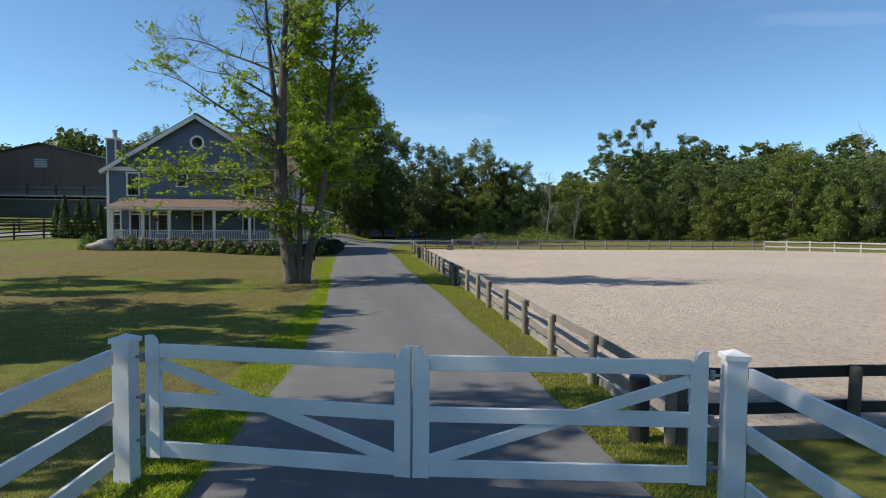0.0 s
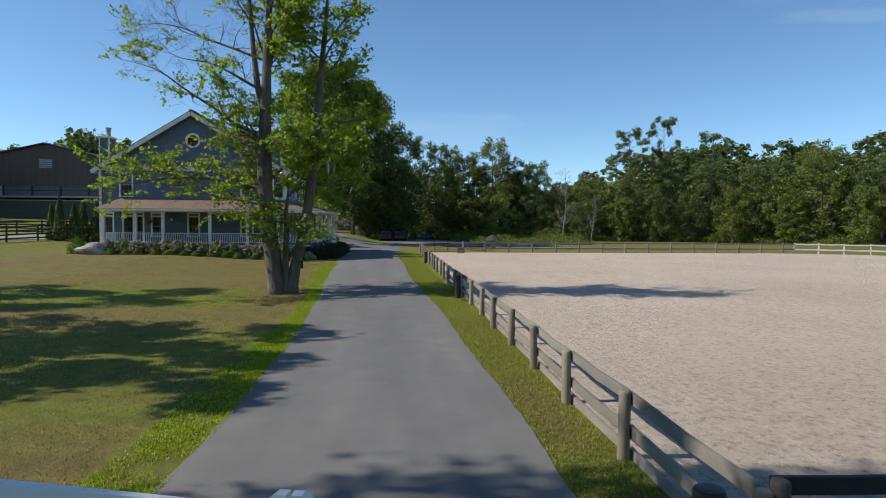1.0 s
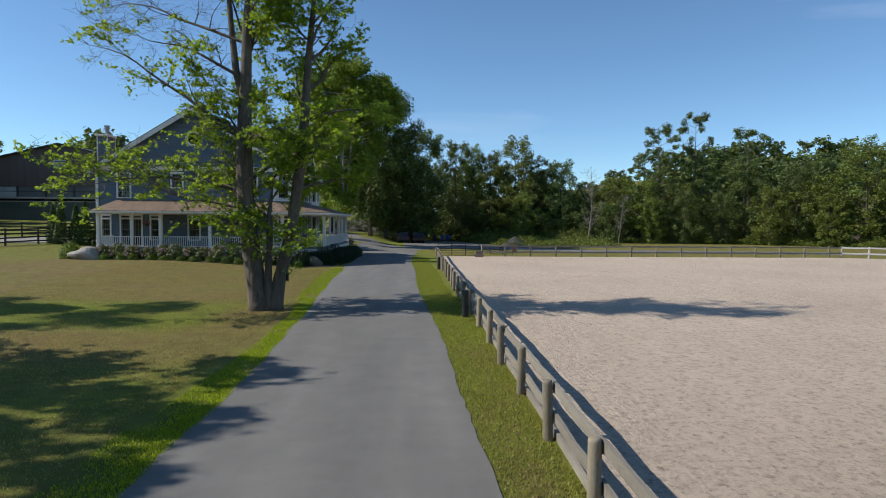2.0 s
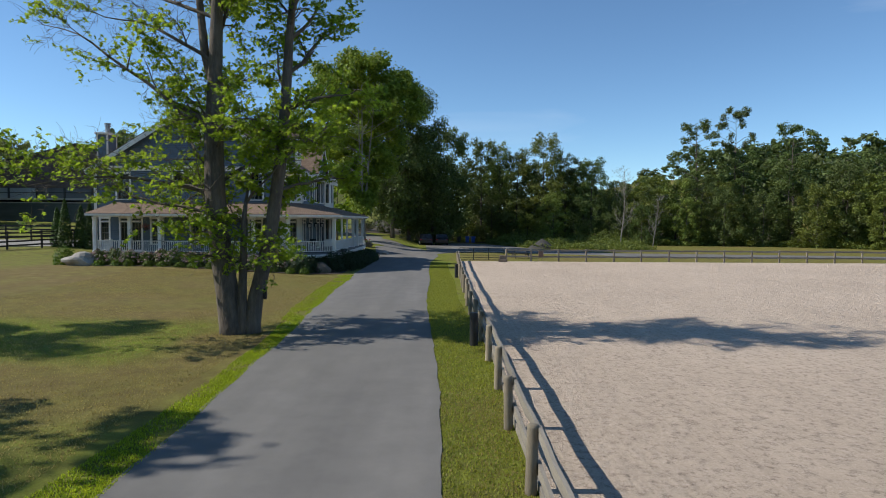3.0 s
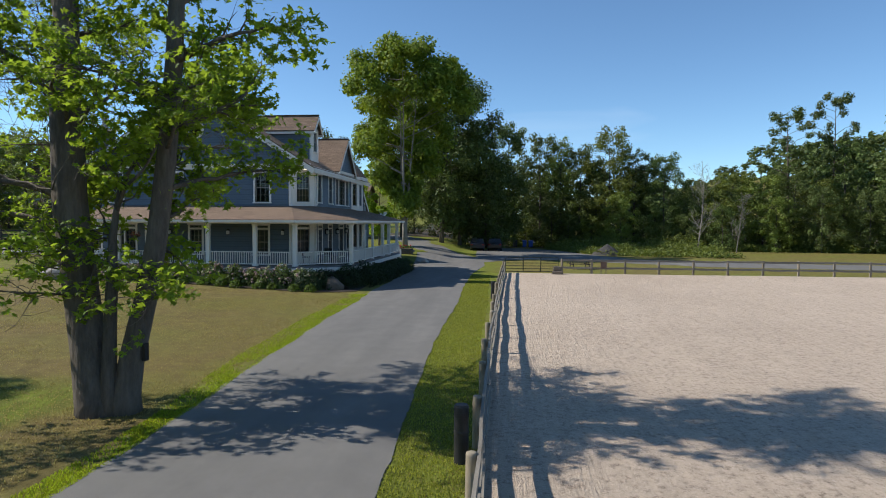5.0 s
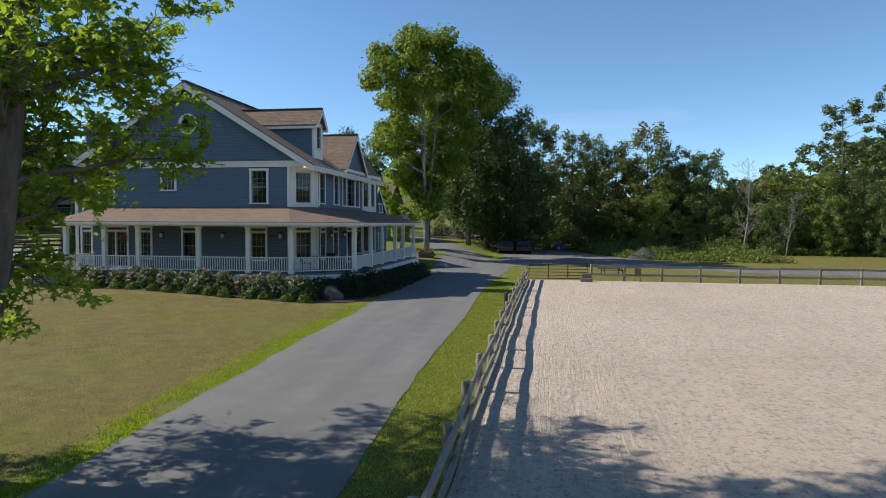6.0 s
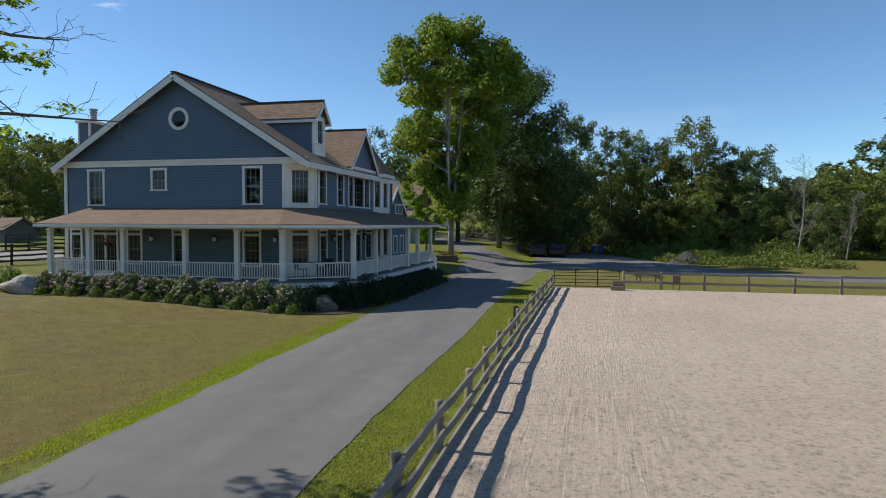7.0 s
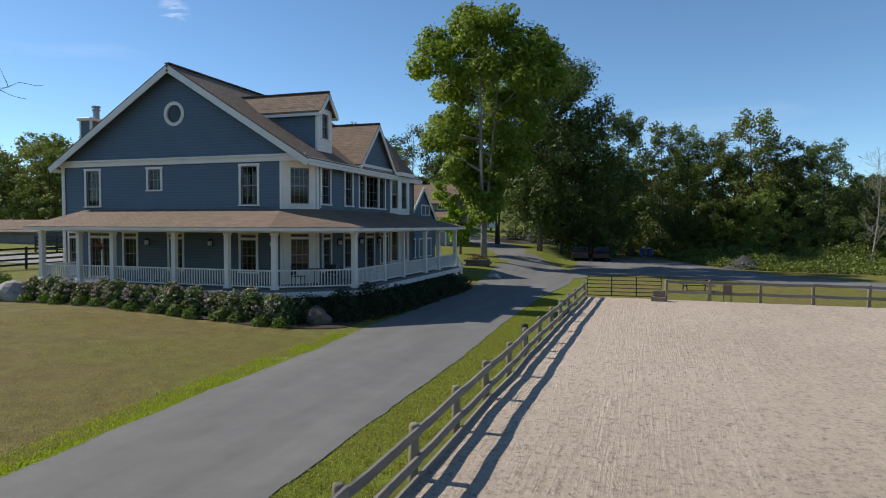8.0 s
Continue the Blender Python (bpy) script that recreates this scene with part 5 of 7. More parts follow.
# ---- the old maple by the drive ----
def maple():
    rng = np.random.default_rng(11)
    t = thing("maple_tree", (-2.93, 29.45, 0), "old three-stemmed maple with loose leaf sprays and some bare branches", "tree")
    wood = bmesh.new()
    anchors = []

    def twigs(pts, level, leafy, rad):
        """Side shoots along a branch; the last ones carry flat sprays of leaves."""
        n = len(pts)
        for k in range(1, n):
            if level == 0 and k < 2:
                continue
            for _ in range(2 if level < 2 else 1):
                if rng.random() < (0.30 if level < 2 else 0.25):
                    continue
                d = np.array(pts[k]) - np.array(pts[k - 1])
                d /= np.linalg.norm(d)
                w = d * 0.75 + rng.normal(size=3) * np.array((0.75, 0.75, 0.45)) + np.array((0, 0, 0.10))
                L = (1.5, 0.85, 0.46)[min(level, 2)] * rng.uniform(0.6, 1.25)
                r = max(0.006, rad * (1 - k / n) * 0.55)
                p2, r2 = limb(rng, pts[k], w, L, r, 5, 0.22, 0.02)
                tube(wood, p2, [max(0.0035, q) for q in r2], 5 if level < 1 else 4, cap=False)
                if level < 2:
                    twigs(p2, level + 1, leafy * rng.uniform(0.35, 1.6), r)
                elif rng.random() < leafy * 0.80:
                    dd = np.array(p2[-1]) - np.array(p2[0])
                    dd /= np.linalg.norm(dd)
                    sd = np.cross(dd, (0, 0, 1.0))
                    sd /= np.linalg.norm(sd) + 1e-6
                    for j in range(17):
                        f = 0.10 + 1.1 * j / 16
                        anchors.append(np.array(p2[0]) + dd * L * f + sd * rng.normal() * 0.15 + np.array((0, 0, rng.normal() * 0.035 - 0.05 * rng.random())))

    def stem(pts, rads):
        tube(wood, pts, rads, 12)

    left = [(-0.28, 0, -0.2), (-0.36, 0, 0.25), (-0.5, 0.05, 1.2), (-0.72, 0.1, 2.6), (-0.86, 0.05, 4.2), (-0.86, 0, 6.0), (-0.78, -0.05, 8.0), (-0.72, 0, 10.0), (-0.62, 0.1, 12.5), (-0.5, 0.2, 15.0)]
    stem(left, [0.46, 0.385, 0.345, 0.33, 0.315, 0.285, 0.215, 0.17, 0.11, 0.04])
    right = [(0.18, 0.1, -0.2), (0.22, 0.1, 0.3), (0.36, 0.1, 1.1), (0.62, 0.15, 2.2), (0.85, 0.2, 3.4), (1.08, 0.2, 5.0), (1.28, 0.2, 7.0), (1.42, 0.15, 9.0), (1.62, 0.2, 11.2), (1.8, 0.2, 13.5)]
    stem(right, [0.36, 0.28, 0.235, 0.215, 0.20, 0.19, 0.165, 0.13, 0.085, 0.03])
    mid = [(-0.03, -0.06, -0.2), (-0.02, -0.08, 0.5), (0.0, -0.06, 1.5), (0.03, 0.0, 2.6), (0.0, 0.1, 3.5), (0.12, 0.2, 4.6)]
    stem(mid, [0.22, 0.16, 0.13, 0.11, 0.08, 0.03])
    fork = [(-0.80, -0.02, 7.4), (-1.15, 0.1, 8.6), (-1.35, 0.2, 10.4), (-1.5, 0.2, 12.5), (-1.6, 0.3, 14.4)]
    stem(fork, [0.15, 0.13, 0.10, 0.06, 0.02])
    # main limbs: start, direction, length, thickness, how leafy
    for s, w, L, r, leafy in (
            ((-0.86, 0, 6.3), (-1.0, -0.1, 0.42), 7.6, 0.075, 0.28), ((-0.75, 0, 9.6), (-1.0, 0.15, 0.26), 7.0, 0.065, 0.02),
            ((-0.82, 0, 8.2), (-0.9, -0.2, 0.75), 4.4, 0.07, 0.10), ((-0.86, 0.05, 4.2), (-1.0, -0.25, 0.40), 5.0, 0.075, 0.32),
            ((-0.80, 0.05, 3.7), (-1.0, -0.1, 0.02), 5.2, 0.06, 0.2), ((-0.75, 0.1, 3.2), (-0.75, 0.55, 0.05), 2.6, 0.045, 0.5),
            ((-0.62, 0.1, 2.3), (-0.55, -0.8, 0.12), 1.7, 0.04, 0.6), ((-0.86, 0, 6.2), (-0.55, 0.8, 0.6), 3.2, 0.065, 0.35),
            ((-0.8, 0, 8.8), (0.4, 0.6, 0.8), 3.2, 0.07, 1.1), ((-0.86, 0, 5.6), (0.55, -0.75, 0.5), 2.6, 0.055, 0.9),
            ((-0.7, 0, 10.4), (0.5, -0.5, 0.9), 3.2, 0.06, 0.6), ((-0.7, 0, 9.6), (-0.7, 0.3, 0.9), 3.2, 0.05, 0.15),
            ((1.15, 0.2, 5.6), (1.0, 0.1, 0.45), 2.7, 0.075, 1.25), ((1.0, 0.2, 4.4), (0.8, 0.5, 0.3), 2.4, 0.06, 1.25),
            ((1.28, 0.2, 6.9), (1.0, -0.25, 0.5), 2.7, 0.08, 1.2), ((1.35, 0.2, 8.0), (0.9, 0.35, 0.6), 2.7, 0.075, 1.2),
            ((1.42, 0.15, 9.0), (0.95, 0.0, 0.8), 2.4, 0.065, 0.85), ((1.3, 0.2, 7.4), (-0.5, 0.8, 0.5), 2.7, 0.055, 1.2),
            ((1.2, 0.2, 6.2), (-0.35, -0.9, 0.35), 2.3, 0.055, 1.1), ((1.5, 0.2, 10.2), (0.6, -0.5, 0.9), 2.6, 0.05, 0.7),
            ((0.9, 0.2, 3.8), (0.3, 0.9, 0.25), 2.2, 0.05, 1.1), ((0.72, 0.2, 2.8), (0.5, -0.8, 0.15), 1.2, 0.035, 0.6),
            ((0.08, 0.2, 4.3), (-0.3, 0.8, 0.6), 2.6, 0.045, 1.2), ((0.05, 0.15, 4.0), (0.5, -0.5, 0.7), 2.2, 0.045, 1.2), ((0.02, 0.05, 3.0), (-0.6, -0.5, 0.3), 1.3, 0.035, 0.7),
            ((0.0, 0.1, 3.4), (-0.5, 1.0, 0.05), 1.9, 0.04, 0.9), ((-0.86, 0.1, 5.0), (-0.58, 1.0, 0.02), 5.4, 0.06, 0.18), ((-0.86, 0.0, 6.0), (-0.48, 1.0, 0.02), 5.0, 0.06, 0.15), ((-0.8, 0.1, 4.2), (-0.8, 1.0, 0.05), 3.6, 0.055, 0.4), ((0.85, 0.2, 3.3), (-0.35, 1.0, 0.10), 1.8, 0.05, 0.9),
            ((1.05, 0.2, 4.8), (0.0, 1.0, 0.25), 2.3, 0.05, 1.1), ((1.25, 0.2, 6.4), (0.05, 1.0, 0.35), 2.2, 0.05, 1.0), ((-0.8, 0.1, 7.4), (0.1, 1.0, 0.45), 2.8, 0.055, 0.8),
            ((1.5, 0.2, 9.8), (0.0, 1.0, 0.6), 3.0, 0.06, 0.6), ((1.45, 0.2, 9.4), (0.2, -1.0, 0.6), 2.8, 0.06, 0.6), ((1.65, 0.2, 11.4), (0.4, 0.8, 0.8), 2.8, 0.05, 0.55), ((-0.7, 0, 10.2), (0.2, 1.0, 0.7), 3.2, 0.06, 0.5),
            ((-0.65, 0.1, 11.6), (0.3, -1.0, 0.7), 3.0, 0.05, 0.5), ((-0.6, 0.1, 12.6), (0.2, 0.9, 0.8), 2.8, 0.05, 0.5), ((1.7, 0.2, 12.2), (0.1, -0.9, 0.8), 2.8, 0.045, 0.55),
            ((-0.72, 0.1, 2.7), (-1.0, 0.25, 0.12), 2.4, 0.05, 0.5), ((1.1, 0.2, 5.2), (0.5, -0.8, 0.2), 1.8, 0.05, 0.7), ((-0.86, 0, 6.2), (-0.85, -0.45, 0.3), 3.0, 0.06, 0.4),
            ((1.75, 0.2, 12.6), (0.3, 0.4, 1), 2.4, 0.04, 0.3), ((-0.55, 0.15, 13.4), (0.2, -0.4, 1), 2.6, 0.045, 0.25), ((-1.4, 0.2, 11.2), (-0.6, -0.4, 0.7), 2.6, 0.04, 0.15)):
        p, q = limb(rng, s, w, L, r, 9, 0.15, 0.035)
        tube(wood, p, [max(0.008, v) for v in q], 7, cap=False)
        twigs(p, 0 if L > 3 else 1, leafy, r)
    # two long boughs towards the house, leafy near the stems and bare at their ends
    for s, w, L, leafy in (((1.2, 0.2, 6.0), (-0.22, 1.0, 0.29), 7.8, 0.7), ((-0.8, 0.1, 4.6), (0.11, 1.0, 0.38), 7.5, 0.2)):
        p, q = limb(rng, s, w, L, 0.075, 10, 0.05, 0.0)
        tube(wood, p, [max(0.008, v) for v in q], 7, cap=False)
        twigs(p[:6], 0, leafy, 0.06)
        twigs(p[5:], 1, 0.0, 0.04)
    part("trunk", wood, M_BARK, t, smooth=True)
    pos = np.array(anchors)
    me = leaf_mesh("crown", pos, turned(rng, len(pos), 0.55), 0.135 * rng.uniform(0.7, 1.4, len(pos)), M_LEAF, LOBED, rng)
    new("crown", me).parent = t
    bm = bmesh.new()
    box(bm, 0.62, 0.70, 0.0, 0.14, 1.05, 1.40, 0.01)
    part("bird_box", bm, M_FENCEDARK, t, "small dark box fixed to the stem")


maple()

# trees that shade the lawn and the gate
for k, (x, y, h, sp) in enumerate(((-13.5, 5.2, 19.5, 5.2), (-17.8, 18.6, 13.2, 4.8), (-26.0, 17.4, 15.5, 5.2), (-28.5, 28.4, 18.0, 4.6), (-17.0, 14.8, 13.6, 3.8))):
    puff_tree("maple_tree", 60 + k, h, sp, 0.24, 48 if k == 0 else 34, 20000 if k == 0 else 9000, 0.34, M_BARK, M_LEAF, "broadleaf tree at the lawn's edge", at=(x, y, H(x, y)), gap=0.0 if k == 0 else 0.12, puff=0.26 if k == 0 else 0.24, blunt=0.2 if k == 0 else 0.36)

# tall maples along the drive behind the house
for k, (x, y, h, sp, low, col, lv, pf, st, face, pu) in enumerate((
        (-6.3, 84.3, 22.4, 7.6, 0.21, M_LEAFMID, 64000, 110, 3, -1.34, 0.20), (-4.5, 104.2, 24.6, 7.4, 0.13, M_LEAFDK, 46000, 110, 2, None, 0.27), (1.4, 108.5, 18.0, 6.2, 0.06, M_LEAFDK, 20000, 60, 1, None, 0.28), (-2.2, 106.6, 21.0, 5.2, 0.10, M_LEAFDK, 14000, 44, 1, None, 0.28),
        (-27.0, 121.0, 17.0, 6.0, 0.15, M_LEAFDK, 6000, 34, 1, None, 0.26), (-11.0, 110.0, 22.5, 6.6, 0.3, M_LEAFMID, 12000, 44, 2, None, 0.25), (-10.6, 91.5, 10.0, 2.6, 0.16, M_LEAF, 7000, 30, 1, None, 0.28), (-38.0, 124.0, 16.0, 6.0, 0.12, M_LEAFDK, 6000, 34, 1, None, 0.26))):
    puff_tree("maple_tree", 80 + k, h, sp, low, pf, lv, 0.33, M_BARKPALE if k == 0 else M_BARK, col, "tall full-leaved maple beside the drive", at=(x, y, H(x, y)), stems=st, open_to=face, puff=pu, neck=2.5 if k == 0 else 0.9, window=1.15, gap=0.13 if k == 0 else 0.04)

# ---- the wood behind the arena ----
protos = [puff_tree("forest_tree", 200 + k, h, sp, low, pf, lv, sz, bark, col, lab, gap=g, puff=pu, top=tp) for k, (h, sp, low, bark, col, g, lv, sz, pf, pu, tp, lab) in enumerate((
    (18.0, 4.2, 0.10, M_BARKDARK, M_LEAFDK, 0.05, 11000, 0.29, 60, 0.26, 0.62, "dense dark green broadleaf tree at the wood's edge"),
    (20.0, 4.0, 0.20, M_BARKDARK, M_LEAFDK, 0.12, 10000, 0.29, 56, 0.26, 0.70, "tall broadleaf tree with a broken crown"),
    (14.5, 5.0, 0.05, M_BARKDARK, M_LEAFDK, 0.05, 9000, 0.29, 52, 0.25, 0.5, "broad dark green tree leafy to the ground"),
    (21.5, 3.5, 0.45, M_BARK, M_LEAFDK, 0.25, 6500, 0.27, 40, 0.24, 0.6, "tall thin tree standing above the wood"),
    (12.0, 3.9, 0.05, M_BARKDARK, M_LEAFYEL, 0.06, 8000, 0.28, 48, 0.25, 0.55, "lighter green tree at the wood's edge"),
    (8.0, 3.0, 0.04, M_BARKDARK, M_LEAFYEL, 0.06, 4000, 0.28, 34, 0.27, 0.5, "young light green tree at the wood's edge"),
    (16.0, 6.0, 0.06, M_BARKDARK, M_LEAFDK, 0.05, 1300, 1.0, 24, 0.28, 0.55, "broadleaf tree on the wooded hill"),
    (18.5, 4.3, 0.12, M_BARKDARK, M_LEAFYEL, 0.08, 10000, 0.29, 56, 0.26, 0.68, "tall light green tree with a rounded crown"),
    (18.0, 4.4, 0.10, M_BARKDARK, M_LEAFDK, 0.05, 2600, 0.60, 30, 0.29, 0.6, "dark tree deep in the wood")))]
rng = np.random.default_rng(5)


def edge_y(x):
    """The front of the wood."""
    return 118 - 8 * ss(0, 30, x) - 22 * ss(45, 80, x) - 26 * ss(75, 110, x)


used = [False] * len(protos)
TALL = (18.0, 20.0, 14.5, 21.5, 12.0, 8.0, 16.0, 18.5, 18.0)


def plant(k, x, y, high, wide=1.0, sink=0.1, turn=None):
    """Sets one tree of kind k, grown to a height of high."""
    s = high / TALL[k]
    m = pose(x, y, H(x, y) - sink, 0, 0, rng.uniform(0, 360) if turn is None else turn)
    if used[k]:
        c = copy_thing(protos[k], m)
    else:
        used[k] = True
        c = protos[k]
        c.matrix_basis = m
    c.scale = (s * wide, s * wide, s)


# the front of the wood, tree by tree: kind, across, height, width
for k, x, high, wide in ((1, 4.6, 20.0, 0.9), (0, 9.4, 17.6, 0.9), (7, 12.6, 17.0, 0.85), (0, 15.4, 15.5, 1.0), (7, 19.4, 18.2, 1.05), (1, 23.4, 15.0, 1.1), (0, 27.0, 14.0, 1.0), (2, 31.0, 10.0, 1.1), (4, 35.5, 11.2, 1.1), (4, 39.5, 10.6, 1.1), (2, 43.5, 11.0, 1.0),
                         (3, 43.6, 20.2, 1.15), (3, 49.8, 22.6, 0.85), (3, 57.0, 19.4, 1.2), (1, 50.5, 15.0, 1.1), (4, 47.0, 10.0, 1.2), (0, 55.0, 13.5, 1.2), (2, 61.0, 12.5, 1.0), (7, 68.0, 16.0, 1.15), (4, 64.0, 11.0, 1.2), (2, 73.0, 13.0, 1.1), (7, 78.0, 13.5, 1.2), (0, 84.0, 14.0, 1.2), (7, 90.0, 14.0, 1.2), (0, 97.0, 15.0, 1.2), (4, 104.0, 13.0, 1.2)):
    plant(k, x, edge_y(x) + 1.5 * math.sin(x * 1.7) + (2.5 if k in (1, 3) else 0), high, wide)
# behind them
for back, step, k0 in ((6, 4.4, 0), (13, 5.2, 8), (21, 6.4, 8)):
    x = -5.0 + back * 0.3
    while x < 110:
        lower = 0.50 if 28 < x < 47 else 0.62 if 47 <= x < 62 else 0.82
        plant((0, 8, 1, 8)[int(rng.integers(0, 4))] if k0 == 0 else 8, x + rng.normal() * 0.8, edge_y(x) + back + rng.normal(), 17.5 * lower * rng.uniform(0.86, 1.06), 1.12)
        x += step * rng.uniform(0.85, 1.15)
# low growth under the wood's edge
x = 1.0
while x < 66:
    plant(int(rng.choice((2, 5, 5, 2))), x, edge_y(x) - rng.uniform(0.5, 3.0) + (4.0 if 4 < x < 11 else 0), rng.uniform(3.4, 6.0), 1.25, 0.25)
    x += rng.uniform(2.4, 4.0)
for x, y, high in ((-2.6, 111.5, 4.4), (3.2, 112.0, 5.6), (-7.0, 117.5, 5.2), (-11.0, 122.0, 5.8)):
    plant(2, x, y, high, 1.2, 0.25)
# wooded hill beyond, and the trees behind the barn
for k in range(110):
    x = rng.uniform(30, 190)
    y = rng.uniform(0, 110) + 145 - 0.45 * max(0, x - 60)
    plant(6, x, y, 16 * rng.uniform(0.8, 1.15) * (0.72 if x < 80 else 1.0), 1.2, 0.3)
for k in range(46):
    x = rng.uniform(-120, -30)
    plant(6 if k % 3 else 7, x, rng.uniform(126, 150) + 0.1 * abs(x + 60), 16 * rng.uniform(0.75, 1.05), 1.1, 0.3)
for x, y, high in ((-60, 86, 10.8), (-65, 89, 12), (-70, 86, 11.4), (-75, 88, 12.6), (-63, 94, 12), (-72, 95, 13.8), (-80, 92, 13.2), (-58, 91, 9), (-86, 88, 12)):
    plant(4, x, y, high, 1.1, 0.2)
for x, dy, high in ((40.0, -4.5, 7.5), (45.5, -5.0, 9.0), (51.0, -4.0, 8.6), (56.5, -4.5, 9.4), (33.5, -3.5, 6.5), (62.5, -4.0, 8.0), (20.5, -3.0, 8.5), (11.0, -2.5, 7.5), (70.0, -4.0, 9.0)):
    plant(2 if int(x) % 2 else 4, x, edge_y(x) + dy, high)


# ---- neighbouring buildings ----
def prism_roof(t, x0, x1, y0, y1, ze, zr, along, over, material, o, label=""):
    """Two slopes over a rectangle, ridge along x or y."""
    xm, ym = (x0 + x1) / 2, (y0 + y1) / 2
    for s in (-1, 1):
        bm = bmesh.new()
        if along == "y":
            xe = x1 + over if s > 0 else x0 - over
            k = (zr - ze) / (x1 - xm)
            pts = [(xm, y0 - over, zr), (xe, y0 - over, ze - over * k), (xe, y1 + over, ze - over * k), (xm, y1 + over, zr)]
        else:
            ye = y1 + over if s > 0 else y0 - over
            k = (zr - ze) / (y1 - ym)
            pts = [(x0 - over, ym, zr), (x1 + over, ym, zr), (x1 + over, ye, ze - over * k), (x0 - over, ye, ze - over * k)]
        slab(bm, [(p[0] - o[0], p[1] - o[1], p[2] - o[2]) for p in pts], 0.16)
        slope_uv(bm)
        part("roof", bm, material, t, label)


def gable_end(bm, a, b, z0, ze, zr, thick):
    """An upright end wall with a peak, from a to b."""
    a, b = Vector((*a, 0)), Vector((*b, 0))
    m = (a + b) / 2
    d = (b - a).normalized()
    inn = Vector((-d.y, d.x, 0)) * thick
    f = [a + Vector((0, 0, z0)), b + Vector((0, 0, z0)), b + Vector((0, 0, ze)), m + Vector((0, 0, zr)), a + Vector((0, 0, ze))]
    v0, v1 = [bm.verts.new(p) for p in f], [bm.verts.new(p + inn) for p in f]
    bm.faces.new(v0)
    bm.faces.new(v1[::-1])
    for i in range(5):
        bm.faces.new((v0[i], v0[(i + 1) % 5], v1[(i + 1) % 5], v1[i]))
    bmesh.ops.recalc_face_normals(bm, faces=bm.faces)


M_BARN = surface("brown_barn_metal", (0.080, 0.055, 0.048), (0.140, 0.098, 0.086), 0.5, 8, 0.6, 0.15, stretch=(4, 4, 0.1))
M_BARNROOF = surface("dark_metal_roof", (0.03, 0.027, 0.025), (0.06, 0.055, 0.05), 1, 12, 0.5, 0.1)
M_MESH = surface("grey_windbreak", (0.09, 0.09, 0.095), (0.17, 0.17, 0.175), 0.8, 10, 0.5, 0.1)
M_BARNGREEN = surface("grey_green_boards", (0.045, 0.055, 0.052), (0.085, 0.098, 0.09), 0.8, 14, 0.7, 0.2, stretch=(0.3, 1, 2))
M_PALEWOOD = surface("pale_board", (0.30, 0.27, 0.22), (0.46, 0.42, 0.35), 1, 14, 0.7, 0.2)
M_GREYWALL = surface("grey_shed_boards", (0.12, 0.115, 0.11), (0.21, 0.20, 0.19), 1, 14, 0.75, 0.2)
M_BEIGE = surface("beige_siding", (0.28, 0.26, 0.23), (0.40, 0.37, 0.33), 0.8, 12, 0.7, 0.2)
M_PANEL = surface("pale_panel", (0.33, 0.34, 0.34), (0.52, 0.53, 0.53), 0.6, 8, 0.35, 0.05)


def barn():
    o = (-49.0, 106.0, 1.9)
    t = thing("barn", o, "big brown riding hall with dark roof and grey windbreak bands", "barn")
    x0, x1, y0, y1 = -67.0 - o[0], -31.0 - o[0], 100.0 - o[1], 150.0 - o[1]
    bm = bmesh.new()
    gable_end(bm, (x0, y0), (x1, y0), 7.9 - o[2], 9.9 - o[2], 14.2 - o[2], 0.25)
    part("gable_wall", bm, M_BARN, t)
    for (a, b, c, d_) in ((x0, x0 + 0.25, y0 + 0.25, y1), (x1 - 0.25, x1, y0 + 0.25, y1), (x0, x1, y1, y1 + 0.25)):
        bm = bmesh.new()
        box(bm, a, b, c, d_, -1.5, 9.9 - o[2])
        part("wall", bm, M_BARN, t)
    bm = bmesh.new()
    box(bm, x0, x1, y0, y0 + 0.25, -1.5, 5.75 - o[2])
    part("wall", bm, M_BARNGREEN, t, "grey-green boarded lower wall")
    n = 9
    for k in range(n):
        a, b = x0 + (x1 - x0) * k / n, x0 + (x1 - x0) * (k + 1) / n
        bm = bmesh.new()
        box(bm, a + 0.12, b - 0.12, y0 + 0.10, y0 + 0.16, 6.45 - o[2], 7.9 - o[2])
        part("windbreak_panel", bm, M_PANEL if k < 3 else M_MESH, t, "grey windbreak panel")
        bm = bmesh.new()
        box(bm, a - 0.12, a + 0.12, y0 - 0.05, y0 + 0.2, 5.75 - o[2], 7.95 - o[2])
        part("post", bm, M_BARNROOF, t)
    for z, h, m in ((5.75, 0.12, M_PALEWOOD), (6.2, 0.26, M_PALEWOOD), (7.2, 0.1, M_BARNROOF)):
        bm = bmesh.new()
        box(bm, x0, x1, y0 - 0.12, y0 - 0.06, z - o[2], z + h - o[2])
        part("board", bm, m, t)
    bm = bmesh.new()
    box(bm, -0.9, 1.0, y0 - 0.06, y0 - 0.005, 10.5 - o[2], 11.9 - o[2])
    v = part("vent", bm, M_MESH, t, "pale louvred gable vent")
    for k in range(5):
        bm = bmesh.new()
        box(bm, -0.85, 0.95, y0 - 0.10, y0 - 0.065, 10.6 + 0.26 * k - o[2], 10.74 + 0.26 * k - o[2])
        part("slat", bm, M_PANEL, v)
    prism_roof(t, -67, -31, 100, 150, 9.9, 14.25, "y", 0.5, M_BARNROOF, o)


barn()


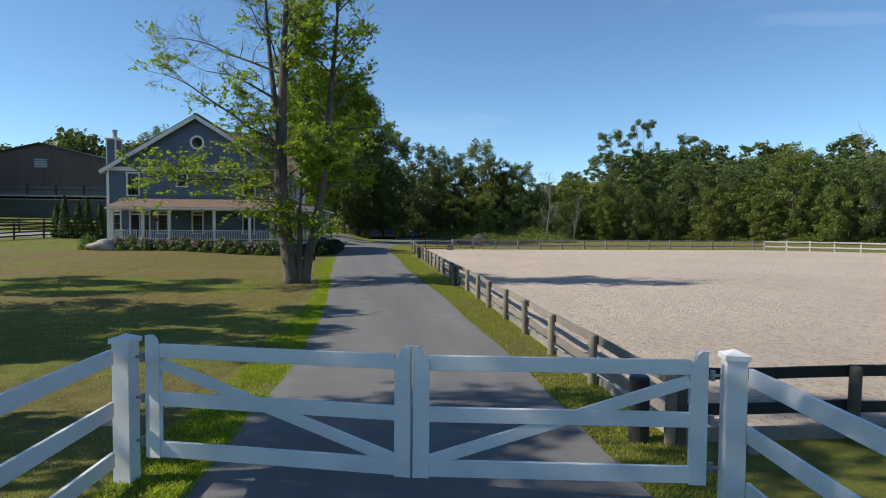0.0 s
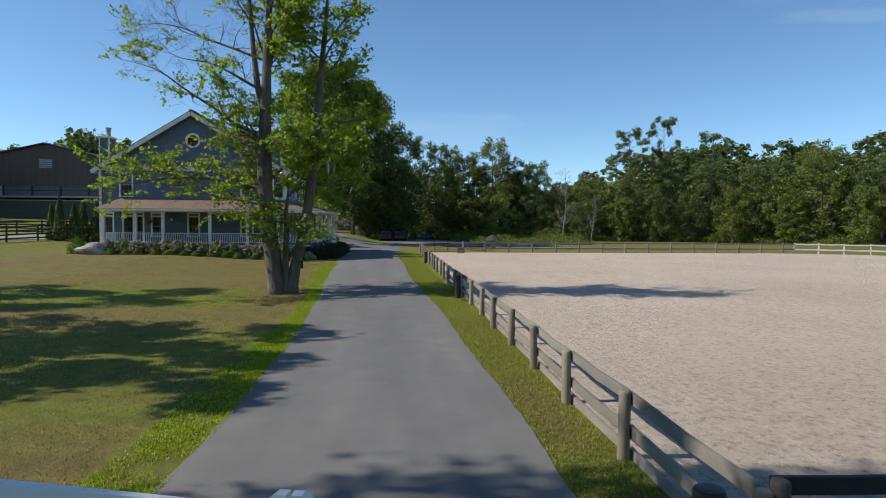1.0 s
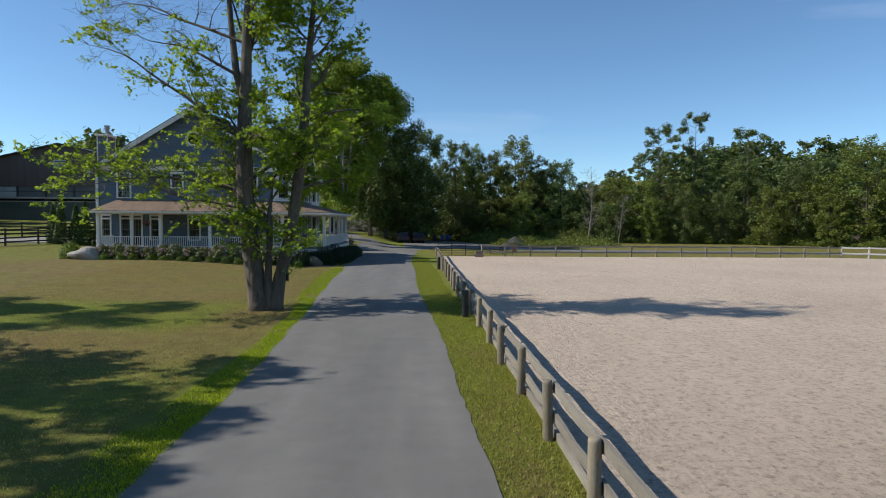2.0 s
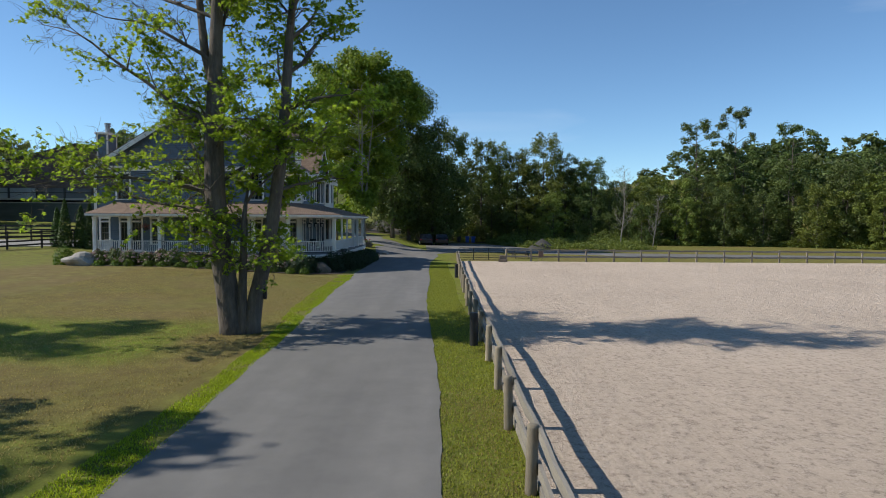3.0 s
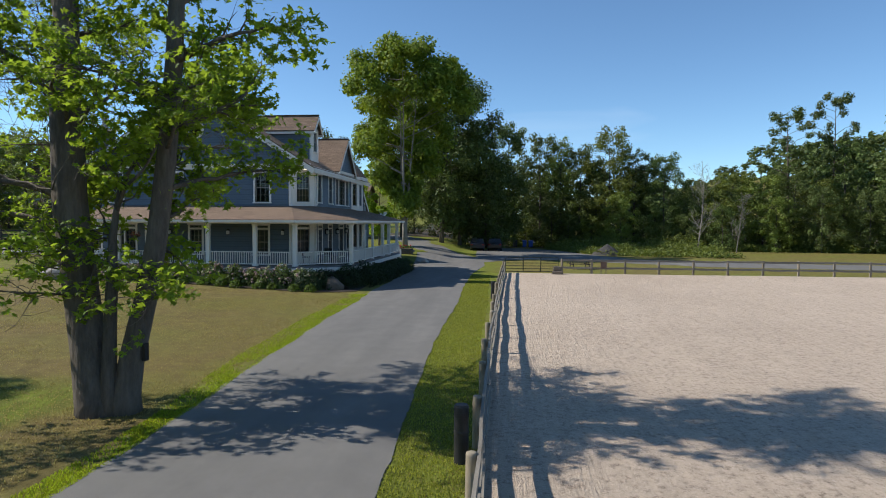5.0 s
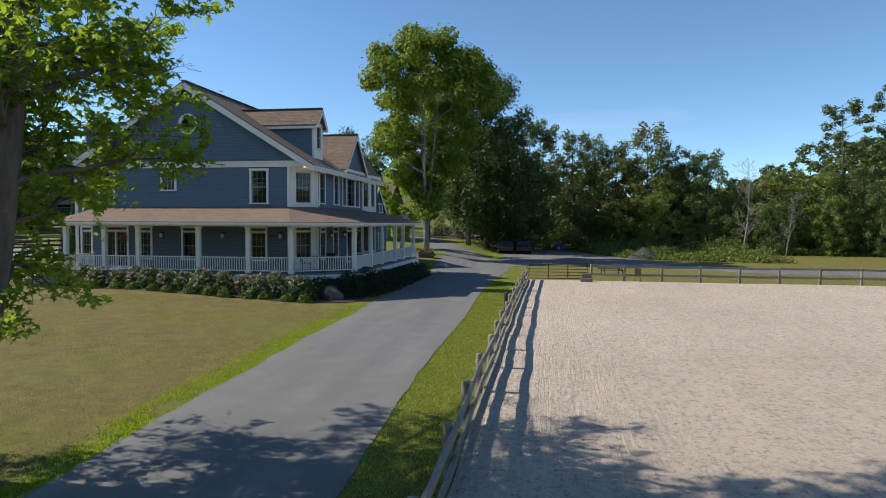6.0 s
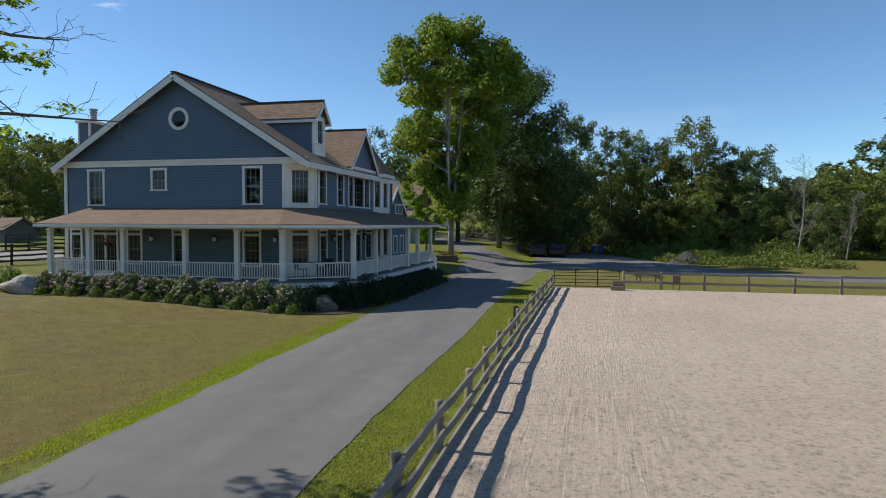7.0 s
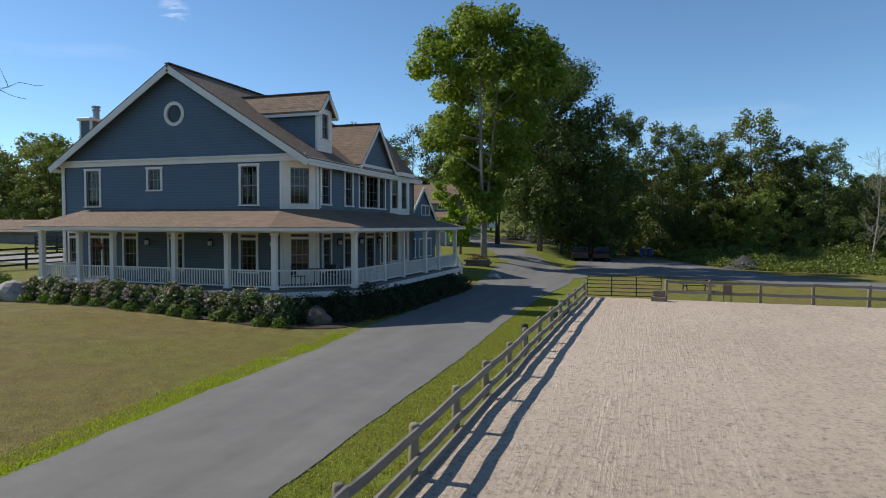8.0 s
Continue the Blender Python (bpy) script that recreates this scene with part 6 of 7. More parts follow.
def shed():
    o = (-54.5, 80.0, H(-54.5, 80.0))
    t = thing("shed", o, "low grey boarded shed with a brown roof", "shed")
    z = o[2]
    bm = bmesh.new()
    gable_end(bm, (2.6, -2.0), (2.6, 2.0), -0.3, 3.3 - z + 0.2, 4.4 - z, 0.12)
    part("gable_wall", bm, M_GREYWALL, t)
    bm = bmesh.new()
    box(bm, -6.0, 2.48, -2.0, -1.85, -0.3, 3.45 - z)
    part("wall", bm, M_GREYWALL, t)
    bm = bmesh.new()
    box(bm, -6.0, 2.48, 1.85, 2.0, -0.3, 3.45 - z)
    part("wall", bm, M_GREYWALL, t)
    prism_roof(t, -6.0 + o[0], 2.6 + o[0], -2 + o[1], 2 + o[1], 3.4, 4.45, "x", 0.4, M_ROOF, o)


shed()


def far_window(t, x, y, z, w, h, facing=(0, -1)):
    bm = bmesh.new()
    n = facing
    d = (-n[1], n[0])
    m = Matrix(((d[0], -n[0], 0, x), (d[1], -n[1], 0, y), (0, 0, 1, z), (0, 0, 0, 1)))
    box(bm, -w / 2 - 0.1, w / 2 + 0.1, -0.05, -0.004, -h / 2 - 0.1, h / 2 + 0.1, 0.0, m)
    win = part("window", bm, M_TRIM, t)
    bm = bmesh.new()
    box(bm, -w / 2, w / 2, -0.06, -0.051, -h / 2, h / 2, 0.0, m)
    part("pane", bm, M_DKGLASS, win, "dark window glass")
    bm = bmesh.new()
    box(bm, -0.02, 0.02, -0.075, -0.061, -h / 2, h / 2, 0.0, m)
    box(bm, -w / 2, w / 2, -0.075, -0.061, -0.02, 0.02, 0.0, m)
    part("glazing_bars", bm, M_TRIM, win)


M_DKGLASS, _n, _l, _p = node_mat("dark_glass")
_p.inputs["Base Color"].default_value, _p.inputs["Roughness"].default_value = (0.012, 0.014, 0.016, 1), 0.05


def far_house():
    o = (-21.0, 107.0, H(-21, 107))
    t = thing("house", o, "beige two-storey house with brown roofs behind the trees", "house")
    z = o[2]
    x0, x1, y0, y1 = -6.0, 5.6, -3.0, 4.0
    bm = bmesh.new()
    gable_end(bm, (x1, y0), (x1, y1), -0.4, 7.0 - z, 9.3 - z, 0.2)
    part("gable_wall", bm, M_BEIGE, t)
    for a in ((x0, x1 - 0.2, y0, y0 + 0.2), (x0, x1 - 0.2, y1 - 0.2, y1), (x0, x0 + 0.2, y0 + 0.2, y1 - 0.2)):
        bm = bmesh.new()
        box(bm, *a, -0.4, 7.0 - z)
        part("wall", bm, M_BEIGE, t)
    prism_roof(t, x0 + o[0], x1 + o[0], y0 + o[1], y1 + o[1], 7.0, 9.3, "x", 0.45, M_ROOF, o)
    bm = bmesh.new()
    slab(bm, [(x0, y0 - 1.8, 4.9 - z), (x1, y0 - 1.8, 4.9 - z), (x1, y0, 5.9 - z), (x0, y0, 5.9 - z)], 0.14)
    slope_uv(bm)
    part("porch_roof", bm, M_ROOF, t)
    for x in (-5.6, -2.8, 0, 2.8, 5.3):
        bm = bmesh.new()
        box(bm, x - 0.08, x + 0.08, y0 - 1.7, y0 - 1.54, -0.4, 4.85 - z)
        part("post", bm, M_TRIM, t)
    for x in (-4, -1.2, 1.6, 4.2):
        far_window(t, x, y0, 6.35 - z, 0.8, 0.7)
        far_window(t, x, y0, 3.9 - z, 0.9, 1.3)


far_house()


def rear_wing():
    """The house's low rear wing, its gable turned to the drive."""
    x0, x1, y0, y1, ze, zr = -13.6, -9.0, 72.3, 78.6, 4.45, 7.0
    bm = bmesh.new()
    gable_end(bm, (x1, y0), (x1, y1), 0.2, ze, zr - 0.1, 0.2)
    hp("wall", bm, M_SIDING, label="blue lap siding of the rear wing")
    for a in ((x0, x1 - 0.2, y0, y0 + 0.2), (x0, x1 - 0.2, y1 - 0.2, y1), (x0, x0 + 0.2, y0 + 0.2, y1 - 0.2)):
        bm = bmesh.new()
        box(bm, *a, 0.2, ze)
        hp("wall", bm, M_SIDING)
    prism_roof(house, x0, x1, y0, y1, ze, zr, "x", 0.15, M_ROOF, HO, "brown asphalt shingles")
    ym = (y0 + y1) / 2
    k = (zr - ze) / (y1 - ym)
    for s in (-1, 1):
        bm = bmesh.new()
        e = (y1 - ym) + 0.12
        beam(bm, (x1 + 0.17, ym, zr - 0.13), (x1 + 0.17, ym + s * e, zr - 0.13 - e * k), 0.05, 0.24)
        hp("rake_board", bm, M_TRIM)
    for (a, b, c, d_) in ((2.9, 4.9, 4.75, 5.6), (0.6, 1.7, 1.5, 3.0), (2.4, 3.5, 1.5, 3.0), (4.2, 5.3, 1.5, 3.0)):
        window_unit((x1, y0), (0, 1), (1, 0), a, b, c, d_, lights=2 if c > 4 else 1, sash=False, cols=2)
    # low link between the house and the wing
    bm = bmesh.new()
    box(bm, -13.0, -9.6, 68.8, 72.28, 0.2, 4.2)
    hp("wall", bm, M_SIDING)


rear_wing()


# ---- paddock fence ----
POST_PAD = mesh_of("post", round_post(1.5, 0.085), M_FENCEDARK, True)
for pts in ([(-39.0 + 1.72 * k, 54.0 + 1.72 * k) for k in range(8)], [(-45.0 + 2.45 * k, 72.0 + 0.1 * k) for k in range(9)], [(-26.0, 66.6), (-24.2, 67.6), (-22.4, 68.6)]):
    run_fence("dark brown four-rail paddock fence on the slope", pts, (1.35, 1.0, 0.65, 0.3), POST_PAD, 0.04, 0.13, M_FENCEDARK, side=0.08, group="paddock fence")


# ---- garden plants ----
def leafy_bush(name, at, size, n, leaf, material, label, category, seed, group="", shape=SPRAY, stems=True, flowers=0, cone=False):
    """A shrub: twigs within, a skin of leaves, and flower heads where it blooms."""
    rng = np.random.default_rng(seed)
    t = thing(name, (at[0], at[1], H(*at[:2]) if len(at) < 3 else at[2]), label, category, group)
    a, b, c = size
    if stems:
        for k in range(7):
            bm = bmesh.new()
            az = k * 0.9
            p, r = limb(rng, (0.05 * math.cos(az), 0.05 * math.sin(az), -0.03), (math.cos(az) * 0.6 * a / c, math.sin(az) * 0.6 * b / c, 1), c * 0.8, 0.018, 4, 0.15, 0.05)
            tube(bm, p, r, 5, cap=False)
            part("stem", bm, M_BARKDARK, t)
    d = rng.normal(size=(n, 3))
    d /= np.linalg.norm(d, axis=1, keepdims=True)
    d[:, 2] = np.abs(d[:, 2]) if not cone else d[:, 2]
    r = rng.uniform(0.55, 1.0, (n, 1)) ** 0.5
    bumps = np.array([1 + 0.22 * noise.noise(Vector(v) * 2.2 + Vector((seed, 0, 0))) for v in d])[:, None]
    if cone:
        h = rng.uniform(0, 1, n) ** 1.15
        rad = (1 - h) ** 0.62 * (0.78 + 0.3 * np.minimum(1, h * 6)) * rng.uniform(0.72, 1.04, n)
        az = rng.uniform(0, 2 * math.pi, n)
        pos = np.stack((a * rad * np.cos(az), b * rad * np.sin(az), c * h), 1)
        d = np.stack((np.cos(az), np.sin(az), np.full(n, 0.6)), 1)
    else:
        pos = d * r * bumps * np.array((a, b, c))
    nr = d + rng.normal(size=d.shape) * 0.5
    nr /= np.linalg.norm(nr, axis=1, keepdims=True)
    me = leaf_mesh("foliage", pos, nr, leaf * rng.uniform(0.65, 1.3, n), material, shape, rng)
    new("foliage", me).parent = t
    for k in range(flowers):
        az, up = rng.uniform(0, 2 * math.pi), rng.uniform(0.25, 0.98)
        v = Vector((math.cos(az) * math.sqrt(1 - up * up), math.sin(az) * math.sqrt(1 - up * up), up))
        piece("flower_head", FLOWER_MES[int(rng.integers(0, len(FLOWER_MES)))], t, (v.x * a * 1.0, v.y * b * 1.0, v.z * c * 1.02), (rng.uniform(-40, 40), rng.uniform(-40, 40), rng.uniform(0, 360)))
    return t


M_PETALS = [surface("petals_" + nm, d0, d1, 9, 50, 0.7, 0.2, vary=0.2) for nm, d0, d1 in (("mauve", (0.24, 0.155, 0.155), (0.37, 0.26, 0.25)), ("pink", (0.30, 0.175, 0.155), (0.45, 0.30, 0.25)), ("cream", (0.33, 0.31, 0.19), (0.50, 0.46, 0.31)))]
FLOWER_MES = []
frng = np.random.default_rng(3)
for m in M_PETALS:
    d = frng.normal(size=(34, 3))
    d /= np.linalg.norm(d, axis=1, keepdims=True)
    d[:, 2] = np.abs(d[:, 2]) * 0.9
    FLOWER_MES.append(leaf_mesh("flower_head", d * 0.08, d / np.linalg.norm(d, axis=1, keepdims=True), np.full(34, 0.066), m, OVAL, frng))
M_HYDR = leaf_mat("hydrangea_leaf", (0.045, 0.07, 0.020), (0.115, 0.145, 0.042), (0.26, 0.33, 0.06), 0.15)
M_BOX = leaf_mat("boxwood_leaf", (0.042, 0.078, 0.008), (0.10, 0.155, 0.015), (0.17, 0.25, 0.015), 0.12)
M_YEW = leaf_mat("yew_leaf", (0.012, 0.026, 0.010), (0.030, 0.052, 0.016), (0.04, 0.08, 0.015), 0.1)
M_ARBOR = leaf_mat("arborvitae_leaf", (0.028, 0.055, 0.012), (0.07, 0.11, 0.022), (0.08, 0.14, 0.02), 0.1)
k = 0
x = -19.3
while x < -6.5:
    leafy_bush("hydrangea", (x, 51.15 + 0.12 * math.sin(k * 2.1)), (0.70, 0.62, 1.0 + 0.012 * k + 0.12 * math.sin(k * 1.7)), 950, 0.16, M_HYDR, "hydrangea bush with mauve and cream flower heads before the porch", "shrub", 300 + k, "hydrangea row", OVAL, flowers=(48, 26, 56, 36)[k % 4])
    x += 0.98 + 0.1 * math.sin(k)
    k += 1
for j in range(14):
    bx = -18.9 + 1.02 * j + 0.12 * math.sin(j * 2.7)
    leafy_bush("boxwood", (bx, 50.35 + 0.1 * math.sin(j * 1.9)), (0.36, 0.34, 0.42 + 0.06 * math.sin(j)), 420, 0.09, M_BOX, "small round bright green boxwood at the bed's edge", "shrub", 400 + j, "boxwood row", OVAL, stems=False)
leafy_bush("bush", (-21.6, 51.2), (0.75, 0.7, 1.25), 1500, 0.12, M_BOX, "round green garden bush by the boulder", "shrub", 431, shape=OVAL)
for j, (x, y, s) in enumerate(((-6.05, 51.2, 0.78), (-5.35, 52.0, 0.8), (-4.35, 52.9, 0.95), (-3.75, 54.2, 1.0), (-3.55, 55.6, 0.85), (-3.45, 57.1, 0.8), (-3.45, 58.7, 0.8), (-3.45, 60.3, 0.75), (-3.4, 61.9, 0.75), (-3.4, 63.5, 0.7), (-3.4, 65.1, 0.7), (-3.45, 66.7, 0.65))):
    leafy_bush("yew_shrub", (x, y), (0.92, 0.95, 1.5 * s), 2000, 0.11, M_YEW, "low dark green yew beside the porch", "shrub", 440 + j, "yew hedge", OVAL, stems=False)
for j, (x, y, h) in enumerate(((-29.7, 63.6, 3.3), (-28.8, 63.2, 4.1), (-27.8, 63.8, 3.6), (-26.8, 63.4, 3.9), (-25.9, 64.0, 3.6), (-25.0, 63.6, 3.8))):
    leafy_bush("arborvitae", (x, y), (0.6, 0.6, h), 2600, 0.16, M_ARBOR, "slim dark green arborvitae beside the house", "conifer", 460 + j, "arborvitae row", OVAL, stems=False, cone=True)
M_STONE = surface("pale_boulder", (0.20, 0.185, 0.16), (0.42, 0.39, 0.35), 1.6, 20, 0.85, 0.6, 0.03)
M_STONEDK = surface("brown_boulder", (0.075, 0.06, 0.048), (0.18, 0.148, 0.115), 1.6, 20, 0.85, 0.6, 0.03)
for at, size, mm, lab, sd in (((-20.35, 50.75), (1.15, 0.7, 0.55), M_STONE, "pale flat-topped boulder at the end of the flower bed", 2), ((-4.85, 51.7), (0.55, 0.45, 0.46), M_STONEDK, "brown boulder at the porch corner", 5), ((-2.9, 74.0), (0.5, 0.4, 0.3), M_STONE, "grey stone beside the drive", 7)):
    bm = bmesh.new()
    lump(bm, (0, 0, size[2] * 0.45), size, sd, 0.4, 3, 1.1)
    b_ = thing("boulder", (*at, H(*at)), lab, "boulder")
    part("stone", bm, mm, b_, smooth=False)
bm = bmesh.new()
vs = []
for i in range(30):
    x = -20.6 + 17.2 * i / 29
    vs.append((x, 50.15 + 0.10 * math.sin(i * 1.3) + (max(0, x + 6) ** 2) * 0.16))
top = [bm.verts.new((x, y, H(x, y) + 0.03)) for x, y in vs]
bot = [bm.verts.new((x, max(y + 0.1, min(53.9, 52.2 + max(0, x + 7) * 0.75)), H(x, 52.2) + 0.06)) for x, y in vs]
for i in range(29):
    bm.faces.new((top[i], top[i + 1], bot[i + 1], bot[i]))
tagged(new("flower_bed", mesh_of("flower_bed", bm, surface("dark_mulch", (0.02, 0.014, 0.01), (0.06, 0.042, 0.03), 6, 60, 0.95, 0.8, 0.03))), "dark bark mulch of the flower bed", "flower bed", kind="structure")

# planter with red flowers by the drive
pl = thing("stone_planter", (-5.75, 80.4, H(-5.75, 80.4)), "low stone planter with red flowers below the big maple", "planter")
bm = bmesh.new()
for c in range(3):
    for j in range(6):
        box(bm, -1.0 + 0.34 * j + 0.17 * (c % 2) - 0.16, -1.0 + 0.34 * j + 0.17 * (c % 2) + 0.16, -0.5, 0.5, 0.2 * c - 0.05, 0.2 * c + 0.14, 0.02)
part("stone_wall", bm, M_STONEDK, pl)
bm = bmesh.new()
for j in range(26):
    lump(bm, (frng.uniform(-0.8, 0.8), frng.uniform(-0.4, 0.4), frng.uniform(0.62, 0.85)), (0.07, 0.07, 0.06), j, 0.3, 1)
part("flowers", bm, surface("red_petals", (0.25, 0.02, 0.02), (0.42, 0.05, 0.04), 9, 40, 0.6, 0.1), pl, "red flowers")["kind"] = "stuff"
pos = frng.normal(size=(420, 3)) * np.array((0.45, 0.22, 0.09)) + np.array((0, 0, 0.62))
new("foliage", leaf_mesh("foliage", pos, turned(frng, 420), np.full(420, 0.13), M_BOX, OVAL, frng)).parent = pl


# ---- yard things ----
def car(at, turn, paint, label):
    t = thing("car", at, label, "car", "parked cars", turn)
    prof = [(-2.25, 0.45), (-2.28, 0.85), (-2.05, 1.02), (-1.75, 1.08), (-1.25, 1.60), (-0.4, 1.68), (0.55, 1.62), (1.15, 1.12), (2.0, 0.98), (2.25, 0.78), (2.27, 0.42), (1.9, 0.30), (-1.9, 0.30)]
    bm = bmesh.new()
    secs = []
    for w, tuck in ((-0.9, 0.06), (-0.82, 0.0), (0.82, 0.0), (0.9, 0.06)):
        secs.append([bm.verts.new((w * (1 - 0.17 * max(0, (z - 1.0) / 0.7)), y * (1 - tuck * 0.3), z - (tuck if z > 1.2 else 0))) for y, z in prof])
    for a, b in zip(secs, secs[1:]):
        for i in range(len(prof)):
            bm.faces.new((a[i], a[(i + 1) % len(prof)], b[(i + 1) % len(prof)], b[i]))
    bm.faces.new(secs[0][::-1])
    bm.faces.new(secs[-1])
    bmesh.ops.recalc_face_normals(bm, faces=bm.faces)
    part("body", bm, paint, t)
    for y0, z0, y1, z1, nm in ((-1.72, 1.12, -1.30, 1.56, "rear_window"), (1.12, 1.16, 0.62, 1.58, "windscreen")):
        bm = bmesh.new()
        s = -1 if y0 < 0 else 1
        bm.faces.new([bm.verts.new(p) for p in ((-0.72, y0 + s * 0.02, z0), (0.72, y0 + s * 0.02, z0), (0.62, y1 + s * 0.03, z1 + 0.01), (-0.62, y1 + s * 0.03, z1 + 0.01))])
        part(nm, bm, M_DKGLASS, t)
    for sx in (-1, 1):
        for y in (-1.4, 1.4):
            bm = bmesh.new()
            tube(bm, [(sx * 0.72, y, 0.34), (sx * 0.93, y, 0.34)], [0.34, 0.34], 18)
            wh = part("wheel", bm, M_BLACK, t)
            bm = bmesh.new()
            tube(bm, [(sx * 0.90, y, 0.34), (sx * 0.945, y, 0.34)], [0.21, 0.19], 14)
            part("rim", bm, M_HINGE, wh)
        for y, z, mm, nm in ((-2.26, 0.86, M_REDLAMP, "tail_light"), (2.22, 0.74, M_LANTERN, "headlight")):
            bm = bmesh.new()
            box(bm, sx * 0.72 - 0.13, sx * 0.72 + 0.13, y - 0.03, y + 0.03, z - 0.08, z + 0.08, 0.02)
            part(nm, bm, mm, t)


M_REDLAMP = surface("red_lamp_glass", (0.16, 0.01, 0.01), (0.25, 0.02, 0.02), 6, 40, 0.2, 0.0)
M_CARBLUE = surface("dark_blue_car_paint", (0.012, 0.015, 0.024), (0.018, 0.022, 0.034), 2, 90, 0.2, 0.0, spec=0.6)
M_CARBLACK = surface("black_car_paint", (0.010, 0.010, 0.011), (0.016, 0.016, 0.018), 2, 90, 0.2, 0.0, spec=0.6)
car((0.55, 101.5, 0.02), 4, M_CARBLUE, "dark blue parked car in the shade of the trees")
car((2.85, 102.0, 0.02), 2, M_CARBLACK, "black parked car in the shade of the trees")


def wheelie_bin(at, turn, material, label):
    t = thing("wheelie_bin", at, label, "bin", "bins", turn)
    bm = bmesh.new()
    lo = [bm.verts.new((a, b, 0.05)) for a, b in ((-0.24, -0.27), (0.24, -0.27), (0.24, 0.27), (-0.24, 0.27))]
    hi = [bm.verts.new((a, b, 0.98)) for a, b in ((-0.30, -0.36), (0.30, -0.36), (0.30, 0.36), (-0.30, 0.36))]
    bm.faces.new(lo[::-1])
    bm.faces.new(hi)
    for i in range(4):
        bm.faces.new((lo[i], lo[(i + 1) % 4], hi[(i + 1) % 4], hi[i]))
    part("body", bm, material, t)
    bm = bmesh.new()
    box(bm, -0.33, 0.33, -0.40, 0.40, 0.98, 1.06, 0.03)
    part("lid", bm, material, t)
    for s in (-1, 1):
        bm = bmesh.new()
        tube(bm, [(s * 0.22, 0.30, 0.10), (s * 0.30, 0.30, 0.10)], [0.10, 0.10], 12)
        part("wheel", bm, M_BLACK, t)


M_BLUEBIN = surface("blue_plastic", (0.015, 0.06, 0.28), (0.03, 0.10, 0.38), 3, 40, 0.45, 0.05)
wheelie_bin((8.0, 113.6, 0), 10, M_BLUEBIN, "blue plastic wheeled bin at the wood's edge")
wheelie_bin((7.1, 113.8, 0), -5, M_BLUEBIN, "blue plastic wheeled bin at the wood's edge")
wheelie_bin((5.7, 114.4, 0), 5, M_BLACK, "black plastic wheeled bin at the wood's edge")

gp = thing("gravel_pile", (16.3, 93.5, 0), "dark heap of gravel beside the yard road", "gravel pile")
bm = bmesh.new()
rings = []
for k in range(8):
    f = k / 7
    rings.append([bm.verts.new((1.9 * (1 - f) * math.cos(a) * (1 + 0.14 * noise.noise(Vector((math.cos(a), math.sin(a), f * 2)))), 1.9 * (1 - f) * math.sin(a) * (1 + 0.14 * noise.noise(Vector((math.sin(a), f * 3, 2)))), -0.05 + 1.35 * f ** 0.85)) for a in (2 * math.pi * i / 24 for i in range(24))])
for a, b in zip(rings, rings[1:]):
    for i in range(24):
        bm.faces.new((a[i], a[(i + 1) % 24], b[(i + 1) % 24], b[i]))
part("heap", bm, surface("dark_gravel", (0.03, 0.028, 0.026), (0.08, 0.075, 0.07), 5, 40, 0.95, 1.0, 0.08), gp, smooth=True)

mb = thing("mounting_block", (8.36, 64.3, 0.03), "grey stone mounting block with steps beside the arena gate", "mounting block", turn=-8)
bm = bmesh.new()
box(bm, -0.38, 0.38, -0.24, 0.26, -0.03, 0.24, 0.02)
part("lower_step", bm, M_STONEDK, mb)
bm = bmesh.new()
box(bm, -0.32, 0.27, 0.0, 0.26, 0.244, 0.56, 0.03)
part("upper_step", bm, M_STONEDK, mb)

sb = thing("sign_board", (11.75, 65.05, 0), "small reddish wooden board hung on the far fence", "sign")
bm = bmesh.new()
box(bm, -0.22, 0.22, -0.02, 0.02, 0.45, 0.92, 0.008)
part("board", bm, surface("reddish_wood", (0.12, 0.075, 0.055), (0.21, 0.14, 0.105), 3, 30, 0.8, 0.2), sb)
for s in (-0.18, 0.18):
    bm = bmesh.new()
    box(bm, s - 0.03, s + 0.03, 0.022, 0.06, -0.05, 1.02, 0.004)
    part("stake", bm, M_FENCE, sb)


def picnic_table(at, turn):
    t = thing("picnic_table", at, "dark wooden picnic table on the grass behind the arena", "table", turn=turn)
    for j in range(5):
        bm = bmesh.new()
        box(bm, -0.9, 0.9, -0.36 + 0.15 * j - 0.065, -0.36 + 0.15 * j + 0.065, 0.72, 0.76, 0.004)
        part("top_board", bm, M_FENCEDARK, t)
    for y in (-0.75, 0.75):
        bm = bmesh.new()
        box(bm, -0.9, 0.9, y - 0.13, y + 0.13, 0.42, 0.46, 0.004)
        part("seat", bm, M_FENCEDARK, t)
    for x in (-0.65, 0.65):
        for s in (-1, 1):
            bm = bmesh.new()
            beam(bm, (x, s * 0.25, 0.72), (x, s * 0.72, 0.0), 0.045, 0.09)
            part("leg", bm, M_FENCEDARK, t)
        bm = bmesh.new()
        box(bm, x - 0.07, x - 0.025, -0.8, 0.8, 0.34, 0.42)
        part("bearer", bm, M_FENCEDARK, t)


picnic_table((10.6, 70.4, 0), 8)


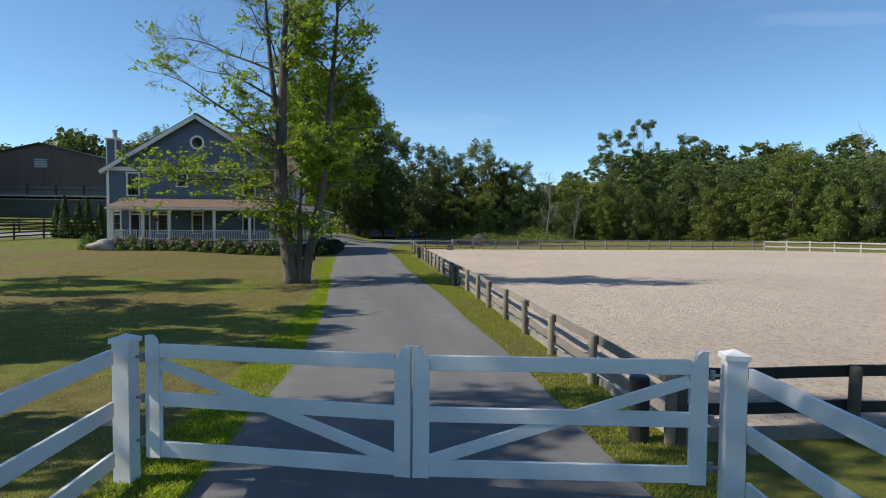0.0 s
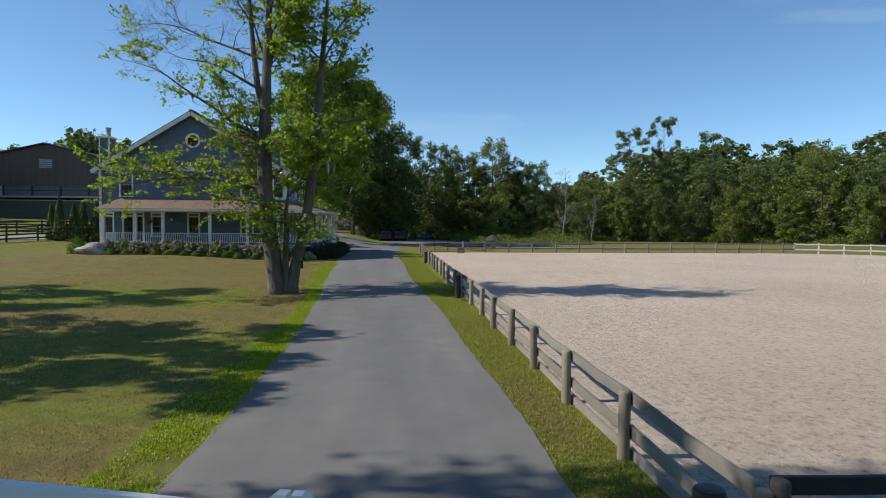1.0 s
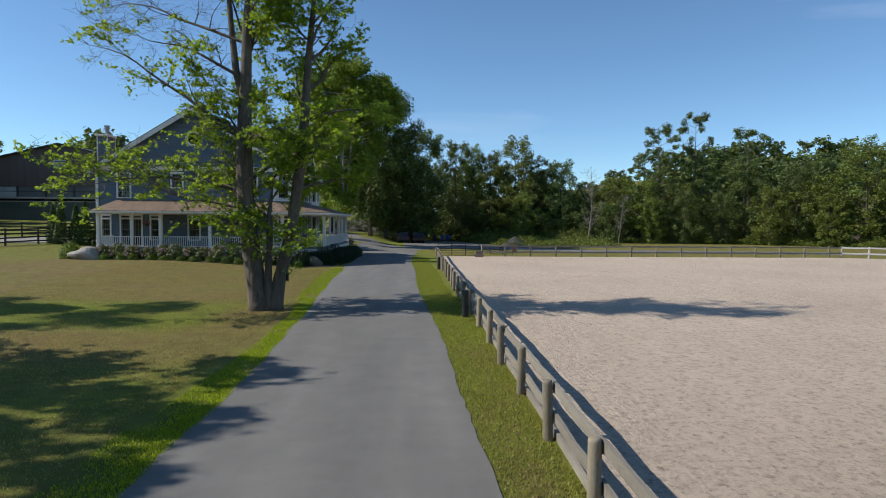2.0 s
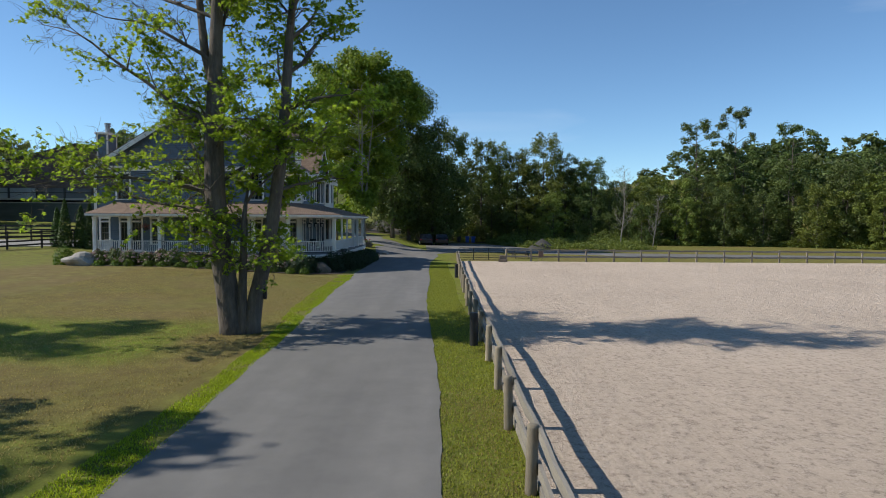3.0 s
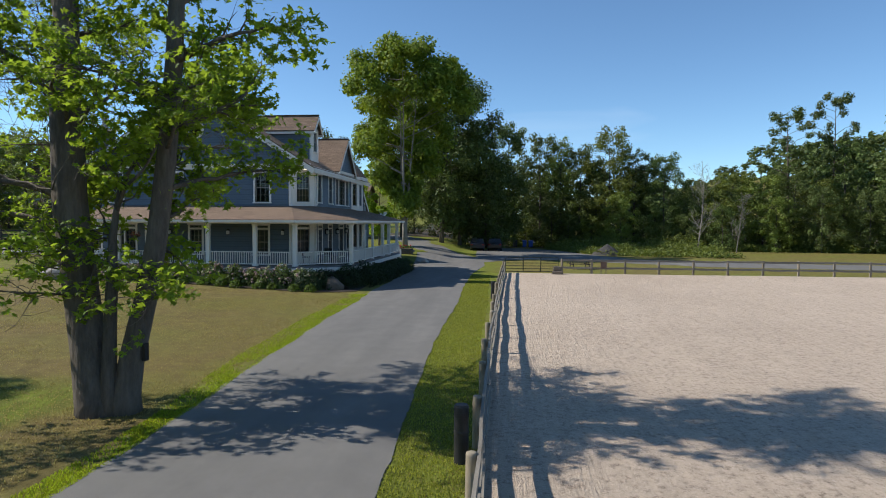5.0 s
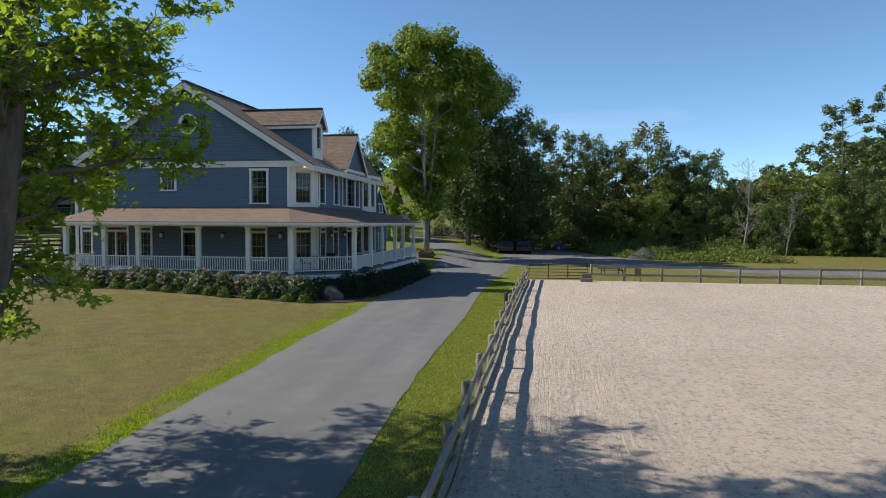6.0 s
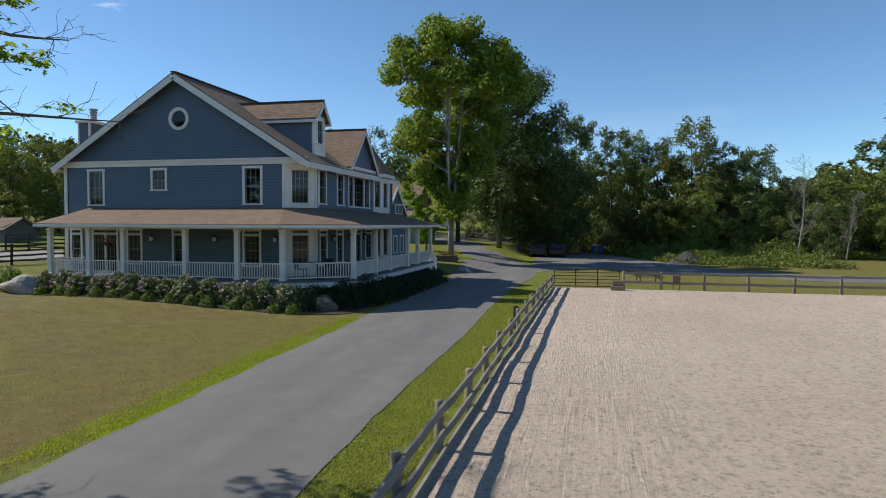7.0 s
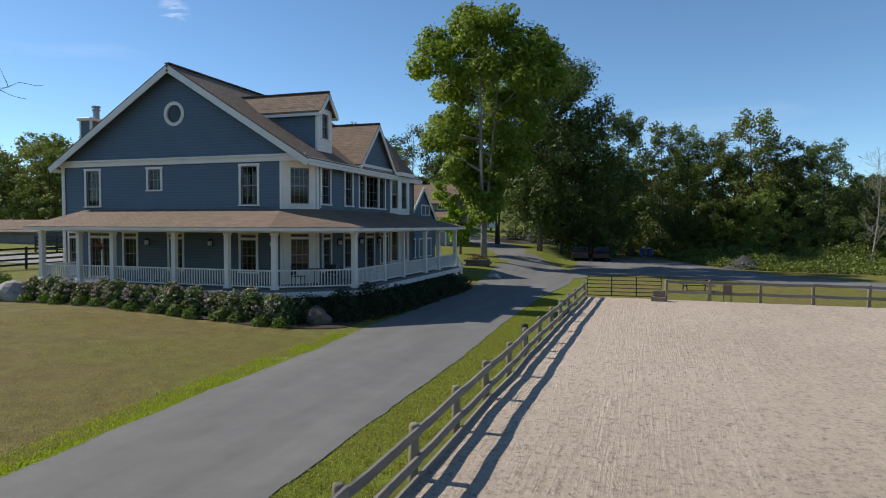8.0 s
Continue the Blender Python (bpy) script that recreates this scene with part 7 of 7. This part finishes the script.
# porch table and chairs
def porch_chair(at, turn):
    t = thing("porch_chair", at, "dark metal porch chair", "chair", "porch chairs", turn)
    bm = bmesh.new()
    box(bm, -0.24, 0.24, -0.24, 0.24, 0.42, 0.46, 0.01)
    part("seat", bm, M_BLACK, t)
    bm = bmesh.new()
    box(bm, -0.24, 0.24, 0.22, 0.25, 0.50, 0.92, 0.01)
    part("backrest", bm, M_BLACK, t)
    for x in (-0.21, 0.21):
        for y in (-0.21, 0.23):
            bm = bmesh.new()
            tube(bm, [(x, y, 0), (x, y, 0.5 if y > 0 else 0.42)], [0.014, 0.014], 8)
            part("leg", bm, M_BLACK, t)


tb = thing("porch_table", (-6.35, 54.2, ZF), "dark round porch table", "table")
bm = bmesh.new()
lathe(bm, [(0.58, 0.73), (0.60, 0.745), (0.60, 0.765), (0.57, 0.775)], sides=28)
part("tabletop", bm, M_BLACK, tb)
bm = bmesh.new()
lathe(bm, [(0.28, 0.0), (0.26, 0.03), (0.05, 0.06), (0.04, 0.70), (0.15, 0.728)], sides=16)
part("pedestal", bm, M_BLACK, tb)
porch_chair((-7.15, 54.1, ZF), 95)
porch_chair((-5.6, 54.75, ZF), -70)
porch_chair((-6.15, 55.15, ZF), 10)
hb = thing("hanging_basket", (-16.9, 52.5, 2.75), "hanging basket with red flowers at the porch eave", "basket")
bm = bmesh.new()
lathe(bm, [(0.05, 0.0), (0.15, 0.08), (0.19, 0.2)], sides=14)
part("bowl", bm, M_BARKDARK, hb)
bm = bmesh.new()
for a in (0, 2.1, 4.2):
    tube(bm, [(0.18 * math.cos(a), 0.18 * math.sin(a), 0.2), (0, 0, 0.9)], [0.006, 0.006], 5)
part("chain", bm, M_HINGE, hb)
pos = frng.normal(size=(220, 3)) * np.array((0.15, 0.15, 0.10)) + np.array((0, 0, 0.26))
fl = tagged(new("flowers", leaf_mesh("flowers", pos, turned(frng, 220), np.full(220, 0.08), surface("red_basket_petals", (0.20, 0.03, 0.02), (0.36, 0.09, 0.05), 9, 40, 0.6, 0.1), OVAL, frng)), "red flowers", kind="stuff")
fl.parent = hb


# white box trailer far up the drive
tl = thing("trailer", (-22.5, 150.0, H(-22.5, 150)), "white box trailer far up the drive", "trailer")
bm = bmesh.new()
box(bm, -1.2, 1.2, -2.6, 2.6, 0.6, 2.9, 0.05)
part("body", bm, M_WHITE, tl)
for s in (-1, 1):
    bm = bmesh.new()
    tube(bm, [(s * 0.9, -0.6, 0.35), (s * 1.15, -0.6, 0.35)], [0.35, 0.35], 14)
    part("wheel", bm, M_BLACK, tl)


# ---- bare pale trees, weeds and grass ----
def bare_tree(at, h, seed, label):
    rng = np.random.default_rng(seed)
    t = thing("bare_tree", (*at, H(*at)), label, "tree", "bare trees")
    bm = bmesh.new()
    pts, rads = limb(rng, (0, 0, -0.1), (0.05, 0.02, 1), h * 0.95, h * 0.010, 9, 0.05, 0.05)
    tube(bm, pts, rads, 8)

    def grow(p, r, level):
        for k in range(2 if level == 0 else 1, len(p)):
            for _ in range((2, 1, 1)[level]):
                d = np.array(p[k]) - np.array(p[k - 1])
                d /= np.linalg.norm(d)
                w = d + rng.normal(size=3) * 0.6
                L = h * (0.30, 0.14, 0.07)[level] * rng.uniform(0.6, 1.2) * (1 - 0.5 * k / len(p))
                q, s = limb(rng, p[k], w, L, max(0.012, r[k] * 0.55), 5, 0.16, 0.1)
                tube(bm, q, [max(0.009, v) for v in s], 4, cap=False)
                if level < 2 and L > 0.5:
                    grow(q, s, level + 1)
    grow(pts, rads, 0)
    part("trunk", bm, M_BARKPALE, t, smooth=True)


bare_tree((29.6, 104.0), 10.5, 21, "pale leafless tree before the wood")
bare_tree((76.5, 88.0), 16.0, 22, "tall pale leafless tree before the wood")
bare_tree((33.8, 102.0), 7.0, 24, "pale forked leafless tree before the wood")
bare_tree((81.0, 84.0), 13.0, 23, "pale leafless tree before the wood")


M_WEED = leaf_mat("weed_leaf", (0.060, 0.088, 0.016), (0.135, 0.165, 0.030), (0.34, 0.39, 0.045), 0.0, 0.28)


def strew(name, pos, normal, size, material, shape, label, category, seed):
    rng = np.random.default_rng(seed)
    ob = new(name, leaf_mesh(name, pos, normal, size, material, shape, rng))
    return tagged(ob, label, category, kind="stuff")


def yard_far(x):
    """The far side of the yard road."""
    pts = [(q[0][0], q[0][1]) for q in side_rows]
    for p, q in zip(pts, pts[1:]):
        if p[0] <= x <= q[0]:
            return p[1] + (q[1] - p[1]) * (x - p[0]) / (q[0] - p[0])
    return 94.5 if x < pts[0][0] else 66.0


wrng = np.random.default_rng(77)
n = 85000
wx = 5 + 85 * wrng.uniform(0, 1, n) ** 1.6
f = wrng.uniform(0, 1, n)
lo = np.array([yard_far(x) + 1.0 for x in wx])
hi = np.array([edge_y(x) for x in wx])
lo = np.maximum(lo, hi - np.where(wx < 30, 22, 5))
wy = lo + (hi - lo) * f
hump = np.array([0.85 + 1.1 * noise.noise(Vector((a * 0.3, b * 0.3, 4))) + 0.5 * noise.noise(Vector((a, b, 9))) for a, b in zip(wx, wy)])
clear = 1 - 0.85 * np.exp(-(((wx - 8.0) / 3.0) ** 2 + ((wy - 112.0) / 4.0) ** 2))
wz = wrng.uniform(0.05, 1.0, n) * np.clip(hump * 1.25, 0.25, 2.6) * (0.45 + 1.05 * f) * clear
keepw = ~((wx > 4.5) & (wx < 10.0) & (wy < 115))
wz += np.array([H(a, b) for a, b in zip(wx, wy)])
wx, wy, wz = wx[keepw], wy[keepw], wz[keepw]
n = len(wx)
strew("weeds", np.stack((wx, wy, wz), 1), turned(wrng, n, 0.2), 0.25 * wrng.uniform(0.6, 1.3, n), M_WEED, SPRAY, "tall light green weeds and brambles before the wood", "weeds", 78)
fl_x, fl_y = list(np.arange(-14, 116, 3.0)), list(np.linspace(0, 1, 14))
vs = [(x, edge_y(x) - 3.5 + 60 * g, H(x, edge_y(x) - 3.5 + 60 * g) + 0.05) for g in fl_y for x in fl_x]
nx = len(fl_x)
me = bpy.data.meshes.new("forest_floor")
me.from_pydata(vs, [], [(j * nx + i, j * nx + i + 1, (j + 1) * nx + i + 1, (j + 1) * nx + i) for j in range(13) for i in range(nx - 1)])
me.materials.append(surface("leaf_litter", (0.03, 0.024, 0.014), (0.085, 0.066, 0.036), 0.8, 12, 0.95, 0.6, 0.05))
tagged(new("forest_floor", me), "dark leaf litter on the floor of the wood", "forest floor", kind="structure")


def grass(name, xs, ys, h, material, label, seed):
    """Upright blades, each leaning its own way."""
    rng = np.random.default_rng(seed)
    n = len(xs)
    az = rng.uniform(0, 2 * math.pi, n)
    lean = rng.normal(size=(n, 2)) * 0.35
    hh = h * rng.uniform(0.5, 1.3, n)
    w = 0.011 * rng.uniform(0.7, 1.5, n)
    z = np.array([H(x, y) for x, y in zip(xs, ys)])
    base = np.stack((xs, ys, z), 1)
    side = np.stack((np.cos(az) * w, np.sin(az) * w, np.zeros(n)), 1)
    tip = base + np.stack((lean[:, 0] * hh, lean[:, 1] * hh, hh), 1)
    v = np.stack((base - side, base + side, tip), 1).reshape(-1, 3)
    me = bpy.data.meshes.new(name)
    me.from_pydata(v.tolist(), [], np.arange(3 * n).reshape(n, 3).tolist())
    me.materials.append(material)
    return tagged(new(name, me), label, "grass", kind="stuff")


M_BLADE = leaf_mat("grass_blade", (0.13, 0.178, 0.012), (0.28, 0.35, 0.025), (0.55, 0.62, 0.03), 0.0, 0.48)
M_BLADEOLIVE = leaf_mat("olive_grass_blade", (0.135, 0.155, 0.022), (0.28, 0.30, 0.05), (0.46, 0.49, 0.05), 0.0, 0.46)
M_BLADEDRY = leaf_mat("dry_grass_blade", (0.16, 0.130, 0.045), (0.30, 0.235, 0.09), (0.48, 0.40, 0.14), 0.0, 0.5)
grng = np.random.default_rng(9)
n = 70000
gy = 5 + 58 * grng.uniform(0, 1, n) ** 1.25
gx = np.array([drive_edges(y)[1] for y in gy]) + 0.0 + grng.uniform(0, 1, n) * 1.45
keep = gx < np.array([fence_x(y) for y in gy]) + 0.06
dryer = grng.uniform(0, 1, n) < np.array([(0.30 + 0.9 * noise.noise(Vector((a * 0.9, b * 0.35, 7)))) * ss(34, 20, b) for a, b in zip(gx, gy)])
grass("grass_verge_dry", gx[keep & dryer], gy[keep & dryer], 0.036, M_BLADEDRY, "dry brown grass in the verge", 13)
keep &= ~dryer
grass("grass_verge", gx[keep], gy[keep], 0.042, M_BLADEOLIVE, "green grass of the verge between drive and fence", 10)
n = 80000
gy = 5 + 45 * grng.uniform(0, 1, n) ** 1.2
gx = np.array([drive_edges(y)[0] for y in gy]) + 0.06 - (1.0 - 0.45 * np.clip((gy - 16) / 8, 0, 1) + 0.4 * np.clip((gy - 29) / 6, 0, 1)) * grng.uniform(0, 1, n) ** 1.7
keep = ((gx + 2.93) ** 2 + (gy - 29.45) ** 2 > 0.5) & (np.array([noise.noise(Vector((a * 1.3, b * 0.9, 3))) for a, b in zip(gx, gy)]) > grng.uniform(-0.55, 0.25, n))
grass("grass_edge", gx[keep], gy[keep], 0.042, M_BLADE, "lush green grass along the drive's edge", 11)
n = 110000
gy = 6 + 43 * grng.uniform(0, 1, n) ** 0.8
gx = -2.2 - 13 * grng.uniform(0, 1, n) ** 1.2
grass("grass_lawn", gx, gy, 0.032, M_BLADEDRY, "short dry grass of the lawn", 12)
